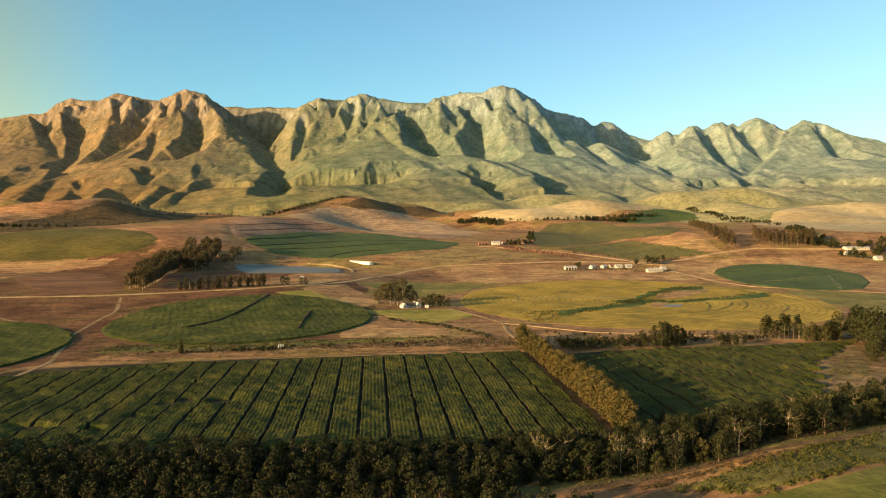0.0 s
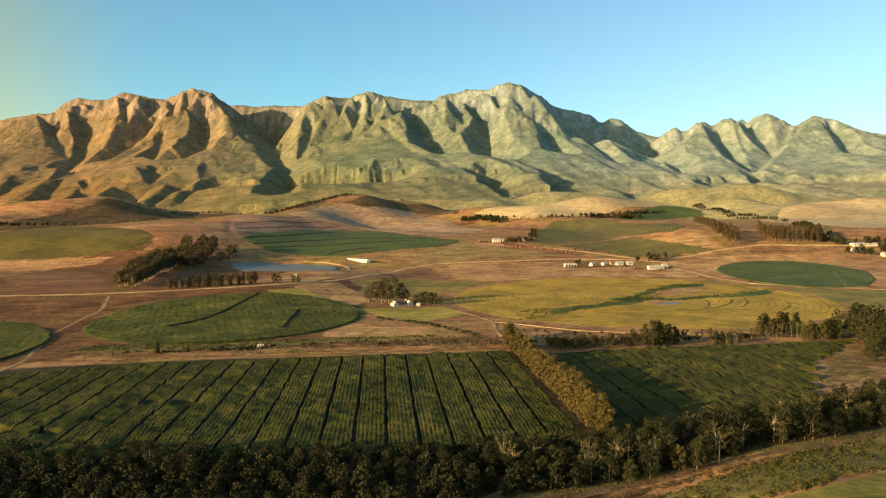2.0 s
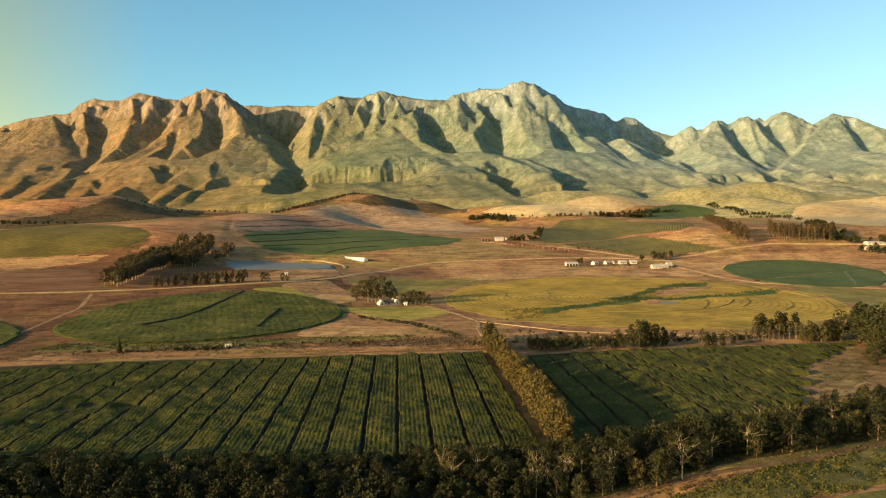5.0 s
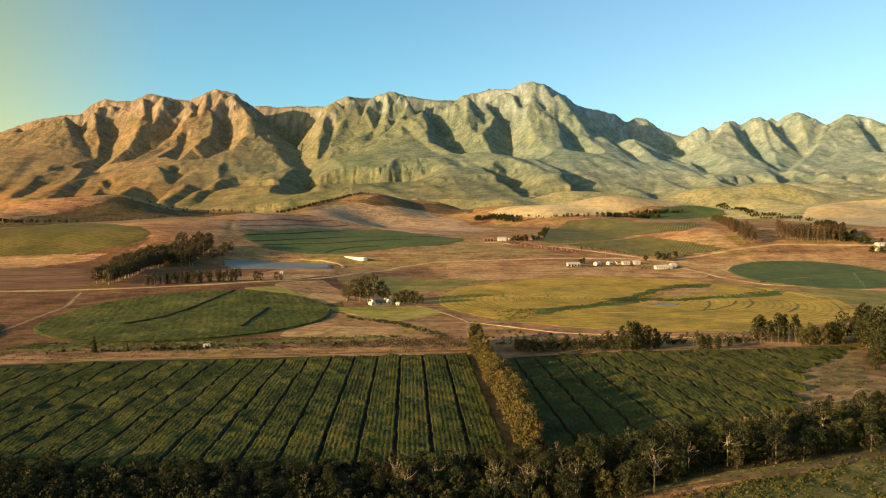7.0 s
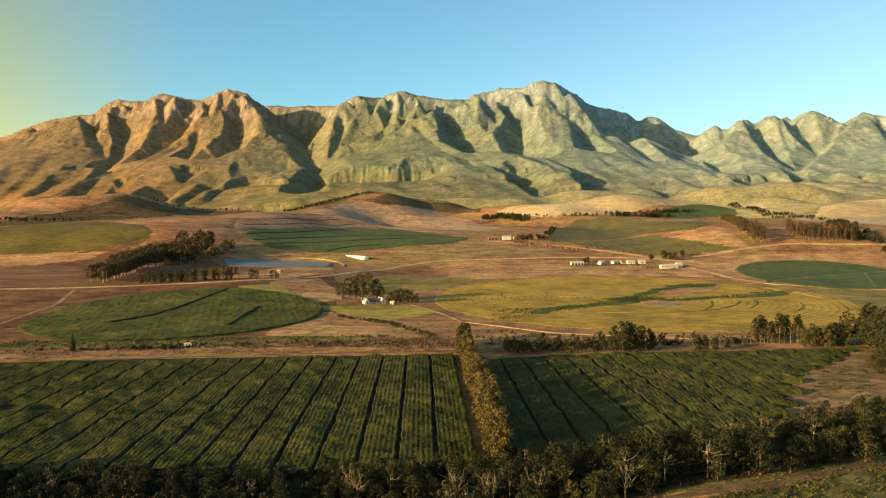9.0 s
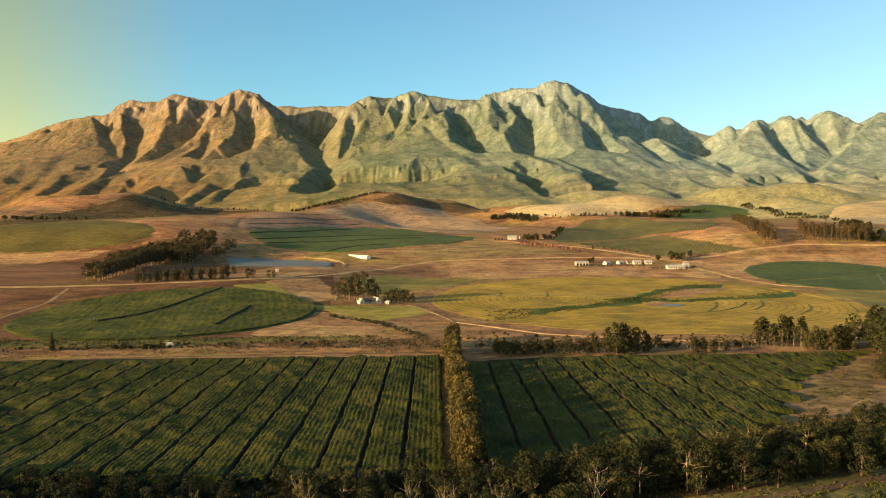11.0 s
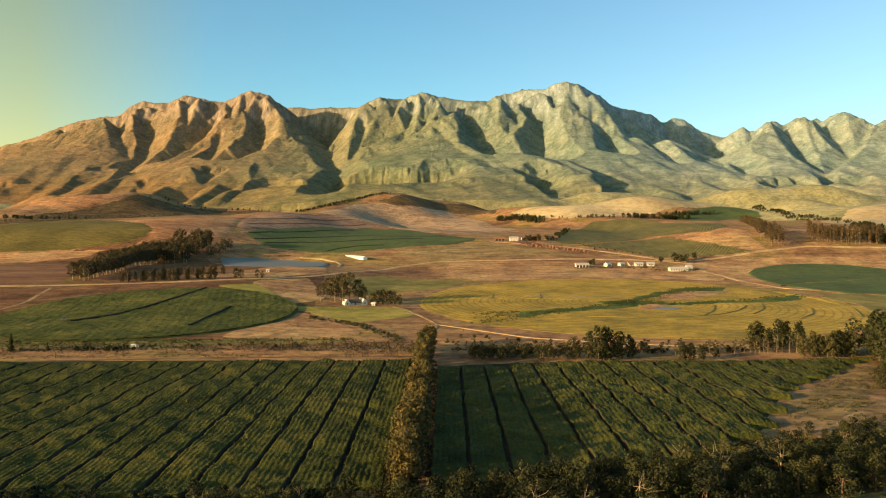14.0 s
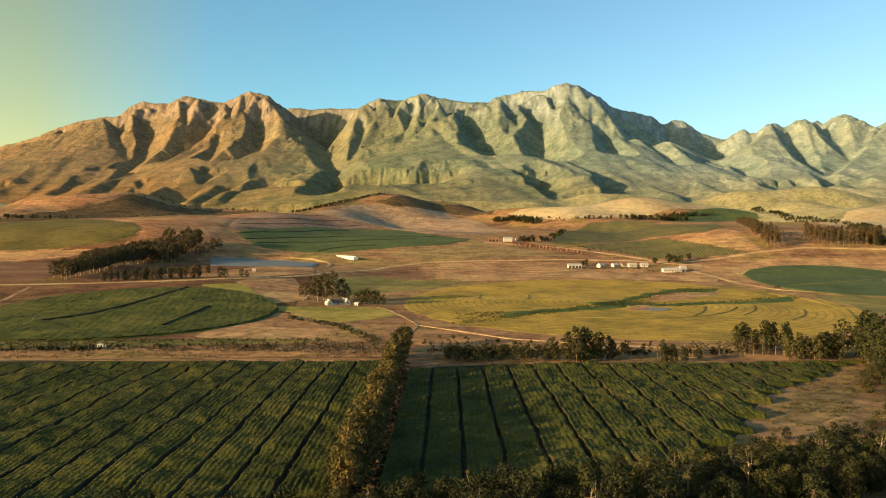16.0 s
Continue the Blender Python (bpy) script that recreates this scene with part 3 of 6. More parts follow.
ravine(0.9, 1.1, (-540, 4120, 720), (-550, 3965, 595), (-640, 3885, 540), (-735, 3780, 478))
ravine(1.2, 1.0, (-405, 4130, 751), (-465, 4020, 654))
ravine(1.0, 1.0, (-235, 4120, 693), (-170, 3975, 579), (-110, 3795, 469), (-55, 3615, 384), (30, 3485, 332))
ravine(0.9, 1.3, (105, 4210, 772), (170, 4125, 690), (220, 3990, 584), (225, 3815, 474), (220, 3600, 375), (275, 3405, 307))
ravine(1.2, 0.9, (535, 3905, 579), (560, 3735, 475), (575, 3510, 370))
ravine(1.0, 1.0, (845, 4070, 632), (950, 3965, 552), (1055, 3825, 469), (1130, 3645, 384), (1165, 3510, 329), (1145, 3175, 245))
ravine(1.2, 0.9, (755, 3855, 533), (820, 3675, 427), (860, 3460, 341))
ravine(1.2, 0.9, (1520, 3950, 561), (1510, 3770, 453), (1490, 3555, 359), (1465, 3330, 290))
ravine(1.0, 1.1, (1750, 3985, 588), (1740, 3835, 492), (1715, 3660, 402), (1585, 3490, 334), (1455, 3290, 279), (1360, 3055, 227))
ravine(1.2, 1.1, (1920, 3910, 576), (1840, 3790, 500), (1745, 3665, 428), (1635, 3500, 362))
ravine(1.2, 0.9, (2155, 3895, 562), (2135, 3720, 460), (2070, 3455, 344))
ravine(0.9, 0.8, (-815, 3285, 299), (-730, 2925, 217), (-665, 2610, 159))
ravine(0.9, 0.8, (-1430, 3275, 296), (-1310, 2960, 224), (-1205, 2670, 170))
ravine(1.0, 0.8, (-1705, 3175, 269), (-1505, 2780, 189))
ravine(1.0, 0.8, (180, 3120, 256), (195, 2815, 196), (220, 2585, 155))

# flanks are straight in this measure and steepen with height once turned back into metres
RISE = ([-900, 0, 200, 450, 650, 800, 1060], [-400, 150, 258, 416, 572, 722, 1034])


def ridge_surface(x, y):
    """Height of the range: the highest of all ridges, each falling away to its sides, cut by gullies that run down the flanks."""
    best = np.full(x.shape, -900.0)
    for k, (line, west, east, top) in enumerate(RIDGES):
        u = np.interp(line[:, 2], RISE[1], RISE[0])
        reach = 650
        near = (x > line[:, 0].min() - reach) & (x < line[:, 0].max() + reach) & (y > line[:, 1].min() - reach) & (y < line[:, 1].max() + reach)
        px, py = x[near], y[near]
        here, where, off = np.full(px.shape, -900.0), np.zeros(px.shape), np.zeros(px.shape)
        run = 0.0
        for i in range(len(line) - 1):
            a, ab = line[i, :2], line[i + 1, :2] - line[i, :2]
            size = math.hypot(*ab)
            t = np.clip(((px - a[0]) * ab[0] + (py - a[1]) * ab[1]) / (size * size), 0, 1)
            dx, dy = px - (a[0] + t * ab[0]), py - (a[1] + t * ab[1])
            d = np.hypot(dx, dy)
            if top:
                rate = np.where(dy > 0, 0.8, west)
            else:
                turn = dx / np.maximum(d, 1e-6)
                rate = west + (east - west) * smooth(-0.5, 0.5, turn)
            round_d = np.hypot(d, 14) - 14
            level = u[i] + t * (u[i + 1] - u[i]) - rate * round_d
            won = level > here
            here, where, off = np.where(won, level, here), np.where(won, run + t * size, where), np.where(won, d, off)
            run += size
        cut = 1 - np.abs(2 * fractal(where / 58 + 31 * k, off / 420 + 3 * k, 3, 21 + k, 0.55) - 1)
        here = here - 26 * smooth(10, 170, off) * (cut - 0.55)
        best[near] = np.maximum(best[near], here)
    for line, west, east in RAVINES:
        u = np.interp(line[:, 2], RISE[1], RISE[0])
        for i in range(len(line) - 1):
            a, ab = line[i, :2], line[i + 1, :2] - line[i, :2]
            t = np.clip(((x - a[0]) * ab[0] + (y - a[1]) * ab[1]) / (ab @ ab), 0, 1)
            dx, dy = x - (a[0] + t * ab[0]), y - (a[1] + t * ab[1])
            d = np.hypot(dx, dy)
            rate = np.where((t == 0) & (dy > 0), 2.2, west + (east - west) * smooth(-0.6, 0.6, dx / np.maximum(d, 1e-6)))
            level = u[i] + t * (u[i + 1] - u[i]) + rate * (np.hypot(d, 12) - 4)
            best = np.minimum(best, level)
    return np.interp(best, *RISE)


my = np.concatenate([np.linspace(2250, 2900, 65)[:-1], np.linspace(2900, 4350, 200)[:-1], np.linspace(4350, 4800, 30)])
mu = np.linspace(-1, 1, 780)
MY = np.repeat(my[:, None], len(mu), 1)
MX = mu[None] * (600 + 0.70 * MY) - 150
wx = 26 * (fractal(MX / 240, MY / 240, 3, 5) - 0.5) * smooth(4150, 3900, MY)
wy = 26 * (fractal(MX / 190, MY / 190, 3, 9) - 0.5) * smooth(4150, 3900, MY)
MZ = ridge_surface(MX + wx, MY + wy)
# rolling foot of the range
lobes = 1 - np.abs(2 * fractal(MX / 260 + 5, MY / 420, 3, 12) - 1)
glacis = 112 + 0.11 * (MY - 2650) + 44 * (lobes - 0.6) + 8 * (fractal(MX / 90, MY / 110, 3, 14) - 0.5)
MZ = np.maximum(MZ, np.where(MY < 3600, glacis, -500))
fold = 1 - np.abs(2 * fractal((MX + 0.35 * MY) / 170, MY / 620, 3, 15, 0.4) - 1)
MZ = MZ + 30 * smooth(150, 230, MZ) * smooth(470, 330, MZ) * (fold - 0.62)
# a rocky step below the green pyramid and smaller ones elsewhere
step = smooth(-820, -640, MX) * smooth(120, -40, MX) * smooth(3020, 3120, MY) + 0.35 * smooth(0.52, 0.66, fractal(MX / 300, MY / 300, 2, 61))
bench = np.interp(MZ + 30 * (fractal(MX / 70, MY / 70, 3, 62) - 0.5), [-600, 205, 246, 257, 330, 1300], [-600, 205, 219, 296, 330, 1300])
MZ = MZ + np.clip(step, 0, 1) * (bench - MZ) * smooth(190, 215, MZ) * smooth(345, 320, MZ)
# the cliff band below the green pyramid: fluted rock over rolling ground
brink = 3125 + 44 * (fractal(MX / 30 + MY / 160, MY / 70, 4, 71, 0.65) - 0.5) + 60 * (fractal(MX / 190, MY * 0, 2, 72) - 0.5)
shelf = 250 - 0.10 * (brink - MY) + 34 * (lobes - 0.6) + (66 + 60 * (fractal(MX / 120, MY * 0, 2, 73) - 0.5)) * smooth(-4, 40, MY - brink) + 0.6 * np.clip(MY - brink - 30, 0, None)
MZ = MZ - smooth(-770, -700, MX) * smooth(-60, -260, MX) * np.clip(MZ - shelf, 0, None)
crag = smooth(430, 640, MZ + 200 * (fractal(MX / 150, MY / 150, 3, 44) - 0.5))
rock = fractal(MX / 46, MY / 60, 5, 33, 0.62)
flute = fractal(MX / 24, MY / 120, 3, 37, 0.6)
MZ = MZ + (4 + 16 * crag) * (rock - 0.5) + 13 * crag * (flute - 0.5) + 6 * (fractal(MX / 110, MY / 130, 3, 3) - 0.5)
MZ = np.maximum(MZ, ground_height(MX, MY) - 25)
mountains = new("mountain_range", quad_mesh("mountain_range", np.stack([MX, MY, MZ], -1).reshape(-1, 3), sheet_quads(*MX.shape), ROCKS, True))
tagged(mountains, "rugged grey rock mountain range with green and tan spurs", "mountain", kind="structure")


# ---- fields laid over the ground ----
def field(name, label, outline, mat, height=0.5, ragged=1.0, rings=0, category="field", seed=1, uneven=0.0):
    """A field inside a plan outline, standing a little proud of the ground, with an irregular edge."""
    pts = np.array(outline, float)
    cx, cy = pts.mean(0)
    closed = np.vstack([pts, pts[:1]])
    run = np.concatenate([[0], np.cumsum(np.hypot(*np.diff(closed, axis=0).T))])
    steps = int(np.clip(run[-1] / 4.5, 60, 260))
    s = np.linspace(0, run[-1], steps, endpoint=False)
    ex, ey = np.interp(s, run, closed[:, 0]), np.interp(s, run, closed[:, 1])
    for _ in range(max(2, int(steps / len(pts) / 5))):
        ex = (np.roll(ex, 1) + ex * 2 + np.roll(ex, -1)) / 4
        ey = (np.roll(ey, 1) + ey * 2 + np.roll(ey, -1)) / 4
    wob = ragged * (2.6 * (fractal(ex / 14, ey / 14, 3, seed) - 0.5) + (4.0 * (fractal(ex / 45, ey / 45, 2, seed + 9) - 0.5) if len(pts) < 30 else 0))
    away = np.hypot(ex - cx, ey - cy)
    ex, ey = ex + (ex - cx) / away * wob, ey + (ey - cy) / away * wob
    rings = rings or int(np.clip(away.max() / 7, 8, 26))
    brim = 1 - min(0.14, (3.5 if height > 0.3 else 1.0) / away.max())
    k = np.concatenate([[0.002], np.linspace(0, brim, rings + 1)[1:], [(1 + brim) / 2, 1.0]])
    X, Y = cx + k[:, None] * (ex - cx)[None], cy + k[:, None] * (ey - cy)[None]
    up = np.full(X.shape, height) + uneven * (fractal(X / 9, Y / 9, 3, seed + 4) - 0.5)
    up[-2] *= 0.55
    up[-1] = -0.12
    Z = ground_height(X, Y) + up
    X, Y, Z = (np.hstack([v, v[:, :1]]) for v in (X, Y, Z))
    me = quad_mesh(name, np.stack([X - cx, Y - cy, Z], -1).reshape(-1, 3), sheet_quads(*X.shape)[:, ::-1], mat)
    ob = new(name, me)
    ob.location = (cx, cy, 0)
    return tagged(ob, label, category, kind="structure")


def inside(x, y, poly):
    hit = np.zeros(x.shape, bool)
    for (x0, y0), (x1, y1) in zip(poly, poly[1:] + poly[:1]):
        cross = (y0 > y) != (y1 > y)
        hit ^= cross & (x < (x1 - x0) * (y - y0) / ((y1 - y0) or 1e-9) + x0)
    return hit


def cover(name, label, poly, mat, height=0.6, cell=6.0, ragged=14.0, category="field", seed=1):
    """Ground cover of any outline: a fine sheet over the ground, cut along a ragged edge."""
    a = np.array(poly, float)
    xs, ys = np.arange(a[:, 0].min() - 10, a[:, 0].max() + 10, cell), np.arange(a[:, 1].min() - 10, a[:, 1].max() + 10, cell)
    X, Y = np.meshgrid(xs, ys)
    keep = inside(X + ragged * (fractal(X / 40, Y / 40, 3, seed) - 0.5), Y + ragged * (fractal(X / 40, Y / 40, 3, seed + 5) - 0.5), [tuple(p) for p in poly])
    Z = ground_height(X, Y) + np.where(keep, height, -0.3)
    q = sheet_quads(*X.shape)
    q = q[keep.ravel()[q].any(1)]
    return tagged(new(name, quad_mesh(name, np.stack([X, Y, Z], -1).reshape(-1, 3), q, mat, True)), label, category, kind="structure")


def plant_rows(name, label, poly, way, spacing, width, height, mat, step=3.0, seed=1, category="crop", low=0.0):
    """Rows of low plants over a piece of ground, each an uneven ridge of leaves."""
    a = np.array(poly, float)
    e = np.array(way, float) / math.hypot(*way)
    f = np.array((-e[1], e[0]))
    u, v = a @ e, a @ f
    lanes, along_u = np.arange(v.min(), v.max(), spacing), np.arange(u.min(), u.max(), step)
    across, lift = np.array((-0.5, -0.3, 0.0, 0.3, 0.5)) * width, np.array((0.0, 0.75, 1.0, 0.75, 0.0))
    pts, quads, n = [], [], 0
    for k, lane in enumerate(lanes):
        U, V = np.meshgrid(along_u, lane + across, indexing="ij")
        V = V + 0.5 * (fractal(U / 17, V * 0 + k, 2, seed) - 0.5)
        X, Y = U * e[0] + V * f[0], U * e[1] + V * f[1]
        full = inside(X[:, 2], Y[:, 2], [tuple(p) for p in poly]) & (fractal(X[:, 2] / 15, Y[:, 2] / 15, 3, seed + 3) > 0.2)
        tall = height * (0.6 + 0.8 * fractal(X / 3.3, Y / 3.3, 3, seed + 7)) * (0.65 + 0.7 * fractal(X / 40, Y / 40, 2, seed + 8))
        Z = ground_height(X, Y) + low + tall * lift[None] - 0.15 * (lift[None] == 0)
        q = sheet_quads(*X.shape).reshape(len(along_u) - 1, 4, 4)[full[:-1] & full[1:]].reshape(-1, 4)
        pts.append(np.stack([X, Y, Z], -1).reshape(-1, 3))
        quads.append(q + n)
        n += X.size
    return tagged(new(name, quad_mesh(name, np.vstack(pts), np.vstack(quads), mat, True)), label, category, kind="stuff")


def leafy_sheet(name, label, cx, cy, rx, ry, cell, seed):
    """A round crop as one uneven sheet of low plants with faint drill lines."""
    X, Y = np.meshgrid(np.arange(cx - rx, cx + rx, cell), np.arange(cy - ry, cy + ry, cell))
    rng = np.random.default_rng(seed)
    X, Y = X + rng.normal(0, 0.25 * cell, X.shape), Y + rng.normal(0, 0.25 * cell, X.shape)
    keep = np.hypot((X - cx) / rx, (Y - cy) / ry) + 0.02 * (fractal(X / 8, Y / 8, 3, seed) - 0.5) < 1
    lines = 0.5 + 0.5 * np.sin(2 * math.pi * (0.94 * X + 0.35 * Y) / 4.6 + 3 * fractal(X / 30, Y / 30, 2, seed + 1))
    tall = 0.55 + 0.9 * fractal(X / 5, Y / 5, 4, seed + 2, 0.6) + 0.35 * fractal(X / 32, Y / 32, 2, seed + 3) + 0.14 * lines + rng.normal(0, 0.10, X.shape)
    q = sheet_quads(*X.shape)
    q = q[keep.ravel()[q].all(1)]
    return tagged(new(name, quad_mesh(name, np.stack([X, Y, ground_height(X, Y) + tall], -1).reshape(-1, 3), q, CIRCLE_LEAF, True)), label, "crop", kind="stuff")


def disc(cx, cy, rx, ry=None, n=40):
    return [(cx + rx * math.cos(a), cy + (ry or rx) * math.sin(a)) for a in np.linspace(0, 2 * math.pi, n, endpoint=False)]


field("circular_field", "dark green circular crop field with faint rings", disc(-143, 481, 93, 95), CIRCLE_GREEN, 0.9, 1.5, uneven=0.8, seed=2)
field("circular_field", "dark green circular crop field beside a dirt track", disc(-325, 363, 109), CIRCLE_GREEN, 0.9, 1.5, uneven=0.8, seed=3)
field("circular_field", "golden yellow circular crop field with curved wheel tracks", disc(170, 588, 156, 160), CIRCLE_GOLD, 0.16, 2.5, uneven=0.2, seed=4)
field("stubble_field", "brown stubble field in front of the farmhouse", [(-64.4, 428.4), (-50, 497), (-27, 481), (10.2, 427.1), (-8.1, 414.4), (-63.9, 408.8)], TAN, 0.17, 2.0, seed=12)
field("stubble_field", "tan stubble field behind the farmhouse", [(-131, 620), (-100, 668), (-60, 590), (-52, 553), (-73, 529), (-111, 563)], TAN, 0.17, 2.0, seed=13)
field("pasture", "dull green pasture along the dirt road", [(-86, 684), (-45, 733), (45, 716), (18, 655), (-35, 606)], OLIVE, 0.17, 2.5, seed=14)
field("pasture", "yellow green grass round the farmhouse", [(-100, 548), (-72, 520), (-48, 527), (6, 536), (26, 500), (0.3, 463.1), (-30, 482), (-52, 505), (-95, 525)], GRASS, 0.16, 3.0, seed=15)


def ribbon(name, label, line, width, mat, up=0.25, category="road", wobble=0.6, crown=0.0):
    """A road or track that follows the ground along a plan line."""
    pts = np.array(line, float)
    run = np.concatenate([[0], np.cumsum(np.hypot(*np.diff(pts, axis=0).T))])
    s = np.arange(0, run[-1], 3.0)
    x, y = np.interp(s, run, pts[:, 0]), np.interp(s, run, pts[:, 1])
    for _ in range(8):
        x[1:-1], y[1:-1] = (x[:-2] + 2 * x[1:-1] + x[2:]) / 4, (y[:-2] + 2 * y[1:-1] + y[2:]) / 4
    tx, ty = np.gradient(x), np.gradient(y)
    n = np.hypot(tx, ty)
    across = np.array([-1.0, -0.9, -0.45, 0.0, 0.45, 0.9, 1.0])
    width *= 0.72
    lift = np.array([-0.3, 0.9, 0.95, 1.0, 0.95, 0.9, -0.3]) * up
    half = width / 2 + wobble * (fractal(x / 11, y / 11, 3, 7) - 0.5)[:, None] * 2
    X = x[:, None] - (ty / n)[:, None] * across[None] * half
    Y = y[:, None] + (tx / n)[:, None] * across[None] * half
    Z = ground_height(X, Y) + lift[None]
    return tagged(new(name, quad_mesh(name, np.stack([X, Y, Z], -1).reshape(-1, 3), sheet_quads(*X.shape), mat)), label, category, kind="structure")


ribbon("dirt_road", "pale dirt road across the valley", [(-380, 570), (-300, 576), (-240, 590), (-172, 615), (-122, 642), (-100, 682), (-75, 750), (-45, 828), (-8, 866), (40, 876), (155, 893), (223, 888), (280, 880), (314, 895), (380, 930), (441, 952), (568, 945)], 8, DIRT, 0.32)
ribbon("dirt_road", "pale dirt road past the farm buildings", [(47, 1044), (104, 1018), (156, 985), (202, 939), (245, 902), (258, 876), (300, 862)], 8, DIRT, 0.28)
ribbon("dirt_track", "winding dirt track to the farmhouse", [(2, 540), (10, 532), (28, 496), (42.3, 464.2), (41.3, 433.2), (43.3, 412.7), (46.2, 389.4)], 3.2, TRACK, 0.24)
ribbon("dirt_track", "dirt track round the golden field", [(42.3, 462.4), (68.2, 444.1), (94, 422.9), (130.5, 412.3), (188.4, 404.3), (256.8, 424.7)], 2.8, DIRT, 0.24)
# shade of the river trees is in this track's dimmed colour
ribbon("dirt_track", "dirt track by the river trees", [(-25.5, 155.9), (12.5, 167.3), (36.2, 175.2), (54.5, 181.8), (72.5, 188.5), (92.3, 195.1), (121.7, 202.5), (140.3, 211), (152.1, 216.9), (172.7, 226.5), (198.2, 236.3), (256.6, 255.3)], 4.0, DIM_TRACK, 0.17)
ribbon("dirt_track", "dirt track beside the circular fields", [(-330, 490), (-273.6, 451.8), (-236.2, 420.8), (-204.4, 343.3), (-203.5, 305.2)], 4, TRACK, 0.21)
ribbon("dirt_track", "dirt track up to the main road", [(-236.2, 420.8), (-247.2, 474.5), (-250, 510), (-275, 570)], 4, TRACK, 0.21)
ribbon("dirt_track", "dirt track round the green circle", [(268, 850), (290, 790), (296, 740), (318, 690), (360, 668), (420, 636), (520, 610)], 6, DIRT, 0.28)
ribbon("dirt_track", "dirt track climbing the red slope", [(-330, 815), (-345, 930), (-372, 1080), (-400, 1250), (-395, 1400)], 4.5, TRACK, 0.4)
ribbon("dirt_track", "dirt track along the row crop", [(-243.2, 313.4), (-186.3, 333.6), (-132.3, 344.3), (-45.6, 361.5), (30, 371.7), (44.2, 373.5)], 3, DIM_TRACK, 0.17)


# ---- row crop: strips between dark furrows ----
ROW_E, ROW_D = np.array((0.9946, 0.1034)), np.array((-0.1034, 0.9946))


def to_plan(s, v):
    return s * ROW_E[0] + v * ROW_D[0], s * ROW_E[1] + v * ROW_D[1]


def crop_strip(s0, s1, near, far, label, group, seed, bare=(), lumps=0.5, edge=0.62):
    """One strip of knee-high plants in close rows; near and far give its ends as lines over the plan."""
    s = np.arange(s0 + edge, s1 - edge, 0.375)
    s = np.concatenate([s[:1] - 0.15, s, s[-1:] + 0.15])
    mid = to_plan((s0 + s1) / 2, 280)
    v0, v1 = near(mid[0]), far(mid[0])
    v = np.arange(v0, v1, 1.2)
    S, V = np.meshgrid(s, v)
    S = S + 0.35 * (fractal(V / 12, S * 0 + seed, 2, seed) - 0.5)
    middle = (s0 + s1) / 2
    S = S + (S - middle) / (s1 - middle) * 0.8 * (fractal(V / 5, np.sign(S - middle) * 3 + seed, 3, seed + 1) - 0.5)
    X, Y = to_plan(S, V)
    rows = np.abs(np.sin(math.pi * (S - s0) / 1.5))
    lush = fractal(X / 22, Y / 22, 3, 40)
    h = 1.25 + 0.2 * rows + 0.65 * (fractal((X + 0.6 * Y) / 5.3, (Y - 0.6 * X) / 2.9, 3, 300, 0.6) - 0.5) + np.random.default_rng(seed).normal(0, 0.06, X.shape) + 1.15 * (fractal(X / 7, Y / 5, 2, 90) - 0.5) + 1.2 * (lush - 0.5) + lumps * (fractal(X / 3.6, Y / 3.6, 2, 55) - 0.5)
    thin = 0.6 * smooth(0.24, 0.12, fractal(X / 30, Y / 16, 3, 77))
    for bx, by, rx, ry in bare:
        thin = np.maximum(thin, smooth(1.0, 0.55, np.hypot((X - bx) / rx, (Y - by) / ry) + 0.7 * (fractal(X / 6, Y / 6, 3, 5) - 0.5)))
    h = np.maximum(h * (1 - thin), 0.04)
    h[:, 0] = h[:, -1] = -0.3
    h[0] = h[-1] = -0.3
    Z = ground_height(X, Y) + h
    pts = np.stack([X, Y, Z], -1).reshape(-1, 3)
    quads = sheet_quads(*X.shape)
    rng = np.random.default_rng(seed)
    n = int(len(pts) * 0.55)
    pick = rng.integers(0, len(pts), n)
    pick = pick[h.ravel()[pick] > 0.5]
    base = pts[pick] + rng.normal(0, 0.12, (len(pick), 3)) + (0, 0, 0.1)
    a = rng.normal(size=(len(pick), 3))
    a /= np.linalg.norm(a, axis=1)[:, None]
    b = np.cross(a, rng.normal(size=(len(pick), 3)))
    b /= np.linalg.norm(b, axis=1)[:, None]
    r = rng.uniform(0.13, 0.26, (len(pick), 1))
    leaf = np.stack([base - a * r, base - b * r * 0.7, base + a * r, base + b * r * 0.7], 1).reshape(-1, 3)
    me = quad_mesh("crop_strip", np.vstack([pts, leaf]), np.vstack([quads, len(pts) + np.arange(len(leaf)).reshape(-1, 4)]), CROP, True)
    me.materials.append(LEAF_BRIGHT)
    me.materials.append(SHADE_SOIL)
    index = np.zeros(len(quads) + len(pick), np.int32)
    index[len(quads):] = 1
    # strip sides get the dark soil colour to paint the shade between strips
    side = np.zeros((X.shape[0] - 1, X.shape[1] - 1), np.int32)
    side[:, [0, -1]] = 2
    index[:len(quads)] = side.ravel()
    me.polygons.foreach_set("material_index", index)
    return tagged(new("crop_strip", me), label, "crop", group, "stuff")


def far_west(x):
    return 356 + 0.047 * x - 0.23 * max(0.0, -130 - x)


def near_west(x):
    return 212 + 0.4 * max(0.0, x - 30)


def far_east(x):
    return 341 + 0.047 * x + 0.1 * max(0.0, x - 190)


def near_east(x):
    return 216 + 0.08 * (x - 60) if x < 115 else float(np.interp(x, [115, 130, 148, 158, 171, 189, 210, 233, 246], [220, 228, 248, 259, 283, 309, 324, 348, 357]))


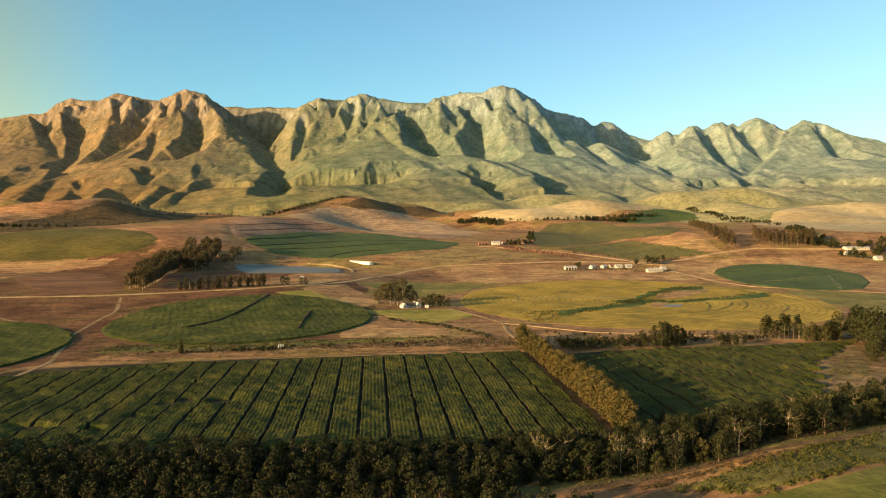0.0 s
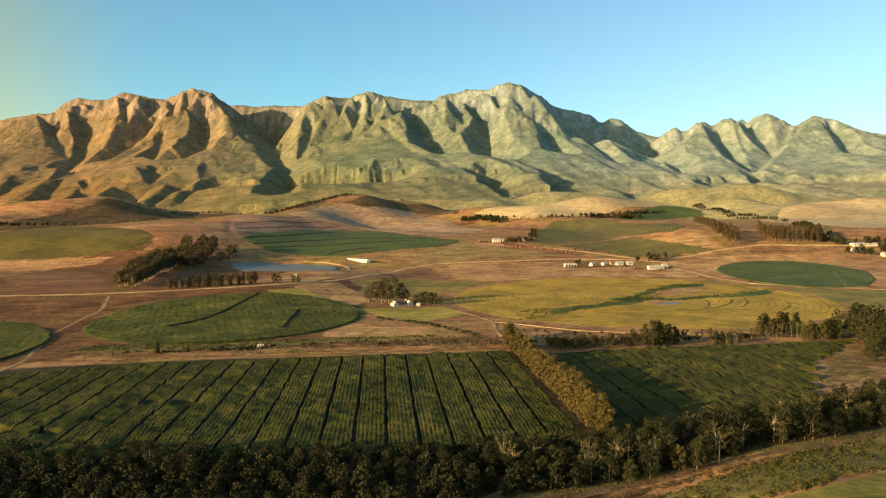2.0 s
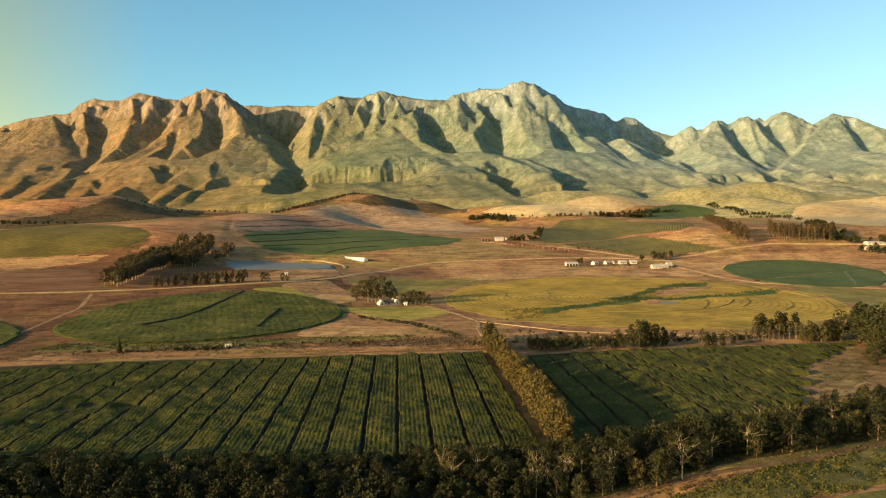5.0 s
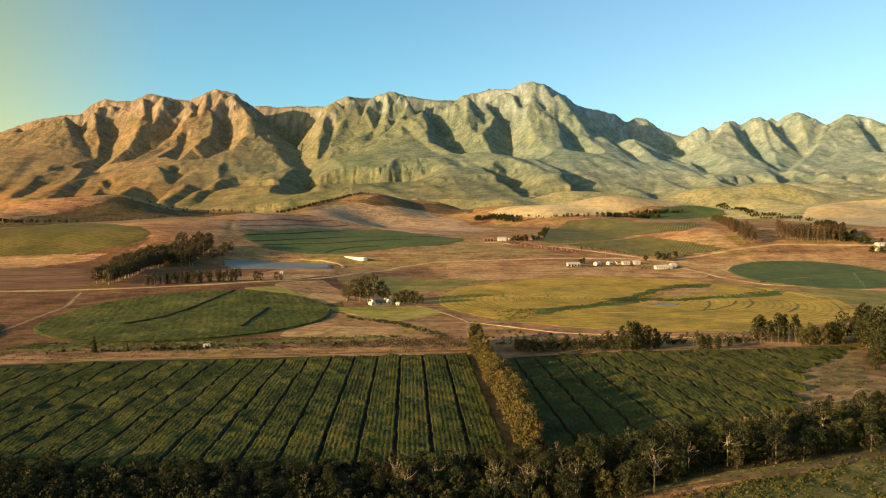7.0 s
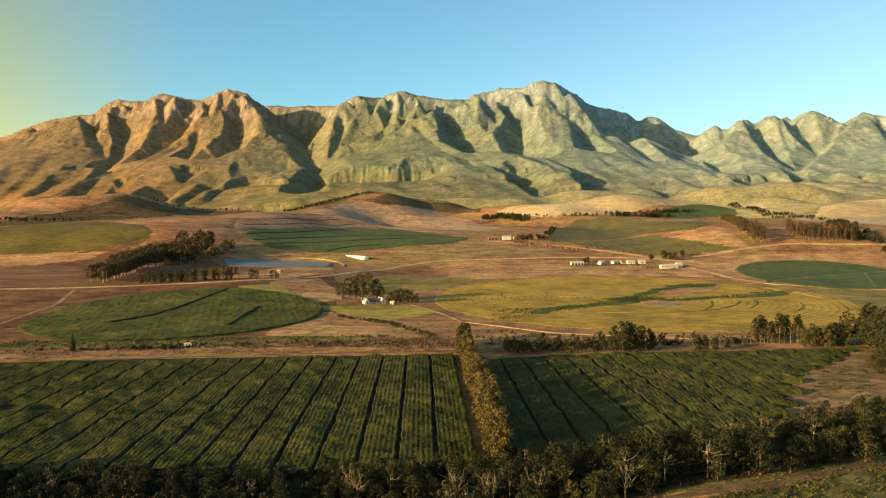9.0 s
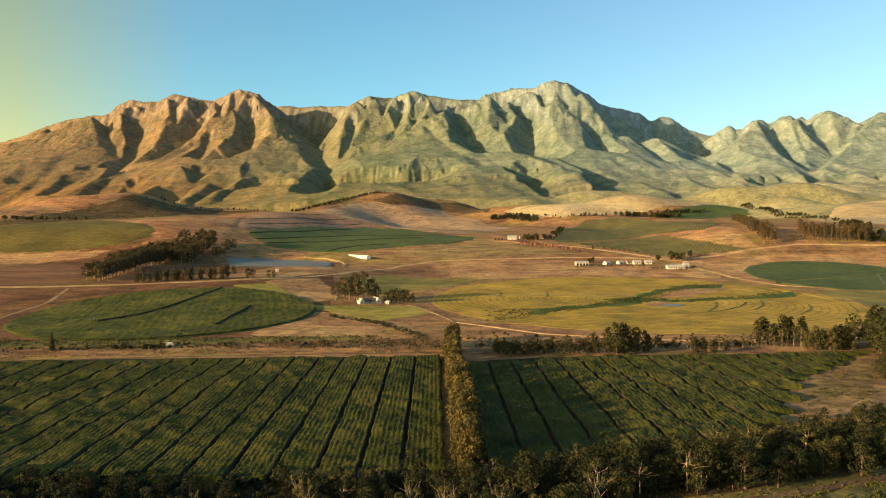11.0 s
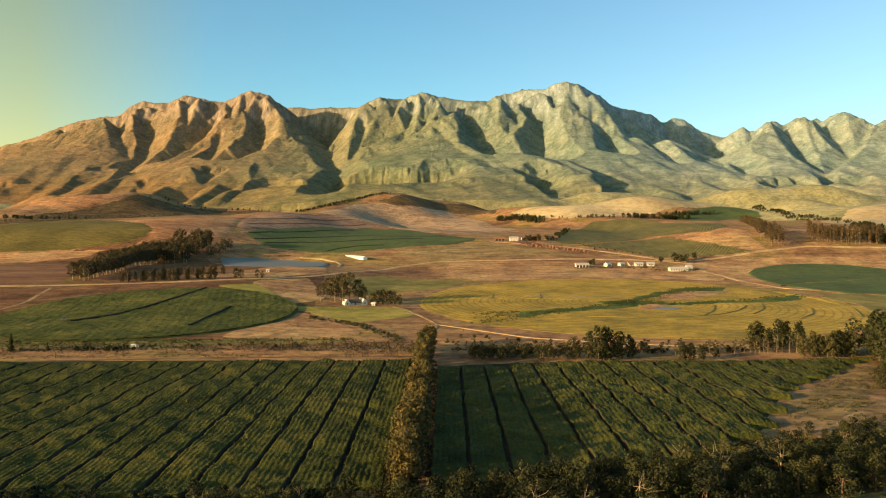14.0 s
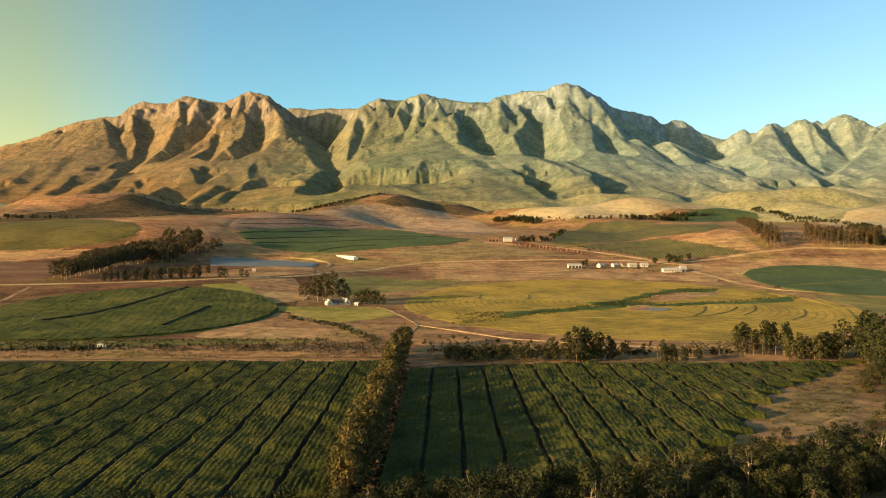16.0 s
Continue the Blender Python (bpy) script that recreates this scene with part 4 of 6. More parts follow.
# beds whose dark colour stands for the shade in the furrows
field("crop_bed", "soil under the row crop, darkened for furrow shade", [(-225.1, 219.1), (-215.8, 322.7), (-186.3, 333.6), (-132.2, 346.2), (44, 366), (55, 241), (18.2, 215.3)], SHADE_SOIL, 0.12, 0.5, seed=60, category="soil")
field("crop_bed", "soil under the eastern row crop, darkened for furrow shade", [(65, 229.6), (60.4, 358), (223.6, 380), (228, 374), (204, 346), (184, 326), (170, 302), (158, 276), (142, 246), (110.1, 220.2)], SHADE_SOIL, 0.12, 0.5, seed=61, category="soil")
for k in range(-19, 6):
    crop_strip(15.6 + 10.68 * k, 15.6 + 10.68 * (k + 1) + (1.0 if k == 5 else 0), near_west, far_west,
               "strip of leafy green row crop with dark furrows", "crop strips west of the windbreak", 100 + k, ((-91, 266, 7, 6), (-147, 232, 9, 5), (-111, 262, 5, 5), (-105, 268, 4, 5), (-116, 244, 5, 4), (-124, 229, 5, 3)))
for k in range(-2, 18):
    if far_east(110.2 + 9.8 * k) - near_east(110.2 + 9.8 * (k + 0.5) - 28) > 5:
        crop_strip(110.2 + 9.8 * k, 110.2 + 9.8 * (k + 1), near_east, far_east,
                   "strip of leafy green row crop running towards a clearing", "crop strips east of the windbreak", 200 + k, lumps=1.2, edge=0.48)


# ---- more fields, wet ground and water ----
cover("marsh", "dark green reeds along a stream bed", [(95, 522), (121, 538), (156, 586), (182, 610), (203, 652), (233, 687), (270, 693), (260, 666), (222, 649), (191, 610), (165, 575), (138, 539), (108, 510), (91, 501)], WET, 0.5, 3.0, 34.0, "reeds", 31)
cover("marsh", "dark green reeds between bare patches", [(154, 586), (180, 601), (206, 588), (261, 613), (282, 632), (319, 648), (307, 622), (277, 607), (253, 597), (202, 572), (169, 562), (154, 568)], WET, 0.5, 3.0, 34.0, "reeds", 32)
cover("bare_patch", "pinkish bare ground beside the reeds", [(189, 606), (215, 648), (268, 667), (250, 634), (217, 611)], TAN, 0.62, 3.0, 24.0, "bare ground", 33)
cover("bare_patch", "pinkish bare ground by a pool", [(163, 544), (178, 576), (193, 573), (180, 545)], TAN, 0.62, 3.0, 24.0, "bare ground", 34)
field("pool", "small still pool in the golden field", [(178, 545), (189, 559), (201, 557), (194, 545)], WATER, 0.55, 0.5, seed=35, category="pool")
field("clearing", "sandy clearing beside the row crop", [(158, 276), (170, 303), (184, 327), (204, 347), (229, 377), (241, 370), (240, 345), (232, 320), (215, 300), (196, 284), (177, 268), (164, 264)], CLEARED, 0.16, 4.0, seed=36)
cover("grass_bank", "dull olive grass in a sandy clearing", [(172, 284), (186, 312), (202, 330), (212, 336), (212, 318), (198, 298), (182, 278)], DULL_TAN, 0.24, 2.0, 26.0, "grass", 37)
cover("grass_bank", "dry yellow grass at the end of the row crop", [(206, 338), (222, 362), (230, 366), (226, 350), (214, 334)], DULL_TAN, 0.24, 2.0, 20.0, "grass", 47)
# tree shade beside the track is in this sheet's dark colour
field("undergrowth", "leafy ground under the eastern river trees, darkened for their shade", [(48, 183), (66, 190), (92, 199), (121, 206), (140, 214.5), (172, 230), (198, 241), (242, 258), (236, 292), (206, 284), (178, 268), (158, 262), (142, 244), (118, 226), (66, 226), (50, 216)], BUSH_SHADE, 0.18, 2.0, seed=70)
field("bush_crop", "low leafy bush crop beside the dirt track", [(63.1, 175.2), (98.9, 187.8), (137.4, 205.2), (173.8, 222.7), (212.8, 237.1), (237.2, 245.7), (237.1, 223), (183.4, 204.7), (142.3, 189.4), (105.5, 175.3), (85.6, 169)], BUSH_FLOOR, 0.75, 2.0, seed=38, uneven=1.3, category="crop")
field("meadow", "mown green meadow beside the bush crop", [(39.4, 162.1), (85.7, 166.1), (105.6, 172.4), (141.4, 186.5), (183.6, 202), (237.1, 220.1), (275.9, 178.6), (160, 110), (40, 110)], MEADOW, 0.2, 1.0, seed=39)
# grass painted dark where the trees shade it
field("grass_bank", "rough grass by the river trees, coloured dark for their shade", [(-14.5, 172.8), (5.1, 189.5), (24.5, 197.7), (48.1, 199.4), (43.8, 189.1), (15.8, 176.8)], BUSH_SHADE, 0.15, 3.0, seed=40)
field("pool", "still dark river pool among trees", [(20.1, 184.2), (20.2, 189.3), (24.5, 190.2), (25.5, 186.2), (23.4, 183)], WATER, 0.3, 0.5, seed=41, category="pool")
field("verge", "dry grass verge between row crop and fields", [(-198.4, 341.4), (-134.7, 354.5), (-41.3, 368.9), (40.2, 377.4), (40.2, 403.4), (-20.3, 406.2), (-92, 386.7), (-174.8, 376.6)], SOIL, 0.15, 4.0, seed=42)
field("verge", "yellow grass strip below the circular crop", [(-196.1, 365.4), (-123.3, 373.9), (-61.3, 390.1), (10, 404), (-0, 413.4), (-71.2, 401.5), (-122.7, 389.1), (-189.9, 384.3)], OLIVE, 0.18, 4.0, seed=43)
field("pasture", "dry grass slope by the farm road", [(-130, 640), (-104, 690), (-92, 720), (-120, 780), (-150, 760), (-200, 640)], TAN, 0.16, 3.0, seed=44)
field("grass_bank", "bright yellow grass beside the circular crop", [(-150, 590), (-124, 608), (-96, 576), (-74, 538), (-56, 512), (-64, 500), (-90, 540), (-120, 570)], GRASS, 0.22, 3.0, seed=45)
field("verge", "bare dry ground round the green circle", [(268, 862), (290, 780), (300, 705), (352, 662), (420, 632), (540, 610), (600, 760), (560, 900), (430, 905), (330, 890)], TAN, 0.15, 2.0, seed=49)
field("pasture", "dry grass by the worker cottages", [(100, 765), (190, 770), (280, 740), (300, 790), (262, 845), (180, 825), (120, 815)], TAN, 0.16, 2.0, seed=50)
field("dam", "calm grey blue dam water", [(-268, 858), (-240, 800), (-218, 754), (-150, 766), (-118, 784), (-132, 850), (-180, 886), (-232, 882)], WATER, 1.0, 0.3, seed=51, category="water")
ribbon("clay_bank", "pale clay bank round the dam", [(-180, 894), (-150, 886), (-124, 862), (-112, 832), (-108, 800)], 4.5, BANK, 0.45, "bank")
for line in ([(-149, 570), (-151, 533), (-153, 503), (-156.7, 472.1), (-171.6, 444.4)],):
    ribbon("furrow", "dark wheel track across the circular crop", line, 3.0, SHADE_SOIL, 2.0, "furrow")
ribbon("furrow", "dark wheel track across the circular crop", [(-100, 503), (-98.2, 466.5), (-94.7, 435.6)], 2.6, SHADE_SOIL, 2.0, "furrow")
for line in ([(132, 506), (165, 502), (188, 509), (213, 521), (235, 547), (249, 576)], [(262, 584), (255, 558), (238, 529)], [(287, 563), (277, 535), (259, 510)], [(206, 521), (218, 545), (227, 575)], [(106, 628), (105, 599)],
             [(68, 623), (68, 598)], [(31, 609), (64, 605), (106, 603), (138, 601)], [(300, 660), (316, 620), (318, 570), (300, 520)]):
    ribbon("wheel_track", "faint dark curved wheel track in the golden crop", line, 1.5, OLIVE, 0.5, "track", 0.3)
ribbon("wheel_track", "pale bare line across the deep green circle", [(320, 705), (351, 727), (386, 739), (425, 767), (477, 788)], 3.0, OLIVE, 1.2, "track")


field("bare_yard", "trampled red brown yard beside the farm", [(52, 1075), (90, 1070), (118, 1022), (135, 985), (112, 990), (80, 1035)], RED, 0.3, 3.0, seed=66)
field("pasture", "dull olive pasture between two circular crops", [(322, 560), (326, 600), (318, 640), (345, 655), (420, 622), (520, 596), (420, 500), (330, 505)], OLIVE, 0.17, 3.0, seed=68)
# tree shade is in the dark colour of this floor too
field("undergrowth", "leafy ground under the river trees, darkened for their shade", [(-206.5, 150.3), (-203.1, 220), (-67.5, 219.9), (28.9, 218.3), (52.3, 226), (60.9, 207.5), (39.5, 197.4), (15.8, 170.4), (-3.9, 158.1)], BUSH_SHADE, 0.16, 2.0, seed=69)
field("veld", "dry red brown veld round the circular fields", [(-479.4, 316.2), (-450, 900), (-330, 900), (-200, 760), (-90, 700), (-50, 520), (-40.2, 423.3), (-61.6, 378.8), (-197.5, 350.7), (-228.1, 303.6)], DRY, 0.13, 4.0, seed=62)
ribbon("verge", "brown grassy verge beside the track", [(-25.5, 159.2), (12.5, 170.6), (36.2, 178.8), (54.5, 185.9), (72.5, 192.6), (92.3, 199.8), (121.6, 206.2), (140.4, 215.1), (152.1, 220.8), (172.7, 230.5), (198.1, 240.2), (256.5, 259.2)], 9, BUSH_FLOOR, 0.15, "verge", 3.0)

def leafy(name, label, poly, count, size, mat, up=0.3, seed=1, patchy=0.0, category="plants"):
    """Countless small tufts and leaves scattered over a piece of ground."""
    rng = np.random.default_rng(seed)
    a = np.array(poly, float)
    x, y = rng.uniform(a[:, 0].min(), a[:, 0].max(), count * 2), rng.uniform(a[:, 1].min(), a[:, 1].max(), count * 2)
    ok = inside(x, y, [tuple(p) for p in poly]) & (fractal(x / 13, y / 13, 3, seed) > patchy)
    x, y = x[ok][:count], y[ok][:count]
    n = len(x)
    s = size * rng.uniform(0.5, 1.3, (n, 1))
    base = np.stack([x, y, ground_height(x, y) + up + s[:, 0] * 0.25], -1)
    u = np.stack([rng.normal(size=n), rng.normal(size=n), rng.normal(0, 0.4, n)], -1)
    u /= np.linalg.norm(u, axis=1)[:, None]
    w = np.cross(u, rng.normal(size=(n, 3)))
    w /= np.linalg.norm(w, axis=1)[:, None]
    pts = np.stack([base - u * s, base - w * s * 0.7, base + u * s, base + w * s * 0.7], 1).reshape(-1, 3)
    return tagged(new(name, quad_mesh(name, pts, np.arange(len(pts)).reshape(-1, 4), mat)), label, category, kind="stuff")


leafy("crop_leaves", "golden heads of the circular crop", disc(170, 588, 152), 14000, 0.22, LEAF_STRAW, 0.2, 3, 0.35)
leafy("bush_leaves", "leafy low bushes beside the track", [(60.9, 176.4), (98, 190), (137.4, 207.2), (173.7, 223.7), (212.8, 238.1), (237.2, 246.7), (237.1, 223), (183.4, 204.7), (142.3, 189.4), (105.5, 175.3), (85.6, 169)], 14000, 0.2, LEAF_BUSH, 0.9, 4, 0.3)
leafy("reeds", "dark reeds along the stream bed", [(92, 517), (128, 552), (163, 586), (196, 637), (227, 680), (262, 694), (255, 668), (215, 640), (185, 582), (150, 548)], 5000, 0.45, LEAF_MID, 0.7, 5, 0.3)
leafy("grass_tufts", "dry grass tufts along the row crop", [(-208.8, 341.5), (-135, 349.8), (-41.5, 364.4), (44.2, 373.5), (44.2, 405.3), (-20.3, 408), (-91.9, 390.5), (-205.9, 377.1)], 7000, 0.32, LEAF_PINE, 0.15, 6, 0.4)
leafy("grass_tufts", "dry scrub tufts on the veld", [(-442.1, 344.6), (-420, 620), (-90, 690), (60, 720), (60.3, 403.2), (-196.5, 359.7)], 7000, 0.3, LEAF_PINE, 0.05, 7, 0.5)
leafy("grass_tufts", "scrub tufts among the farm fields", [(-120, 640), (-60, 860), (150, 900), (300, 860), (300, 740), (60, 730)], 4000, 0.35, LEAF_PINE, 0.1, 8, 0.5)
leafy("grass_tufts", "rough grass along the river track", [(-3.8, 160), (45.9, 176.5), (113, 197.9), (162.9, 220.7), (237, 247.6), (237.2, 259.5), (149.2, 228.8), (82.5, 210.6), (18, 193.5)], 9000, 0.3, LEAF_PINE, 0.2, 9, 0.42)
leafy("grass_tufts", "rough grass in the sandy clearing", [(180.5, 297.6), (186.3, 319.1), (202, 346.5), (229.5, 383.9), (247, 375.6), (242.9, 336), (212.7, 297)], 2500, 0.25, LEAF_MID, 0.2, 10, 0.5)


def bushes(label, poly, count, radius, mat, seed, each=64):
    """Low rounded bushes that cannot be counted, each a dome of small leaves."""
    rng = np.random.default_rng(seed)
    a = np.array(poly, float)
    x, y = rng.uniform(a[:, 0].min(), a[:, 0].max(), count * 5), rng.uniform(a[:, 1].min(), a[:, 1].max(), count * 5)
    ok = inside(x, y, poly)
    x, y = x[ok][:count], y[ok][:count]
    rad = radius * rng.uniform(0.6, 1.3, len(x))
    d = rng.normal(size=(len(x), each, 3))
    d /= np.linalg.norm(d, axis=2)[..., None]
    d[..., 2] = np.abs(d[..., 2])
    c = np.stack([x, y, ground_height(x, y)], -1)
    p = (c[:, None] + d * rad[:, None, None] * rng.uniform(0.75, 1.1, (len(x), each, 1))).reshape(-1, 3)
    n = d.reshape(-1, 3) + rng.normal(0, 0.5, p.shape)
    n /= np.linalg.norm(n, axis=1)[:, None]
    u = np.cross(n, rng.normal(size=p.shape))
    u /= np.linalg.norm(u, axis=1)[:, None]
    w = np.cross(n, u)
    s = radius * 1.5 / each ** 0.5 * rng.uniform(0.6, 1.3, (len(p), 1))
    pts = np.stack([p - u * s, p - w * s * 0.7, p + u * s, p + w * s * 0.7], 1).reshape(-1, 3)
    return tagged(new("bushes", quad_mesh("bushes", pts, np.arange(len(pts)).reshape(-1, 4), mat)), label, "bushes", kind="stuff")


bushes("low leafy green bushes in a close strip beside the track", [(62, 174.4), (98, 190), (137.4, 207.2), (173.7, 223.7), (212.8, 238.1), (237.2, 246.7), (237.1, 223), (183.4, 204.7), (142.3, 189.4), (105.5, 173.3), (85.7, 167)], 1000, 1.2, LEAF_BUSH, 51, 54)
bushes("dry rough grass bank between the track and the bushes", [(52.3, 176.5), (72.5, 185.4), (92.4, 191.8), (121.7, 200.5), (140.4, 209.2), (140.4, 207.2), (121.7, 198.5), (92.3, 189.6), (72.5, 182.4), (54.5, 174.6)], 420, 0.6, LEAF_PINE, 52, 30)
bushes("ragged clumps of reeds along the stream bed", [(91, 512), (121, 536), (156, 584), (182, 610), (203, 650), (233, 686), (270, 692), (260, 668), (222, 650), (191, 612), (165, 576), (138, 540), (108, 508)], 260, 1.3, LEAF_BRIGHT, 53)
bushes("ragged clumps of reeds beside the pool", [(154, 584), (180, 600), (206, 588), (261, 613), (282, 632), (319, 648), (307, 624), (277, 608), (253, 598), (202, 573), (169, 563)], 150, 1.2, LEAF_BRIGHT, 54)
bushes("rough green weeds at the edge of the golden crop", [(59, 514), (83, 526), (106, 516), (97, 497), (72.2, 463.5), (60.2, 465.8)], 130, 0.9, LEAF_MID, 56)
bushes("garden hedges and weeds round the worker cottages", [(150, 822), (200, 834), (255, 806), (285, 826), (262, 842), (180, 838), (150, 832)], 90, 1.4, LEAF_MID, 59)
bushes("dense undergrowth below the river trees, leaves darkened for shade", [(-202.8, 161.1), (-199.8, 218.9), (28.9, 217.2), (50.2, 224.1), (58.7, 209.7), (39.5, 199.6), (5.1, 189.5), (-8.1, 166.5)], 1500, 1.7, LEAF_SHADE, 60, 20)
bushes("scattered low bushes in the sandy clearing", [(164, 276), (176, 300), (190, 322), (214, 346), (226, 352), (214, 318), (196, 292), (178, 274)], 70, 0.9, LEAF_MID, 63, 30)
bushes("dry brown weeds among thin saplings", [(-135, 364), (-90, 372), (-30, 378), (44, 382), (40, 398), (-20, 396), (-90, 386), (-150, 374)], 420, 0.75, LEAF_PINE, 64, 26)
bushes("dry gully weeds below the farmhouse", [(-42, 478), (-6, 454), (12, 430), (26, 408), (32, 412), (18, 436), (0, 462), (-38, 486)], 160, 0.9, LEAF_MID, 65, 26)
# weeds added to darken the strip in the windbreak's shade
bushes("dark weeds added over the shaded foot of the windbreak", [(61.8, 233.9), (67.1, 233.4), (55.4, 347.3), (50.3, 377.2), (46.2, 377.1)], 220, 0.8, LEAF_SHADE, 61, 24)
bushes("rough dark weeds below the circular crop", [(-195.9, 369.2), (-123.1, 379.7), (-61.1, 395.6), (10, 407.6), (0, 415.2), (-71.2, 403.4), (-122.6, 392.9), (-189.7, 388.2)], 380, 0.9, LEAF_MID, 55, 32)


# ---- slopes, terraces and vineyards below the mountains ----
field("circular_field", "smooth deep green circular crop field", [(320, 799), (340, 834), (371, 862), (404, 870), (443, 866), (477, 837), (490, 787), (459, 719), (419, 668), (382, 650), (358, 659), (335, 680), (321, 711), (316, 753)], CIRCLE_DARK, 0.9, 0.8, seed=5)
cover("circular_field", "yellow green circular crop field on a slope", [(-655, 869), (-547, 846), (-497, 848), (-452, 857), (-404, 877), (-392, 908), (-400, 939), (-441, 993), (-509, 1037), (-578, 1047), (-617, 1012), (-639, 972), (-703, 926)], CIRCLE_OLIVE, 0.5, 5.0, 3.0, seed=6)
cover("green_field", "dark green crop field behind the dam", [(-298, 1012), (-300, 1076), (-275, 1201), (-228, 1468), (-157, 1425), (-76, 1276), (-1, 1143), (25, 1105), (20, 1046), (-6, 1006), (-52, 987), (-89, 960), (-136, 928), (-176, 927), (-206, 936), (-244, 942), (-271, 977)], CIRCLE_DARK, 0.7, 6.0, 5.0, seed=7)
cover("terraced_field", "pinkish terraced field above the green crop", [(-322, 1037), (-466, 1460), (-450, 1607), (-351, 1631), (-248, 1558), (-189, 1531), (-229, 1472), (-276, 1204), (-311, 1047)], PINK, 0.6, 6.0, 6.0, seed=8)
cover("tan_hill", "smooth tan hill slope", [(-397, 1673), (-362, 1746), (-336, 1832), (-284, 1872), (-207, 1872), (-107, 1957), (-92, 1943), (17, 1722), (84, 1460), (1, 1235), (-7, 1234), (-77, 1287), (-190, 1538), (-250, 1566), (-340, 1625)], PALE_TAN, 0.6, 7.0, 10.0, seed=9)
# shaded back of the tan hill, painted as a dark brown sheet
cover("brown_hill", "back of the tan hill coloured dark brown for its shade", [(-286, 1881), (-245, 1934), (-214, 1985), (-69, 2054), (10, 2150), (60, 2000), (33, 1837), (-59, 1942), (-108, 1962), (-177, 1893), (-235, 1876)], HILL_SHADE, 0.9, 7.0, 20.0, seed=10)
cover("straw_slope", "pale straw coloured slope below the mountains", [(70, 1806), (136, 1830), (240, 1900), (430, 1960), (600, 1960), (650, 1880), (585, 1848), (528, 1801), (431, 1749), (410, 1733), (337, 1686), (214, 1664), (142, 1700), (90, 1755)], STRAW, 0.5, 7.0, 12.0, seed=11)
cover("straw_slope", "pale straw coloured bare hill slope", [(637, 1390), (795, 1627), (906, 1700), (980, 1678), (1176, 1724), (1276, 1687), (814, 1062), (724, 1043), (639, 1073), (641, 1199), (646, 1308)], STRAW, 0.5, 8.0, 12.0, seed=12)
# dark scrub colour also paints the shade on the hill fronts
cover("hill_scrub", "dark bush, brown scrub and painted shade at the foot of the hills", [(-703, 926), (-645, 980), (-622, 1020), (-589, 1065), (-568, 1178), (-575, 1439), (-483, 1556), (-612, 1549), (-659, 1484), (-697, 1461), (-727, 1458), (-725, 1399), (-741, 1346), (-762, 1307), (-780, 1250), (-711, 1068), (-728, 957)], HILL_SHADE, 0.9, 6.0, 22.0, seed=13)
# orange colour paints the sunlit crest above the dark front
cover("orange_slope", "warm orange bare hill top coloured as sunlit", [(-752, 1005), (-767, 1144), (-827, 1302), (-778, 1314), (-749, 1360), (-736, 1419), (-746, 1486), (-763, 1444), (-808, 1397), (-1075, 1700), (-818, 1213), (-809, 1073)], RUSTY, 0.7, 6.0, 16.0, seed=14)
cover("green_field", "green hilltop field edged with trees", [(418, 1687), (526, 1793), (581, 1835), (640, 1850), (657, 1786), (654, 1733), (618, 1723), (570, 1715), (480, 1600), (414, 1480)], CIRCLE_DARK, 0.8, 6.0, 6.0, seed=15)
cover("bare_slope", "warm tan slope beside the circular crop", [(-522, 1030), (-489, 1086), (-452, 1175), (-529, 1511), (-542, 1547), (-479, 1470), (-326, 1031), (-308, 948), (-336, 932), (-373, 897), (-381, 872), (-403, 856), (-387, 874), (-386, 908), (-399, 940), (-443, 992)], RUSTY, 0.4, 6.0, 5.0, seed=27)
cover("stubble_field", "tan stubble field between vineyards", [(282, 1118), (301, 1094), (350, 1045), (396, 1112), (397, 1073), (390, 987), (387, 939), (371, 928), (356, 950), (324, 996), (298, 1067)], TAN, 0.5, 5.0, 3.0, seed=16)
cover("stubble_field", "dull olive tan field beside the dirt road", [(-4, 988), (43, 1048), (64, 1013), (89, 991), (124, 952), (163, 930), (162, 915), (122, 907), (85, 903), (5, 882), (-25, 885), (-59, 908), (-68, 930), (-35, 962)], DULL_TAN, 0.3, 5.0, 4.0, seed=17)
cover("ploughed_field", "red brown ploughed field", [(-468, 721), (-444, 735), (-427, 777), (-390, 764), (-302, 636), (-285, 598), (-310, 586), (-352, 581)], RED, 0.3, 5.0, 8.0, seed=18)
cover("dry_grass", "pale dry grass strip below the circular crop", [(-563, 835), (-500, 843), (-448, 851), (-414, 856), (-418, 829), (-448, 806), (-516, 778)], TAN, 0.3, 5.0, 10.0, seed=19)
cover("bare_ground", "reddish bare ground by the farm cottages", [(7, 862), (78, 876), (139, 873), (150, 839), (178, 813), (206, 801), (236, 785), (256, 770), (248, 737), (197, 746), (118, 744), (50, 723), (18, 744)], TAN, 0.25, 5.0, 8.0, seed=20)
cover("vineyard_floor", "dry grass between the vines on a rise", [(136, 1072), (179, 1423), (249, 1608), (310, 1606), (351, 1515), (367, 1222), (423, 1252), (391, 1099), (352, 1050), (282, 1115), (220, 1052), (175, 1024), (150, 1023)], BUSH_FLOOR, 0.3, 6.0, 3.0, seed=21)
cover("vineyard_floor", "dry grass between the vines below a dirt road", [(171, 1005), (218, 1039), (281, 1079), (293, 1061), (322, 988), (352, 946), (367, 932), (347, 921), (290, 908), (256, 906), (229, 941), (199, 976)], BUSH_FLOOR, 0.3, 6.0, 3.0, seed=22)
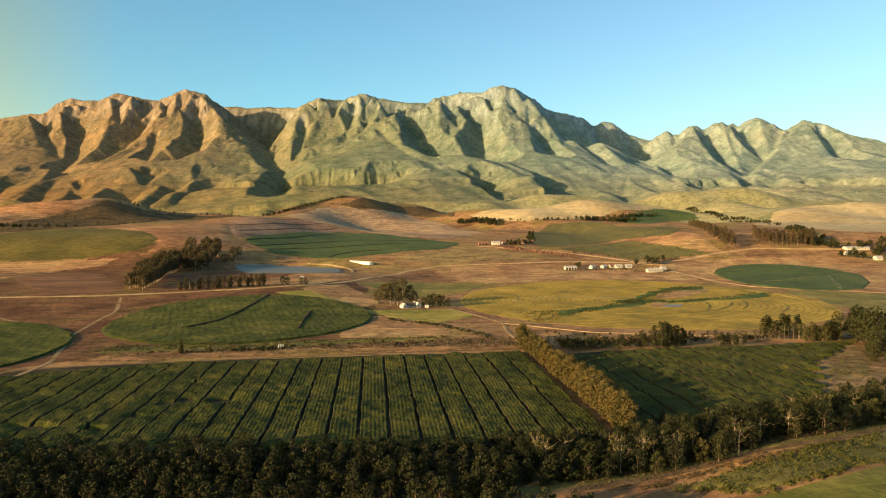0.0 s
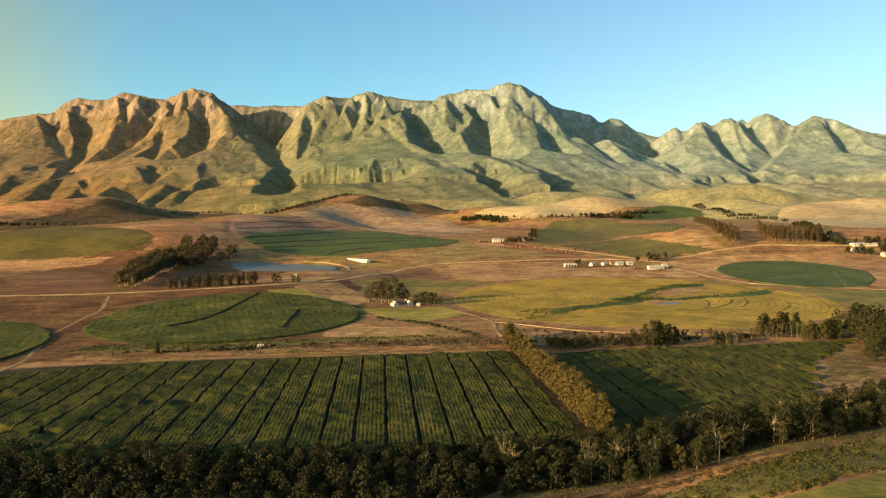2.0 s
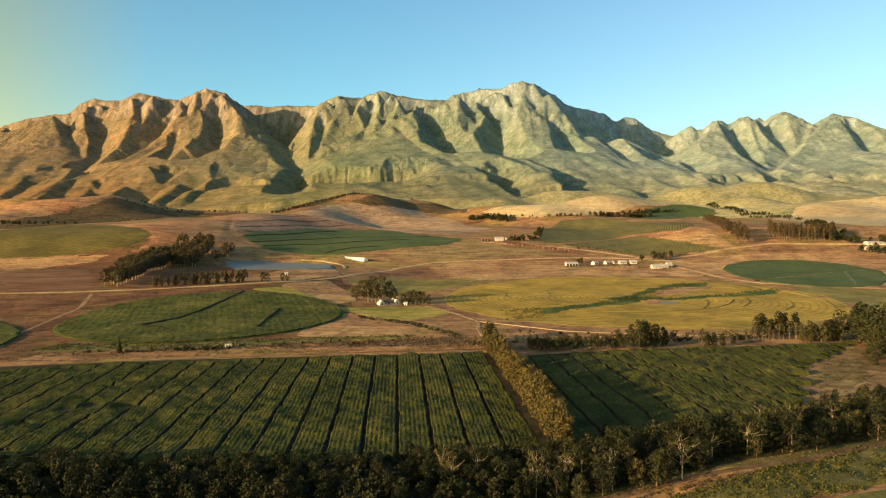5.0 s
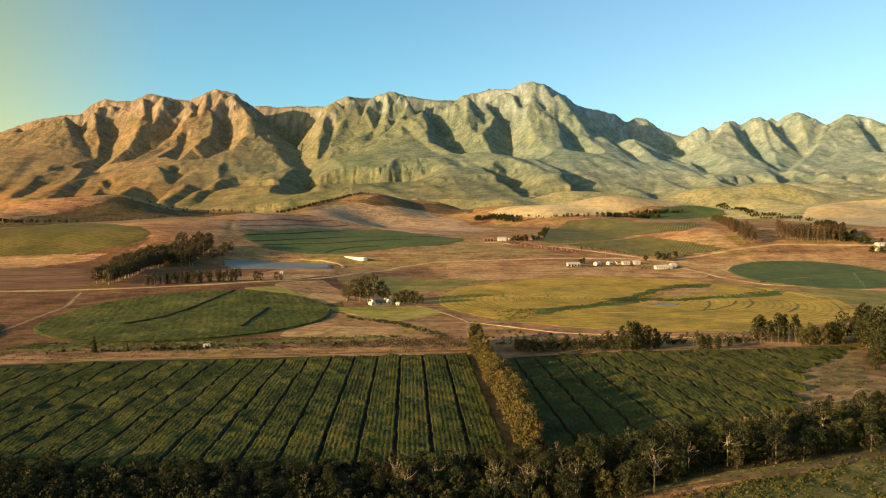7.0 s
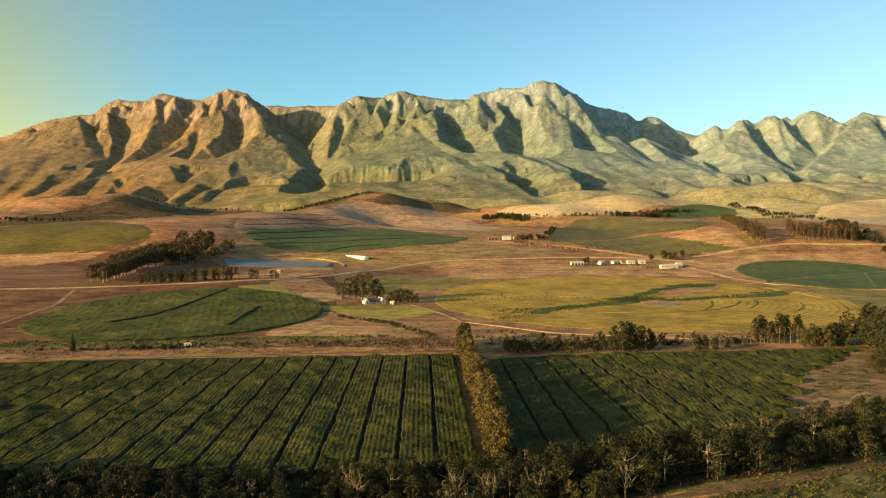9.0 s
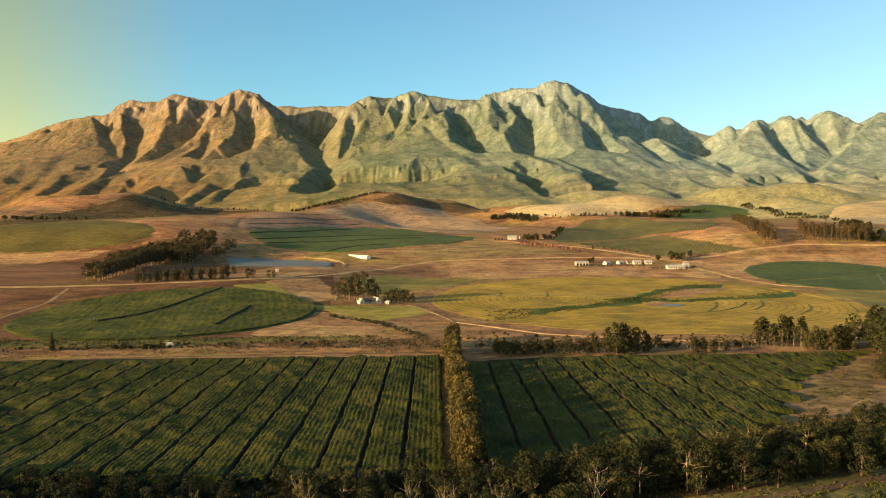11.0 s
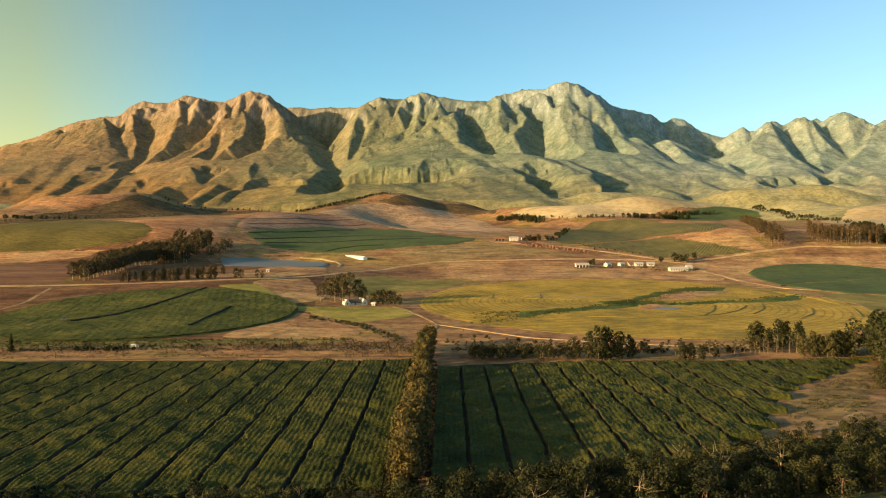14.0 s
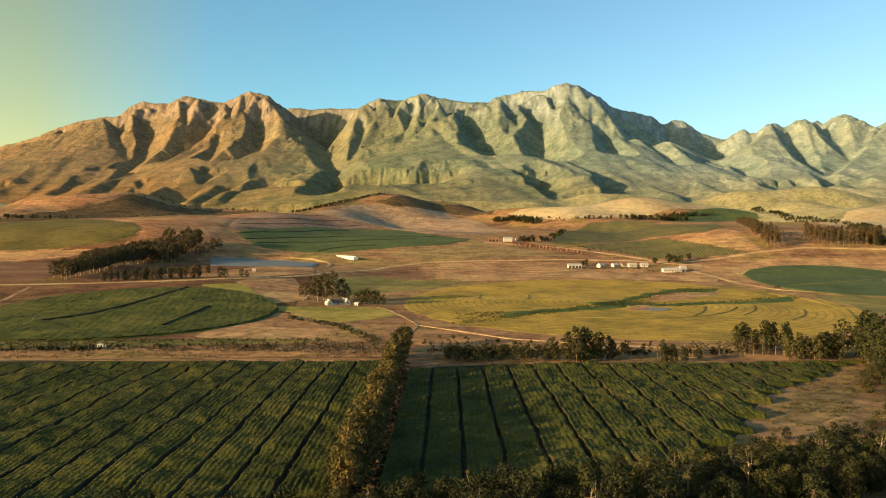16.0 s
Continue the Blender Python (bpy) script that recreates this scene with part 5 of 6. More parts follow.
plant_rows("vineyard", "rows of olive green vines on a rise", [(136, 1072), (179, 1423), (249, 1608), (310, 1606), (351, 1515), (367, 1222), (423, 1252), (391, 1099), (352, 1050), (282, 1115), (220, 1052), (175, 1024), (150, 1023)], (0.30, 0.95), 4.0, 3.6, 0.5, VINE, 4.0, 23, "vineyard")
plant_rows("vineyard", "rows of olive green vines below a dirt road", [(171, 1005), (218, 1039), (281, 1079), (293, 1061), (322, 988), (352, 946), (367, 932), (347, 921), (290, 908), (256, 906), (229, 941), (199, 976)], (0.45, 0.9), 4.0, 3.6, 0.5, VINE, 4.0, 24, "vineyard")
leafy_sheet("leafy_crop", "low green leaves of the circular crop", -143, 481, 91, 93, 1.2, 25)
leafy_sheet("leafy_crop", "low green leaves of the second circular crop", -325, 363, 107, 107, 1.5, 26)
# contour shadows painted as dark ribbons along the terraces
for line in ([(-466, 1460), (-411, 1492), (-351, 1631)], [(-374, 1226), (-348, 1435), (-282, 1586), (-189, 1531)], [(-338, 1115), (-304, 1235), (-294, 1394), (-240, 1523)]):
    ribbon("contour_bank", "contour bank across the terraced field, dark as its shadow", line, 9, HILL_SHADE, 1.1, "bank", 3.0)
for line in ([(-295, 1016), (-270, 1081), (-247, 1167), (-215, 1305)], [(-271, 977), (-228, 1050), (-178, 1147), (-93, 1156), (-29, 1172)], [(-250, 959), (-214, 1004), (-163, 1033), (-126, 1057), (-54, 1103)], [(-158, 931), (-150, 951), (-128, 984), (-93, 994)]):
    ribbon("furrow", "dark contour furrow across the green field", line, 5, SHADE_SOIL, 1.3, "furrow", 1.5)
# bushes added to deepen the painted shade on the hill fronts
bushes("dark bush added to deepen the shade at the foot of the hills", [(-703, 926), (-645, 980), (-622, 1020), (-589, 1065), (-568, 1178), (-575, 1439), (-483, 1556), (-612, 1549), (-659, 1484), (-697, 1461), (-727, 1458), (-725, 1399), (-741, 1346), (-762, 1307), (-780, 1250), (-711, 1068), (-728, 957)], 700, 1.9, LEAF_DARK, 62, 16)


# ---- plants ----
def tube(points, radii, sides=6):
    """A tapering limb as rings of vertices and quads."""
    pts = np.array(points, float)
    verts, faces = [], []
    for i, (p, r) in enumerate(zip(pts, radii)):
        d = pts[min(i + 1, len(pts) - 1)] - pts[max(i - 1, 0)]
        d /= np.linalg.norm(d)
        u = np.cross(d, (0.3, 0.9, 0.1))
        u /= np.linalg.norm(u)
        w = np.cross(d, u)
        for k in range(sides):
            a = 2 * math.pi * k / sides
            verts.append(p + r * (math.cos(a) * u + math.sin(a) * w))
        if i:
            for k in range(sides):
                o, q = (i - 1) * sides, (k + 1) % sides
                faces.append((o + k, o + q, o + sides + q, o + sides + k))
    return verts, faces


def limbs(rng, base, tips, r0, trunk_top, lean=0.4):
    """A trunk to trunk_top and a bent limb to every tip, in one mesh."""
    verts, faces = [], []

    def add(points, radii, sides=6):
        v, f = tube(points, radii, sides)
        n = len(verts)
        verts.extend(v)
        faces.extend(tuple(i + n for i in q) for q in f)

    bend = rng.normal(0, lean, 2)
    stem = [np.array((bend[0] * t * t, bend[1] * t * t, base + (trunk_top - base) * t)) for t in np.linspace(0, 1, 5)]
    add(stem, [r0 * (1.25 - 0.85 * t) for t in np.linspace(0, 1, 5)], 6)
    for tip in tips:
        start = stem[rng.integers(2, 5)]
        mid = (start + np.array(tip)) / 2 + rng.normal(0, 0.25, 3) - (0, 0, 0.3)
        add([start, mid, tip], [r0 * 0.38, r0 * 0.24, r0 * 0.06], 4)
    return verts, faces


def foliage(rng, blobs, count, size, flat=0.0):
    """Leaf sprays on the shells of the given blobs (centre, radii)."""
    vol = np.array([np.prod(r) ** (2 / 3) for _, r in blobs])
    which = rng.choice(len(blobs), count, p=vol / vol.sum())
    c, r = np.array([b[0] for b in blobs])[which], np.array([b[1] for b in blobs])[which]
    d = rng.normal(size=(count, 3))
    d /= np.linalg.norm(d, axis=1)[:, None]
    p = c + d * r * (rng.uniform(0.25, 1.0, (count, 1)) ** 0.4) * rng.normal(1, 0.1, (count, 1))
    n = d + rng.normal(0, 0.24, (count, 3)) + (0, 0, flat)
    n /= np.linalg.norm(n, axis=1)[:, None]
    a = np.cross(n, rng.normal(size=(count, 3)))
    a /= np.linalg.norm(a, axis=1)[:, None]
    b = np.cross(n, a)
    s = size * rng.uniform(0.55, 1.25, (count, 1))
    bend = n * s * 0.25
    pts = np.stack([p - a * s - bend, p - b * s * 0.6, p + a * s - bend, p + b * s * 0.6], 1).reshape(-1, 3)
    return pts, np.arange(len(pts)).reshape(-1, 4)


def dome(rng, n, radius, z0, z1, size, squeeze=1.0):
    out = []
    for i in range(n):
        t = (i + 0.5) / n
        a = i * 2.4 + rng.uniform(0, 0.6)
        rr = radius * math.sin(math.pi * (0.18 + 0.72 * t)) * rng.uniform(0.55, 1.0) * squeeze
        s = size * rng.uniform(0.75, 1.2)
        out.append(((rr * math.cos(a), rr * math.sin(a), z0 + (z1 - z0) * t), (s, s, s * 0.8)))
    return out


def plant_shapes(kind, seed):
    """Blobs, limb tips, trunk and leaf settings of each kind of plant, at its nominal height in metres."""
    rng = np.random.default_rng(seed)
    if kind == "broad_tree":
        blobs = dome(rng, 14, 3.3, 1.5, 10.3, 1.85)
        return rng, 12, blobs, [b[0] for b in blobs[::2]], 0.28, 6.5, 980, 0.36, BARK
    if kind == "windbreak_tree":
        blobs = dome(rng, 15, 1.9, 1.2, 11.0, 1.35)
        return rng, 12, blobs, [b[0] for b in blobs[::3]], 0.22, 8.0, 1050, 0.345, BARK
    if kind == "gum_tree":
        blobs = dome(rng, 16, 5.6, 6.0, 22.0, 2.8)
        return rng, 24, blobs, [b[0] for b in blobs[::2]], 0.42, 15.0, 1550, 0.53, PALE_BARK
    if kind == "pine_tree":
        blobs = dome(rng, 10, 2.0, 7.0, 22.5, 1.9)
        return rng, 24, blobs, [b[0] for b in blobs[::2]], 0.24, 19.0, 620, 0.55, PINE_BARK
    if kind == "conifer":
        blobs = [((0, 0, 1.3 + 1.25 * i), ((1.75 - 0.21 * i) * rng.uniform(0.85, 1.15),) * 2 + (1.0,)) for i in range(7)]
        return rng, 10, blobs, [], 0.2, 9.0, 900, 0.34, BARK
    if kind == "shrub":
        blobs = [((rng.normal(0, 0.9), rng.normal(0, 0.9), rng.uniform(0.7, 1.9)), (1.0, 1.0, 0.85)) for _ in range(6)]
        return rng, 3, blobs, [b[0] for b in blobs[:4]], 0.09, 0.9, 270, 0.32, BARK
    if kind == "bare_tree":
        blobs = dome(rng, 6, 2.3, 5.0, 10.0, 0.8)
        tips = [(*(np.array(b[0][:2]) * 1.25), b[0][2] + 0.8) for b in blobs] + [(rng.normal(0, 2.2), rng.normal(0, 2.2), rng.uniform(8, 11)) for _ in range(6)]
        return rng, 11, blobs, tips, 0.16, 7.5, 750, 0.24, PALE_BARK
    if kind == "sapling":
        blobs = dome(rng, 5, 0.9, 2.0, 6.0, 0.6)
        return rng, 7, blobs, [b[0] for b in blobs], 0.06, 5.5, 380, 0.17, PALE_BARK
    blobs = dome(rng, 6, 2.6, 2.0, 8.0, 2.0)
    return rng, 10, blobs, [], 0.25, 6.0, 400, 0.65, BARK


LOOKS = {
    "broad_tree": (LEAF_DARK, "dark olive riverside tree with an uneven leafy crown", "tree"),
    "windbreak_tree": (LEAF_GOLD, "golden green windbreak tree in a close row", "tree"),
    "gum_tree": (LEAF_GUM, "tall grey green gum tree with a pale trunk", "tree"),
    "pine_tree": (LEAF_PINE, "tall brown pine with a bare pale trunk", "tree"),
    "conifer": (LEAF_DARK, "small dark cone shaped evergreen", "tree"),
    "shrub": (LEAF_MID, "low olive green shrub on dry grass", "shrub"),
    "bare_tree": (LEAF_MID, "half dead tree with bare pale limbs", "tree"),
    "sapling": (LEAF_PINE, "thin pale sapling with sparse dry leaves", "tree"),
    "distant_tree": (LEAF_DARK, "dark distant tree on a slope", "tree"),
}
STOCK = {}
dice = random.Random(4)


def plant(kind, x, y, height, variants=3, leaf=None, label=None, group=""):
    """A plant of that kind and height with its foot on the ground; alike ones share their meshes."""
    dense = 1.0 if y < 240 else 0.7 if y < 330 else 0.42
    key = (kind, dice.randrange(variants), leaf.name if leaf else "", label or "", dense)
    turn = dice.uniform(0, 360)
    fat = dice.uniform(0.88, 1.15)
    z = float(ground_height(x, y)) - 0.08
    made = STOCK.get(key)
    if made is None:
        rng, nominal, blobs, tips, r0, top, count, size, bark = plant_shapes(kind, sum(map(ord, kind)) + 31 * key[1])
        look_mat, text, cat = LOOKS[kind]
        root = new(kind)
        mesh_object("trunk", *limbs(rng, 0.0, tips, r0, top), bark, root, True)
        crown = new("crown", quad_mesh("crown", *foliage(rng, blobs, int(count * dense), size / dense ** 0.4), leaf or look_mat))
        crown.parent = root
        tagged(root, label or text, cat, group)
        STOCK[key] = made = (root, nominal)
        ob = root
    else:
        ob = None
    s = height / made[1]
    m = pose(x, y, z, 0, 0, turn) @ Matrix.Diagonal((s * fat, s * fat, s, 1))
    if ob:
        ob.matrix_basis = m
        return ob
    root = made[0]
    keep = root.matrix_basis.copy()
    root.matrix_basis = Matrix.Identity(4)
    ob = copy_thing(root, m)
    root.matrix_basis = keep
    return ob


def woodland(spots, kind="broad_tree", each=310, spread=1.95, leaf=LEAF_SHADE, label="dense riverside trees grown together, leaves darkened for shade"):
    """Trees that cannot be told apart, joined: every spot is x, y, height."""
    leaf_p, leaf_q, wood_v, wood_f = [], [], [], []
    nl = nw = 0
    for x, y, h in spots:
        rng, nominal, blobs, tips, r0, top, count, size, bark = plant_shapes(kind, sum(map(ord, kind)) + 31 * dice.randrange(4))
        a, s = dice.uniform(0, 2 * math.pi), h / nominal
        turn = np.array(((math.cos(a), math.sin(a), 0), (-math.sin(a), math.cos(a), 0), (0, 0, 1))) * s
        foot = np.array((x, y, float(ground_height(x, y)) - 0.1))
        v, f = limbs(rng, 0.0, tips, r0, top)
        wood_v.append(np.array(v) @ turn + foot)
        wood_f.append(np.array(f) + nw)
        nw += len(v)
        p, q = foliage(rng, blobs, each, size * spread)
        leaf_p.append(p @ turn + foot)
        leaf_q.append(q + nl)
        nl += len(p)
    me = quad_mesh("woodland", np.vstack(leaf_p + wood_v), np.vstack(leaf_q + [w + nl for w in wood_f]), leaf)
    me.materials.append(BARK)
    kinds = np.zeros(len(me.polygons), np.int32)
    kinds[sum(map(len, leaf_q)):] = 1
    me.polygons.foreach_set("material_index", kinds)
    return tagged(new("woodland", me), label, "woodland", kind="stuff")


def along(line, spacing, jitter):
    pts = np.array(line, float)
    run = np.concatenate([[0], np.cumsum(np.hypot(*np.diff(pts, axis=0).T))])
    for s in np.arange(0, run[-1], spacing):
        yield float(np.interp(s, run, pts[:, 0])) + dice.uniform(-jitter, jitter), float(np.interp(s, run, pts[:, 1])) + dice.uniform(-jitter, jitter)


# river belt: several staggered lines of trees
hidden = []
BELT_EAST = [(28.8, 193.5), (48.1, 194.2), (82.5, 203.5), (113, 208.8), (139.3, 219.9), (163.9, 235.6), (198.1, 249.9), (241.9, 269.2)]
for off, gap in ((-10, 5.0), (-5, 6.0), (0, 6.0), (5, 5.5), (10, 5.5), (16, 6.0), (22, 6.5), (29, 7.0)):
    for x, y in along(BELT_EAST, gap, 2.2):
        x, y = x - 0.42 * off, y + 0.9 * off
        if off > 25 and x < 165 or off < -8 and not 44 < x < 90:
            continue
        if off < 0 and 106 < x < 122:
            continue
        cap = 13.0 if off < 8 else 10.0 if off < 14 else 8.0 if off < 20 else 7.5 if x < 85 else 5.2 if off < 25 else 4.4
        if off >= 14 and x > 150 and y < 330 and dice.random() < 0.15:
            continue
        if off > 20:
            hidden.append((x, y, cap * dice.uniform(0.75, 1.0)))
            continue
        roll = dice.random()
        if roll < 0.11:
            plant("bare_tree", x, y, min(cap, dice.uniform(8.5, 11.5)), 3)
        elif roll < 0.34:
            plant("broad_tree", x, y, min(cap, dice.uniform(6.5, 9)), 4, LEAF_MID, "lighter olive riverside tree")
        else:
            plant("broad_tree", x, y, min(cap * dice.uniform(0.8, 1.0), dice.uniform(8.5, 13) * (0.7 if x < 62 else 0.8 if x > 125 else 1.0)), 4,
                  *((LEAF_SHADE, "riverside tree in a dense belt with shade darkened leaves") if roll > 0.66 else ()))
thicket = []
for y0, gap in ((166, 6.0), (173, 5.0), (181, 5.0), (188, 5.0)):
    for x in np.arange(-175, 48, gap):
        x1, y1 = x + dice.uniform(-2, 2), y0 + dice.uniform(-2.5, 2.5)
        if not (22 < x1 < 60 and y1 < 178):
            thicket.append((x1, y1, dice.uniform(6, 9)))
thicket += [(18, 157, 9), (25, 153, 10), (11, 152, 10), (4, 150, 9), (31, 149, 10.5), (36, 155, 8), (20, 147, 11), (-4, 154, 9)]
woodland(thicket)
woodland(hidden)
for y0, gap in ((195, 5.0), (202, 5.5)):
    for x in np.arange(-175, 48, gap):
        x1, y1 = x + dice.uniform(-2, 2), y0 + dice.uniform(-2.5, 2.5)
        if 17 < x1 < 31 and y1 < 187:
            continue
        roll = dice.random()
        if roll < 0.07:
            plant("bare_tree", x1, y1, dice.uniform(6, 8), 3)
        elif roll < 0.25:
            plant("broad_tree", x1, y1, dice.uniform(4.5, 6.5), 4, LEAF_MID, "lighter olive riverside tree")
        else:
            plant("broad_tree", x1, y1, dice.uniform(7, 10.5) * (0.7 if x1 > -60 else 0.85), 4, LEAF_SHADE, "riverside tree in a dense belt with shade darkened leaves")
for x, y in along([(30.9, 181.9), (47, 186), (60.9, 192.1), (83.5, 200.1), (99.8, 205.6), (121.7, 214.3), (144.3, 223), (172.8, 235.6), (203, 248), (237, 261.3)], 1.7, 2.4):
    plant("shrub", x, y, dice.uniform(1.8, 4.0), 3, LEAF_SHADE, "dark leafy undergrowth below river trees")
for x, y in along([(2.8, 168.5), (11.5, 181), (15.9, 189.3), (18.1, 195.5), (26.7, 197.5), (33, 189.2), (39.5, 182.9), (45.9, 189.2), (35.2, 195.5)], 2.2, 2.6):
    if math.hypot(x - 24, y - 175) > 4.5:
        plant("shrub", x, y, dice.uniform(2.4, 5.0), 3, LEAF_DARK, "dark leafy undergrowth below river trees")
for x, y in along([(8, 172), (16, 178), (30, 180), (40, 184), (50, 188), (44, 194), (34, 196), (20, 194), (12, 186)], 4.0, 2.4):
    plant("broad_tree", x, y, dice.uniform(5.0, 7.5), 4, LEAF_SHADE, "riverside tree in a dense belt with shade darkened leaves")
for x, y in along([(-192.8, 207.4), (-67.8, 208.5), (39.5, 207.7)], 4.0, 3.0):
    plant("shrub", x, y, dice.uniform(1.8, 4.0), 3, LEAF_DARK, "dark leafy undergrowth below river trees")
for i in range(5):
    plant("bare_tree", 111 + 1.1 * i, 207.5 + 0.4 * i, 9.5 + dice.uniform(-1, 1), 3, LEAF_DARK, "tall pale trunked tree in a close clump")

for x, y in along([(50.2, 191.3), (63, 194), (79.6, 200.3)], 4.0, 2.5):
    plant("bare_tree", x, y, dice.uniform(8, 10.5), 3)

# windbreak between the two row crops
for side in (-1.3, 1.3):
    for x, y in along([(46.2, 396), (47.2, 367.7), (51.3, 328.8), (55.4, 295.6), (58.6, 266.5), (61.8, 236.8), (63, 216.8)], 4.2, 0.9):
        plant("windbreak_tree", x + side, y, dice.uniform(9.5, 13.5) + (3 if y < 290 else 0), 4)

# trees and saplings behind the row crops
for x, y, h in ((117.7, 369.8, 13), (121.6, 366.9, 15.5), (125.6, 369.7, 15), (130.5, 371.5, 13), (135.4, 373.5, 11), (111.8, 372.1, 10), (157.1, 372.3, 8.5), (160.9, 374, 8), (164.9, 373, 7), (172.7, 379.7, 5.5),
                (196.3, 406.2, 12), (200.1, 407.9, 13), (204.1, 406.9, 10), (209, 407.9, 14), (212.9, 409.8, 13), (217.7, 407.7, 13.5), (219.7, 410.7, 11)):
    plant("windbreak_tree", x, y, h, 4, LEAF_DARK, "dense dark tree behind the row crop")
    plant("windbreak_tree", x + 1.6, y + 1.2, h * 0.8, 4, LEAF_DARK, "dense dark tree behind the row crop")
for x, y, h in ((72.5, 369.4, 7), (76.5, 370.7, 8), (80.5, 369.2, 7), (84.4, 371.4, 8), (90.3, 371.4, 6), (68.5, 372.6, 7), (98.2, 366.1, 9)):
    plant("broad_tree", x, y, h, 4)
for x, y in along([(66.5, 373.7), (88.4, 375.7), (111.8, 372.1)], 2.4, 1.8):
    plant("broad_tree", x, y, dice.uniform(4.5, 8), 4)
for x, y in along([(60.4, 389.2), (109.8, 384.3), (149.2, 389.1), (198.2, 400.2)], 3.0, 3.0):
    plant("shrub", x, y, dice.uniform(1.5, 3.5), 3, LEAF_PINE, "dry brown bush under thin saplings")
for x, y in along([(60.4, 382.5), (100.1, 373.6), (139.3, 381.4), (198.2, 394.2)], 1.6, 2.8):
    plant("sapling", x, y, dice.uniform(5, 8.5), 3)
for x, y in along([(194.3, 400.2), (212.9, 396), (247, 399.3)], 2.2, 1.5):
    plant("sapling", x, y, dice.uniform(8, 11), 3, LEAF_MID, "slender olive green sapling in a row")
for x, y in along([(-131.8, 370.4), (-92.6, 371.7), (-86.3, 373.3)], 2.8, 2.0):
    plant("sapling", x, y, dice.uniform(4, 6), 3)
for x, y in along([(-40, 379), (-0.4, 380.5), (44.2, 384)], 1.3, 2.8):
    plant("sapling", x, y, dice.uniform(3.5, 6.5), 3)
plant("conifer", -144.4, 363.8, 9.5, 2)
plant("conifer", -129.7, 368.3, 4.5, 2)
for x, y in along([(-118, 371), (-104, 373), (-90, 375)], 2.4, 1.5):
    plant("shrub", x, y, dice.uniform(2.2, 3.8), 3, LEAF_DARK, "dark bush beside the row crop")
for x, y in along([(-165.2, 361.1), (-123.3, 373.9), (-61.4, 386.4), (9.9, 396.5), (30.1, 401.8)], 5, 5):
    plant("shrub", x, y, dice.uniform(1.0, 2.6), 3)
for x, y in along([(-39.8, 479.5), (-4.8, 457.3), (14.2, 431.6), (24.2, 422.3), (30.1, 403.6)], 3.2, 2.0):
    plant("shrub", x, y, dice.uniform(1.0, 2.4), 3)
for x, y in along([(50.3, 403.2), (60.3, 421.5), (90.2, 411.8), (129.5, 402.4), (198.2, 408.1)], 6, 4):
    plant("shrub", x, y, dice.uniform(1.0, 2.6), 3)
for x, y in along([(211.9, 386.1), (221.7, 386.9), (234.4, 390.7)], 1.7, 1.2):
    plant("windbreak_tree", x, y, dice.uniform(9, 12.5), 4, LEAF_MID, "slim olive green tree in a close row")
# big trees at the east end of the row crop
for x, y, h in ((240.2, 380.8, 15), (244.1, 373.7, 18), (238.2, 359, 13), (243.1, 362.9, 18), (249, 368.8, 20), (240, 342.9, 12), (245, 347, 17), (242, 327.2, 12), (247.7, 332, 16), (252.6, 341.8, 18), (240.2, 403.4, 16), (247, 397.3, 18), (252.8, 405.1, 20), (243.2, 389.6, 17), (248.9, 381.5, 19), (255.7, 389.2, 21), (245, 371.7, 16), (252.8, 365.7, 18), (259.6, 375.4, 20), (250.9, 354, 15), (258.6, 347.8, 16), (266.4, 361.5, 20),
                (226, 349, 7), (231, 355, 11), (234, 362, 14), (238, 370, 18), (241, 380, 21), (245, 391, 22), (218, 338, 6.5), (224, 341, 10), (230, 346, 14), (234, 356, 17), (214, 327, 6), (221, 326, 8), (229, 332, 11), (208, 301, 6), (203, 292, 6), (196, 284, 5.5), (190, 276, 5), (214, 308, 6.5), (220, 316, 8), (254.6, 335.9, 14), (264.2, 330.7, 15), (246.8, 326.2, 11), (258.4, 318.1, 13), (242.9, 314.4, 12)):
    plant("broad_tree", x, y, h, 4)

# gum grove by the dam
for x, y in along([(-273, 606), (-284, 664), (-303, 735), (-322, 815)], 5.0, 1.0):
    plant("gum_tree", x, y, dice.uniform(14, 17) + 0.022 * (y - 606), 3)
for gap in (12, 24):
    for x, y in along([(-273 - gap, 612), (-284 - gap, 668), (-303 - gap, 740), (-322 - gap, 830)], 7.0, 3.5):
        if gap < 20 or y > 690:
            plant("gum_tree", x, y, dice.uniform(14, 17) + 0.026 * (y - 606), 3)
for i in range(60):
    x, y = dice.uniform(-345, -268), dice.uniform(800, 905)
    if x > -288 and y < 850:
        continue
    plant("gum_tree", x, y, dice.uniform(17, 23) - (3 if x > -285 else 0), 3)
for x, y in along([(-236, 656), (-205, 672), (-178, 668)], 4.0, 4.0):
    plant("windbreak_tree", x, y, dice.uniform(6, 9), 3, LEAF_GUM, "slim dark young tree below the grove")
for x, y in along([(-240, 604), (-200, 616), (-168, 632)], 3.0, 3.0):
    plant("windbreak_tree", x, y, dice.uniform(7, 13), 3, LEAF_GUM, "slim dark young tree below the grove")
for x, y in along([(-236, 622), (-190, 640), (-172, 652)], 4.5, 4.0):
    plant("sapling", x, y, dice.uniform(7, 10), 3, LEAF_GUM, "slim young gum tree in the grove")
for x, y, h in ((-152, 634, 10), (-148, 634, 9), (-135, 638, 8.5), (-131, 640, 7)):
    plant("broad_tree", x, y, h, 4)

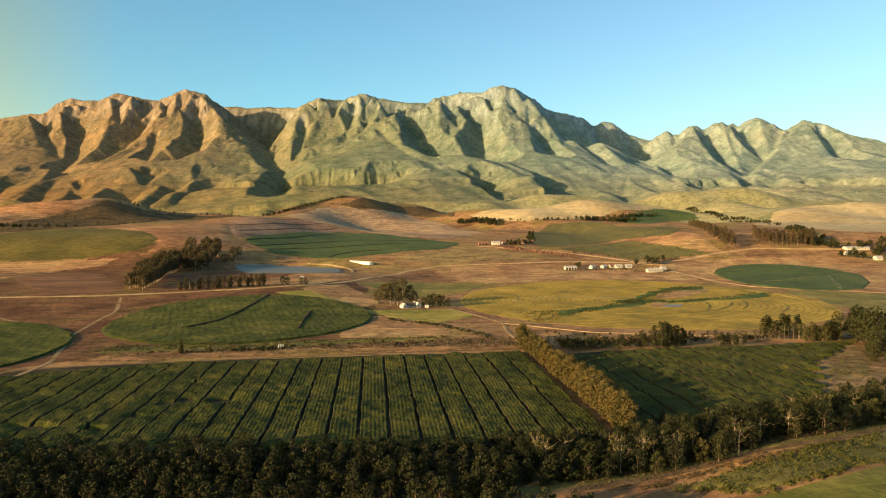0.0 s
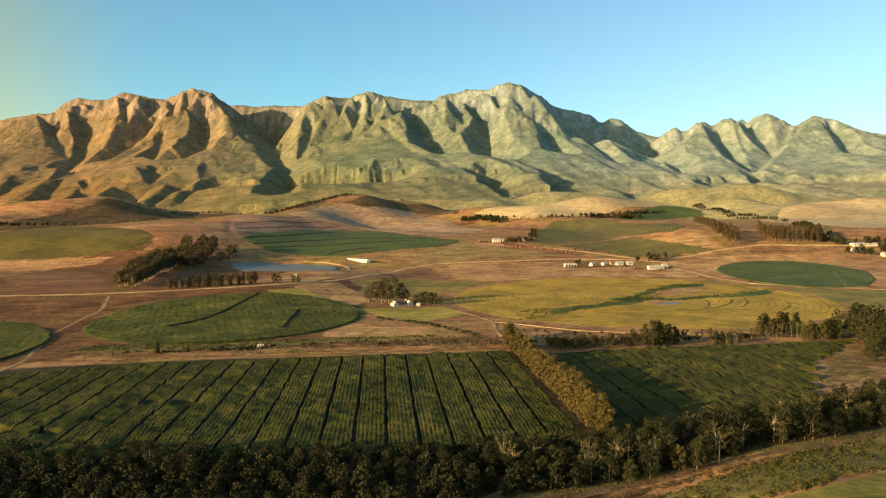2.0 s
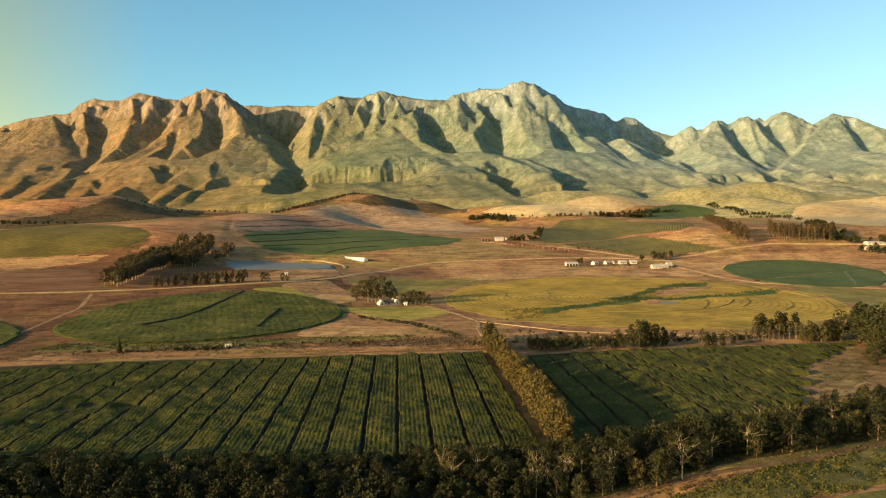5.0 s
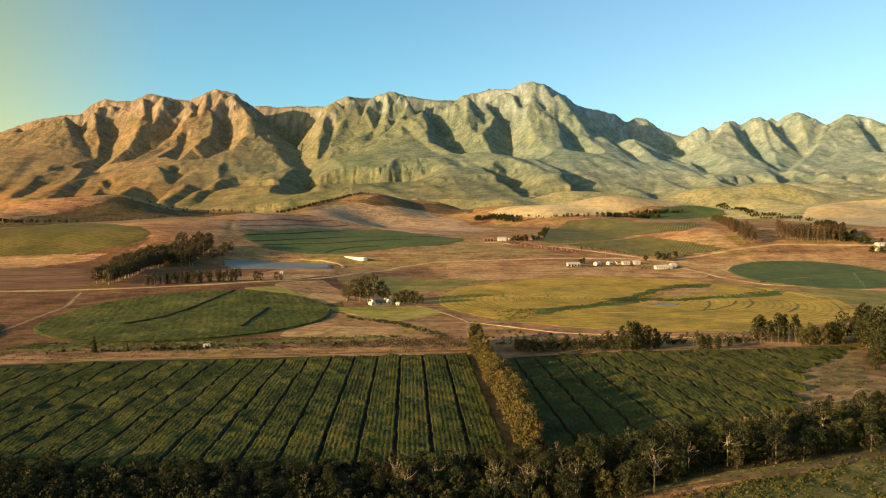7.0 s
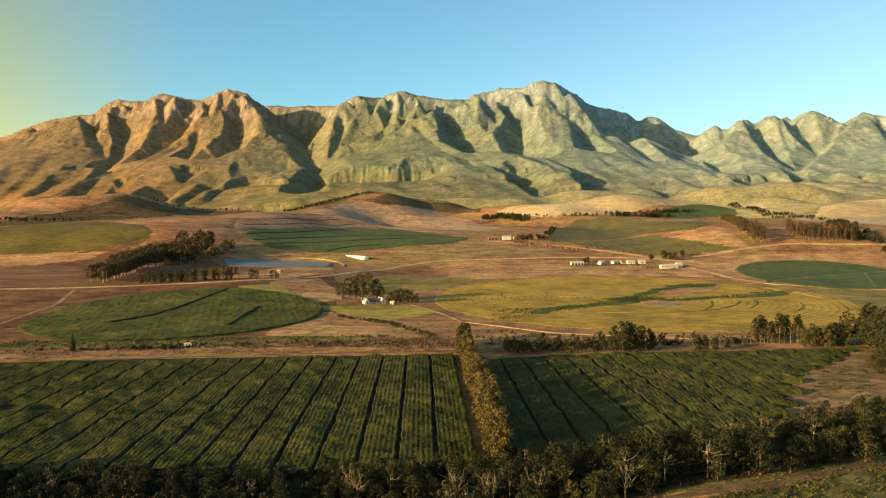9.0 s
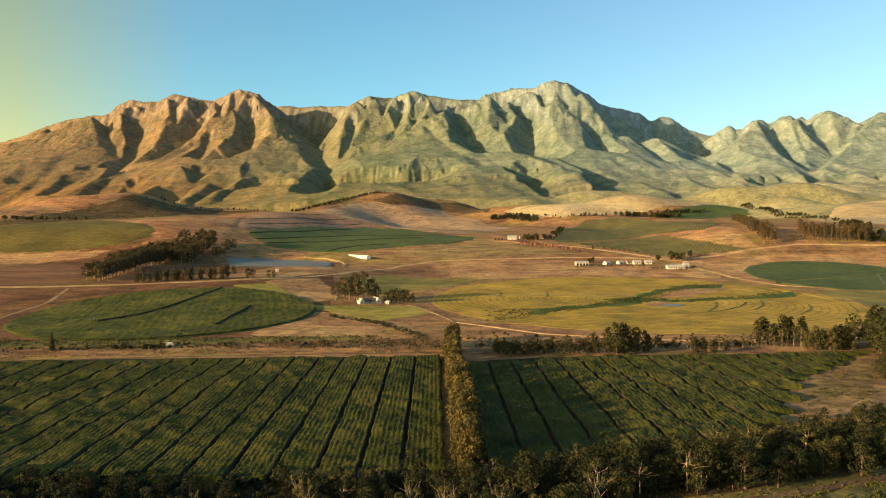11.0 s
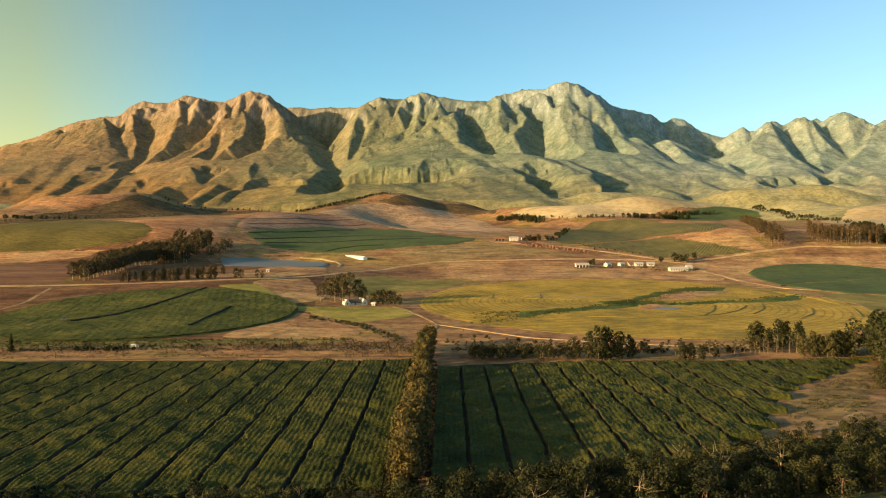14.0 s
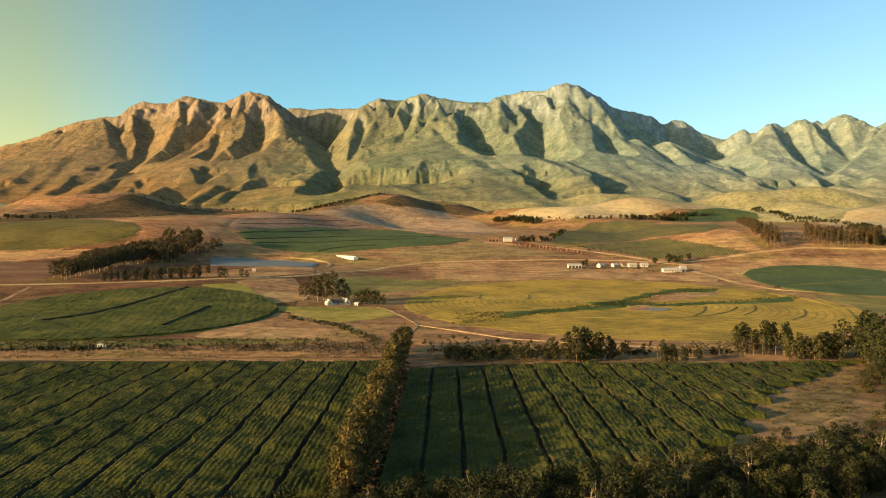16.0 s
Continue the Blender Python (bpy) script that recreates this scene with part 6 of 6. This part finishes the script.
# trees round the farmhouse
for x, y, h in ((-48, 558, 19), (-42, 564, 21), (-34, 558, 23), (-54, 554, 14), (-28, 562, 18), (-38, 555, 17), (-44, 556, 16), (-24, 560, 13)):
    plant("gum_tree", x, y, h, 3, LEAF_GUM, "big old olive brown tree behind the farmhouse")
for x, y, h in ((-12, 554, 11), (-6, 552, 12), (0, 551, 11), (-16, 555, 9), (-9, 556, 11.5), (-3, 555, 11), (4, 551, 8.5)):
    plant("broad_tree", x, y, h, 4)

# pine stands by the upper road
for off in (0, 7, 14):
    for x, y in along([(398, 950), (404, 1028), (440, 1186), (455, 1250)], 8, 2.5):
        plant("pine_tree", x + off, y, dice.uniform(19, 24) * (1.0 if y < 1010 else 0.62), 2)
for off in (0, 9, 18, 27):
    for x, y in along([(457, 985), (470, 964), (511, 962), (535, 968)], 5, 2.0):
        plant("pine_tree", x + off * 0.25, y + off, dice.uniform(17, 22), 2)

# farm and distant trees
for x, y, h in ((171, 849, 9), (168, 852, 7), (266, 876, 13), (249, 869, 9), (277, 870, 12), (292, 893, 10), (272, 874, 11), (105, 1043, 12), (117, 1044, 13), (112, 1048, 10), (129, 1076, 9), (185, 948, 6), (100, 1052, 10), (138, 1070, 8)):
    plant("distant_tree", x, y, h, 3)
for line, gap, jit, lo, hi in (([(33, 1752), (55, 1747), (85, 1731), (114, 1708), (136, 1668)], 1.9, 12, 10, 15),
                               ([(-449, 1695), (-418, 1746), (-387, 1796), (-357, 1897), (-319, 1947), (-272, 1954)], 2.0, 8, 5.5, 9),
                               ([(331, 1652), (366, 1672), (435, 1676), (479, 1676)], 4, 7, 10, 15),
                               ([(378, 1494), (395, 1510), (420, 1540)], 4, 6, 9, 13),
                               ([(414, 1708), (452, 1715), (491, 1723), (453, 1723), (502, 1733), (556, 1762)], 7, 6, 8, 12),
                               ([(760, 2100), (735, 1950), (700, 1780), (692, 1660), (720, 1640), (727, 1608)], 2.6, 9, 5, 9),
                               ([(660, 1330), (690, 1500), (700, 1640)], 7, 14, 5, 8),
                               ([(142, 1703), (178, 1677), (214, 1660)], 12, 6, 5, 8),
                               ([(228, 1660), (259, 1655), (299, 1650)], 7, 6, 8, 12),
                               ([(166, 1020), (189, 979), (215, 942), (240, 918), (253, 898)], 8, 2, 2, 3.2),
                               ([(567, 1111), (559, 1060), (559, 1044)], 5, 8, 6, 10),
                               ([(530, 984), (532, 968), (541, 963)], 4, 8, 7, 11),
                               ([(541, 963), (570, 950), (620, 960), (680, 980)], 6, 12, 7, 12),
                               ([(532, 977), (555, 966), (587, 1111), (615, 1178)], 7, 12, 6, 11),
                               ([(540, 900), (564, 905), (600, 930), (660, 950)], 8, 12, 8, 13),
                               ([(142, 1100), (160, 1240), (185, 1420)], 11, 6, 5, 9),
                               ([(-700, 1480), (-560, 1560), (-460, 1590)], 14, 18, 5, 8),
                               ([(-760, 1120), (-680, 1060), (-600, 1070)], 9, 16, 5, 9)):
    spots = [(x, y, dice.uniform(lo, hi)) for x, y in along(line, gap, jit)]
    if line[0][1] > 1150:
        woodland(spots, "distant_tree", 150, 1.2, LEAF_DARK, "dark distant trees grown together on a slope")
    else:
        for x, y, h in spots:
            plant("distant_tree", x, y, h, 3)


# ---- buildings ----
def box(bm, x0, x1, y0, y1, z0, z1):
    bmesh.ops.create_cube(bm, size=1, matrix=Matrix.Translation(((x0 + x1) / 2, (y0 + y1) / 2, (z0 + z1) / 2)) @ Matrix.Diagonal((x1 - x0, y1 - y0, z1 - z0, 1)))


def boxes(name, spans, mat, parent, label=""):
    bm = bmesh.new()
    for span in spans:
        box(bm, *span)
    return part(name, bm, mat, parent, label)


def gabled_house(name, label, x, y, turn, length, depth, wall_h, roof_h, wall_mat, roof_mat, windows=4, gables=False, door_at=0.5, chimney=False, bays=0, category="house"):
    """A long building with gable ends on a sunk plinth: walls, roof slabs, door, windows and, where shown, parapet gables."""
    home = new(name)
    home.matrix_basis = pose(x, y, float(ground_height(x, y)), 0, 0, turn)
    L, D = length / 2, depth / 2
    wall = bmesh.new()
    prof = [(-D, -2.0), (D, -2.0), (D, wall_h), (0, wall_h + roof_h), (-D, wall_h)]
    a = [wall.verts.new((-L, py, pz)) for py, pz in prof]
    b = [wall.verts.new((L, py, pz)) for py, pz in prof]
    wall.faces.new(a[::-1])
    wall.faces.new(b)
    for i in range(5):
        j = (i + 1) % 5
        wall.faces.new((a[i], a[j], b[j], b[i]))
    part("wall", wall, wall_mat, home)
    over = 0.0 if gables else 0.5
    k = roof_h / D
    for s in (-1, 1):
        roof = bmesh.new()
        e = 0.55
        pts = [(0, wall_h + roof_h + 0.02), (s * (D + e), wall_h - k * e + 0.02), (s * (D + e), wall_h - k * e + 0.3), (0, wall_h + roof_h + 0.34)]
        p0 = [roof.verts.new((-L - over, py, pz)) for py, pz in pts]
        p1 = [roof.verts.new((L + over, py, pz)) for py, pz in pts]
        order = (0, 1, 2, 3)
        roof.faces.new([p0[i] for i in order])
        roof.faces.new([p1[i] for i in order[::-1]])
        for i in range(4):
            j = (i + 1) % 4
            roof.faces.new((p0[i], p1[i], p1[j], p0[j]))
        bmesh.ops.recalc_face_normals(roof, faces=roof.faces)
        part("roof", roof, roof_mat, home)
    if gables:
        for s in (-1, 1):
            g = bmesh.new()
            shape = [(-D - 0.2, -1.5), (D + 0.2, -1.5), (D + 0.2, wall_h + 0.3), (D * 0.72, wall_h + roof_h * 0.42), (D * 0.5, wall_h + roof_h * 0.5), (D * 0.28, wall_h + roof_h * 1.02), (0.0, wall_h + roof_h * 1.25),
                     (-D * 0.28, wall_h + roof_h * 1.02), (-D * 0.5, wall_h + roof_h * 0.5), (-D * 0.72, wall_h + roof_h * 0.42), (-D - 0.2, wall_h + 0.3)]
            f0 = [g.verts.new((s * L - 0.3, py, pz)) for py, pz in shape]
            f1 = [g.verts.new((s * L + 0.3, py, pz)) for py, pz in shape]
            g.faces.new(f0)
            g.faces.new(f1[::-1])
            for i in range(len(shape)):
                j = (i + 1) % len(shape)
                g.faces.new((f0[i], f1[i], f1[j], f0[j]))
            bmesh.ops.recalc_face_normals(g, faces=g.faces)
            part("gable", g, wall_mat, home, "white curved parapet gable")
    if bays:
        for i in range(bays):
            c = -L + (i + 0.5) * length / bays
            w = length / bays * 0.36
            # the bay's inner shade is a dark panel on the closed wall
            boxes("open_bay", [(c - w, c + w, -D - 0.06, -D + 0.02, -0.1, wall_h * 0.82)], GLASS, home, "dark panel painted as the shade inside an open shed bay")
    for i in range(windows):
        c = -L + (i + 0.5) * length / windows
        if abs(c - (-L + door_at * length)) < 0.9 or bays:
            continue
        frame_ob = boxes("window", [(c - 0.65, c + 0.65, -D - 0.08, -D + 0.02, 0.9, 2.1)], WHITE, home)
        boxes("pane", [(c - 0.52, c + 0.52, -D - 0.1, -D - 0.06, 1.02, 1.98)], GLASS, frame_ob)
    if not bays:
        c = -L + door_at * length
        boxes("door", [(c - 0.5, c + 0.5, -D - 0.08, -D + 0.02, 0, 2.1)], WOOD, home, "brown wooden door")
    if chimney:
        boxes("chimney", [(L * 0.6 - 0.5, L * 0.6 + 0.5, -0.5, 0.5, wall_h, wall_h + roof_h + 1.3)], wall_mat, home)
    return tagged(home, label, category)


homestead = gabled_house("farmhouse", "white gabled farmhouse with a dark thatched roof", -27.5, 547, 32, 15, 5, 1.7, 1.7, WHITE, THATCH, 5, False, 0.5, True)
for side in (-6.4, 6.4):
    wing = bmesh.new()
    prof = [(-1.9, -1.5), (1.9, -1.5), (1.9, 1.8), (0.4, 3.9), (-0.4, 3.9), (-1.9, 1.8)]
    near_end, far_end = ([wing.verts.new((side + px, py, pz)) for px, pz in prof] for py in (-4.2, 2.0))
    wing.faces.new(near_end)
    wing.faces.new(far_end[::-1])
    for i in range(6):
        k = (i + 1) % 6
        wing.faces.new((near_end[i], far_end[i], far_end[k], near_end[k]))
    bmesh.ops.recalc_face_normals(wing, faces=wing.faces)
    gable = part("gable_wing", wing, WHITE, homestead, "white plastered gable wing")
    boxes("pane", [(side - 0.4, side + 0.4, -4.25, -4.18, 0.6, 1.6)], GLASS, gable)
gabled_house("outbuilding", "low white shed in a garden", -13, 545, -20, 2.4, 2, 1.6, 0.6, WHITE, TIN, 1, category="shed")
gabled_house("greenhouse", "long white plastic covered tunnel greenhouse", -112, 893, -47, 54, 6, 0.9, 1.1, FILM, FILM, 0, category="greenhouse")
gabled_house("hall", "long white hall with a pale sheet roof", 256, 815, 9, 19, 6, 2.6, 1.7, WHITE, TIN, 7, category="hall")
gabled_house("hall", "taller white end block of the hall", 268, 820, 9, 5.5, 6.5, 3.8, 2.0, WHITE, TIN, 2, category="hall")
gabled_house("open_shed", "white farm shed with open dark bays", 158, 836, 6, 14, 8, 3.0, 1.5, WHITE, TIN, 0, bays=4, category="shed")
for hx, hy, ht, hl, text in ((187, 843, 40, 8, "small white worker cottage with a steep gable"), (202, 846, 32, 7, "small white worker cottage beside a dirt yard"), (221, 848, 12, 10, "low white worker cottage with a tin roof"),
                             (234, 850, 8, 9, "low white worker cottage near the road"), (212, 850, 20, 6, "little brown roofed worker cottage")):
    gabled_house("cottage", text, hx, hy, ht, hl * 0.85, 5, 2.4, 1.6, WHITE, RUST if "brown" in text else TIN, 2, gables="gable" in text)
gabled_house("farm_shed", "rust brown farm shed on the rise", 62, 1056, 5, 14, 8, 3.4, 2.0, RUST, RUST, 0, bays=3, category="shed")
gabled_house("farm_shed", "bright white farm store with a pale roof", 82, 1054, 8, 12, 8, 4.2, 2.0, WHITE, TIN, 3, category="shed")
gabled_house("farm_shed", "brown roofed barn among dark trees", 112, 1060, 15, 16, 9, 4.0, 2.4, RUST, RUST, 3, category="barn")
gabled_house("farm_shed", "brown roofed barn at the yard's end", 136, 1082, 20, 18, 9, 3.6, 2.2, RUST, RUST, 0, bays=4, category="barn")
gabled_house("farm_shed", "white walled barn behind dark trees", 97, 1066, 10, 8, 7, 3.4, 2.0, WHITE, RUST, 2, category="barn")
gabled_house("packing_store", "long pale packing store by a slope", 579, 945, 4, 34, 9, 2.6, 1.3, WHITE, TIN, 8, category="store")
gabled_house("cottage", "white cottage among roadside trees", 552, 916, 5, 10, 7, 3.0, 2.0, WHITE, TIN, 2)
gabled_house("cottage", "white cottage beside the far dirt road", 576, 892, 5, 9, 7, 3.0, 2.0, WHITE, TIN, 2)
gabled_house("packing_store", "long low white store on the hill road", 331, 2068, 4, 42, 10, 4.0, 2.0, WHITE, TIN, 0, category="store")
gabled_house("pump_house", "tiny white pump house by the dam", -146, 693, 5, 2.6, 2.2, 2.0, 0.6, WHITE, TIN, 1, category="shed")

# stacks of wooden fruit bins in the farm yard
BIN = plain("reddish_bin_wood", (0.27, 0.12, 0.075), 0.85, 3, 0.4)


def bin_stack(x, y, high, turn):
    ob = new("bin_stack")
    ob.matrix_basis = pose(x, y, float(ground_height(x, y)) + 0.25, 0, 0, turn)
    for k in range(high):
        for side in (-0.68, 0.68):
            boxes("fruit_bin", [(side - 0.6, side + 0.6, -0.6, -0.54, 0.75 * k, 0.75 * k + 0.68), (side - 0.6, side + 0.6, 0.54, 0.6, 0.75 * k, 0.75 * k + 0.68), (side - 0.6, side - 0.54, -0.54, 0.54, 0.75 * k, 0.75 * k + 0.68),
                                (side + 0.54, side + 0.6, -0.54, 0.54, 0.75 * k, 0.75 * k + 0.68), (side - 0.54, side + 0.54, -0.54, 0.54, 0.75 * k, 0.75 * k + 0.12)], BIN, ob)
    return tagged(ob, "stack of reddish brown wooden fruit bins on bare ground", "bins", "stacked bins in the farm yard")


for line in ([(91, 998), (113, 989), (136, 968), (155, 953), (179, 933)], [(100, 1014), (119, 996), (142, 983), (170, 943)]):
    for x, y in along(line, 3.4, 3.0):
        bin_stack(x, y, dice.choice((1, 2, 2, 3)), dice.uniform(0, 90))

# shelter at the edge of the row crop
shelter = new("shelter")
shelter.matrix_basis = pose(-93, 379, float(ground_height(-93, 379)), 0, 0, 6)
boxes("roof", [(-1.6, 1.6, -1.0, 1.0, 1.7, 1.85)], FILM, shelter, "flat white roof")
for px, py in ((-1.4, -0.8), (0, -0.8), (1.4, -0.8), (-1.4, 0.8), (0, 0.8), (1.4, 0.8)):
    boxes("post", [(px - 0.12, px + 0.12, py - 0.12, py + 0.12, -0.3, 1.7)], FILM, shelter)
tagged(shelter, "white open shelter on posts beside the row crop", "shelter")


# ---- irrigation pivots ----
def pivot_line(label, towers, hub_h=3.6):
    """A pivot irrigator: an A-frame on wheels at each place, joined by a trussed pipe."""
    rig = new("irrigator")
    x0, y0 = towers[0]
    rig.location = (x0, y0, 0)
    tops = []
    for tx, ty in towers:
        g = float(ground_height(tx, ty))
        top = Vector((tx - x0, ty - y0, g + hub_h))
        tops.append(top)
        bm = bmesh.new()
        for sx in (-1.8, 1.8):
            v, f = tube([(tx - x0, ty - y0 + sx, g + 0.3), tuple(top)], (0.08, 0.08), 5)
            vs = [bm.verts.new(p) for p in v]
            for q in f:
                bm.faces.new([vs[i] for i in q])
        leg = part("tower", bm, STEEL, rig)
        for sx in (-1.8, 1.8):
            wheel = bmesh.new()
            bmesh.ops.create_cone(wheel, cap_ends=True, segments=14, radius1=0.75, radius2=0.75, depth=0.35, matrix=Matrix.Translation((tx - x0, ty - y0 + sx, g + 0.75)) @ Matrix.Rotation(math.pi / 2, 4, "Y"))
            part("wheel", wheel, BARK, leg)
    for a, b in zip(tops[:-1], tops[1:]):
        bm = bmesh.new()
        mid = (a + b) / 2 + Vector((0, 0, 0.9))
        for pts in ([a, mid, b], [a, (a + b) / 2 - Vector((0, 0, 0.5)), b]):
            v, f = tube([tuple(p) for p in pts], (0.07, 0.07, 0.07), 5)
            vs = [bm.verts.new(p) for p in v]
            for q in f:
                bm.faces.new([vs[i] for i in q])
        part("span", bm, STEEL, rig)
    return tagged(rig, label, "irrigator")


pivot_line("galvanised pivot irrigator across the golden field", [(168, 586), (134, 588), (102, 586), (78, 578), (60, 574)])
pivot_line("galvanised pivot irrigator in the green circle", [(432, 753), (419, 723), (406, 693), (394, 665)])
pivot_line("white pivot point in the circular crop", [(-177.8, 445.6), (-176.6, 448.3)], 2.6)


# ---- fences and poles ----
def fence(label, line, gap, height):
    run = new("fence")
    run.location = (line[0][0], line[0][1], 0)
    for x, y in along(line, gap, 0.0):
        g = float(ground_height(x, y))
        x, y = x - line[0][0], y - line[0][1]
        boxes("post", [(x - 0.06, x + 0.06, y - 0.06, y + 0.06, g - 0.3, g + height + dice.uniform(-0.1, 0.15))], WOOD, run)
    return tagged(run, label, "fence")


fence("line of weathered wooden fence posts by the track", [(17.9, 176.8), (45.9, 187.6), (82.6, 198.9), (113, 205.4), (139.3, 216.5)], 9, 1.2)
fence("line of low fence posts beyond the row crop", [(-31.1, 368.9), (-0.5, 372.3), (44.2, 377.3)], 5, 1.5)


def pole(x, y, h):
    ob = new("utility_pole")
    ob.matrix_basis = pose(x, y, float(ground_height(x, y)))
    v, f = tube([(0, 0, -0.4), (0, 0, h / 2), (0, 0, h)], (0.16, 0.14, 0.11), 7)
    mesh_object("shaft", v, f, WOOD, ob)
    boxes("crossarm", [(-0.9, 0.9, -0.07, 0.07, h - 0.6, h - 0.45)], WOOD, ob)
    return tagged(ob, "plain wooden utility pole beside a dirt road", "pole")


for x, y, h in ((278, 868, 12), (206, 895, 10), (185, 946, 10), (-225, 592, 9), (-160, 622, 9), ):
    pole(x, y, h)
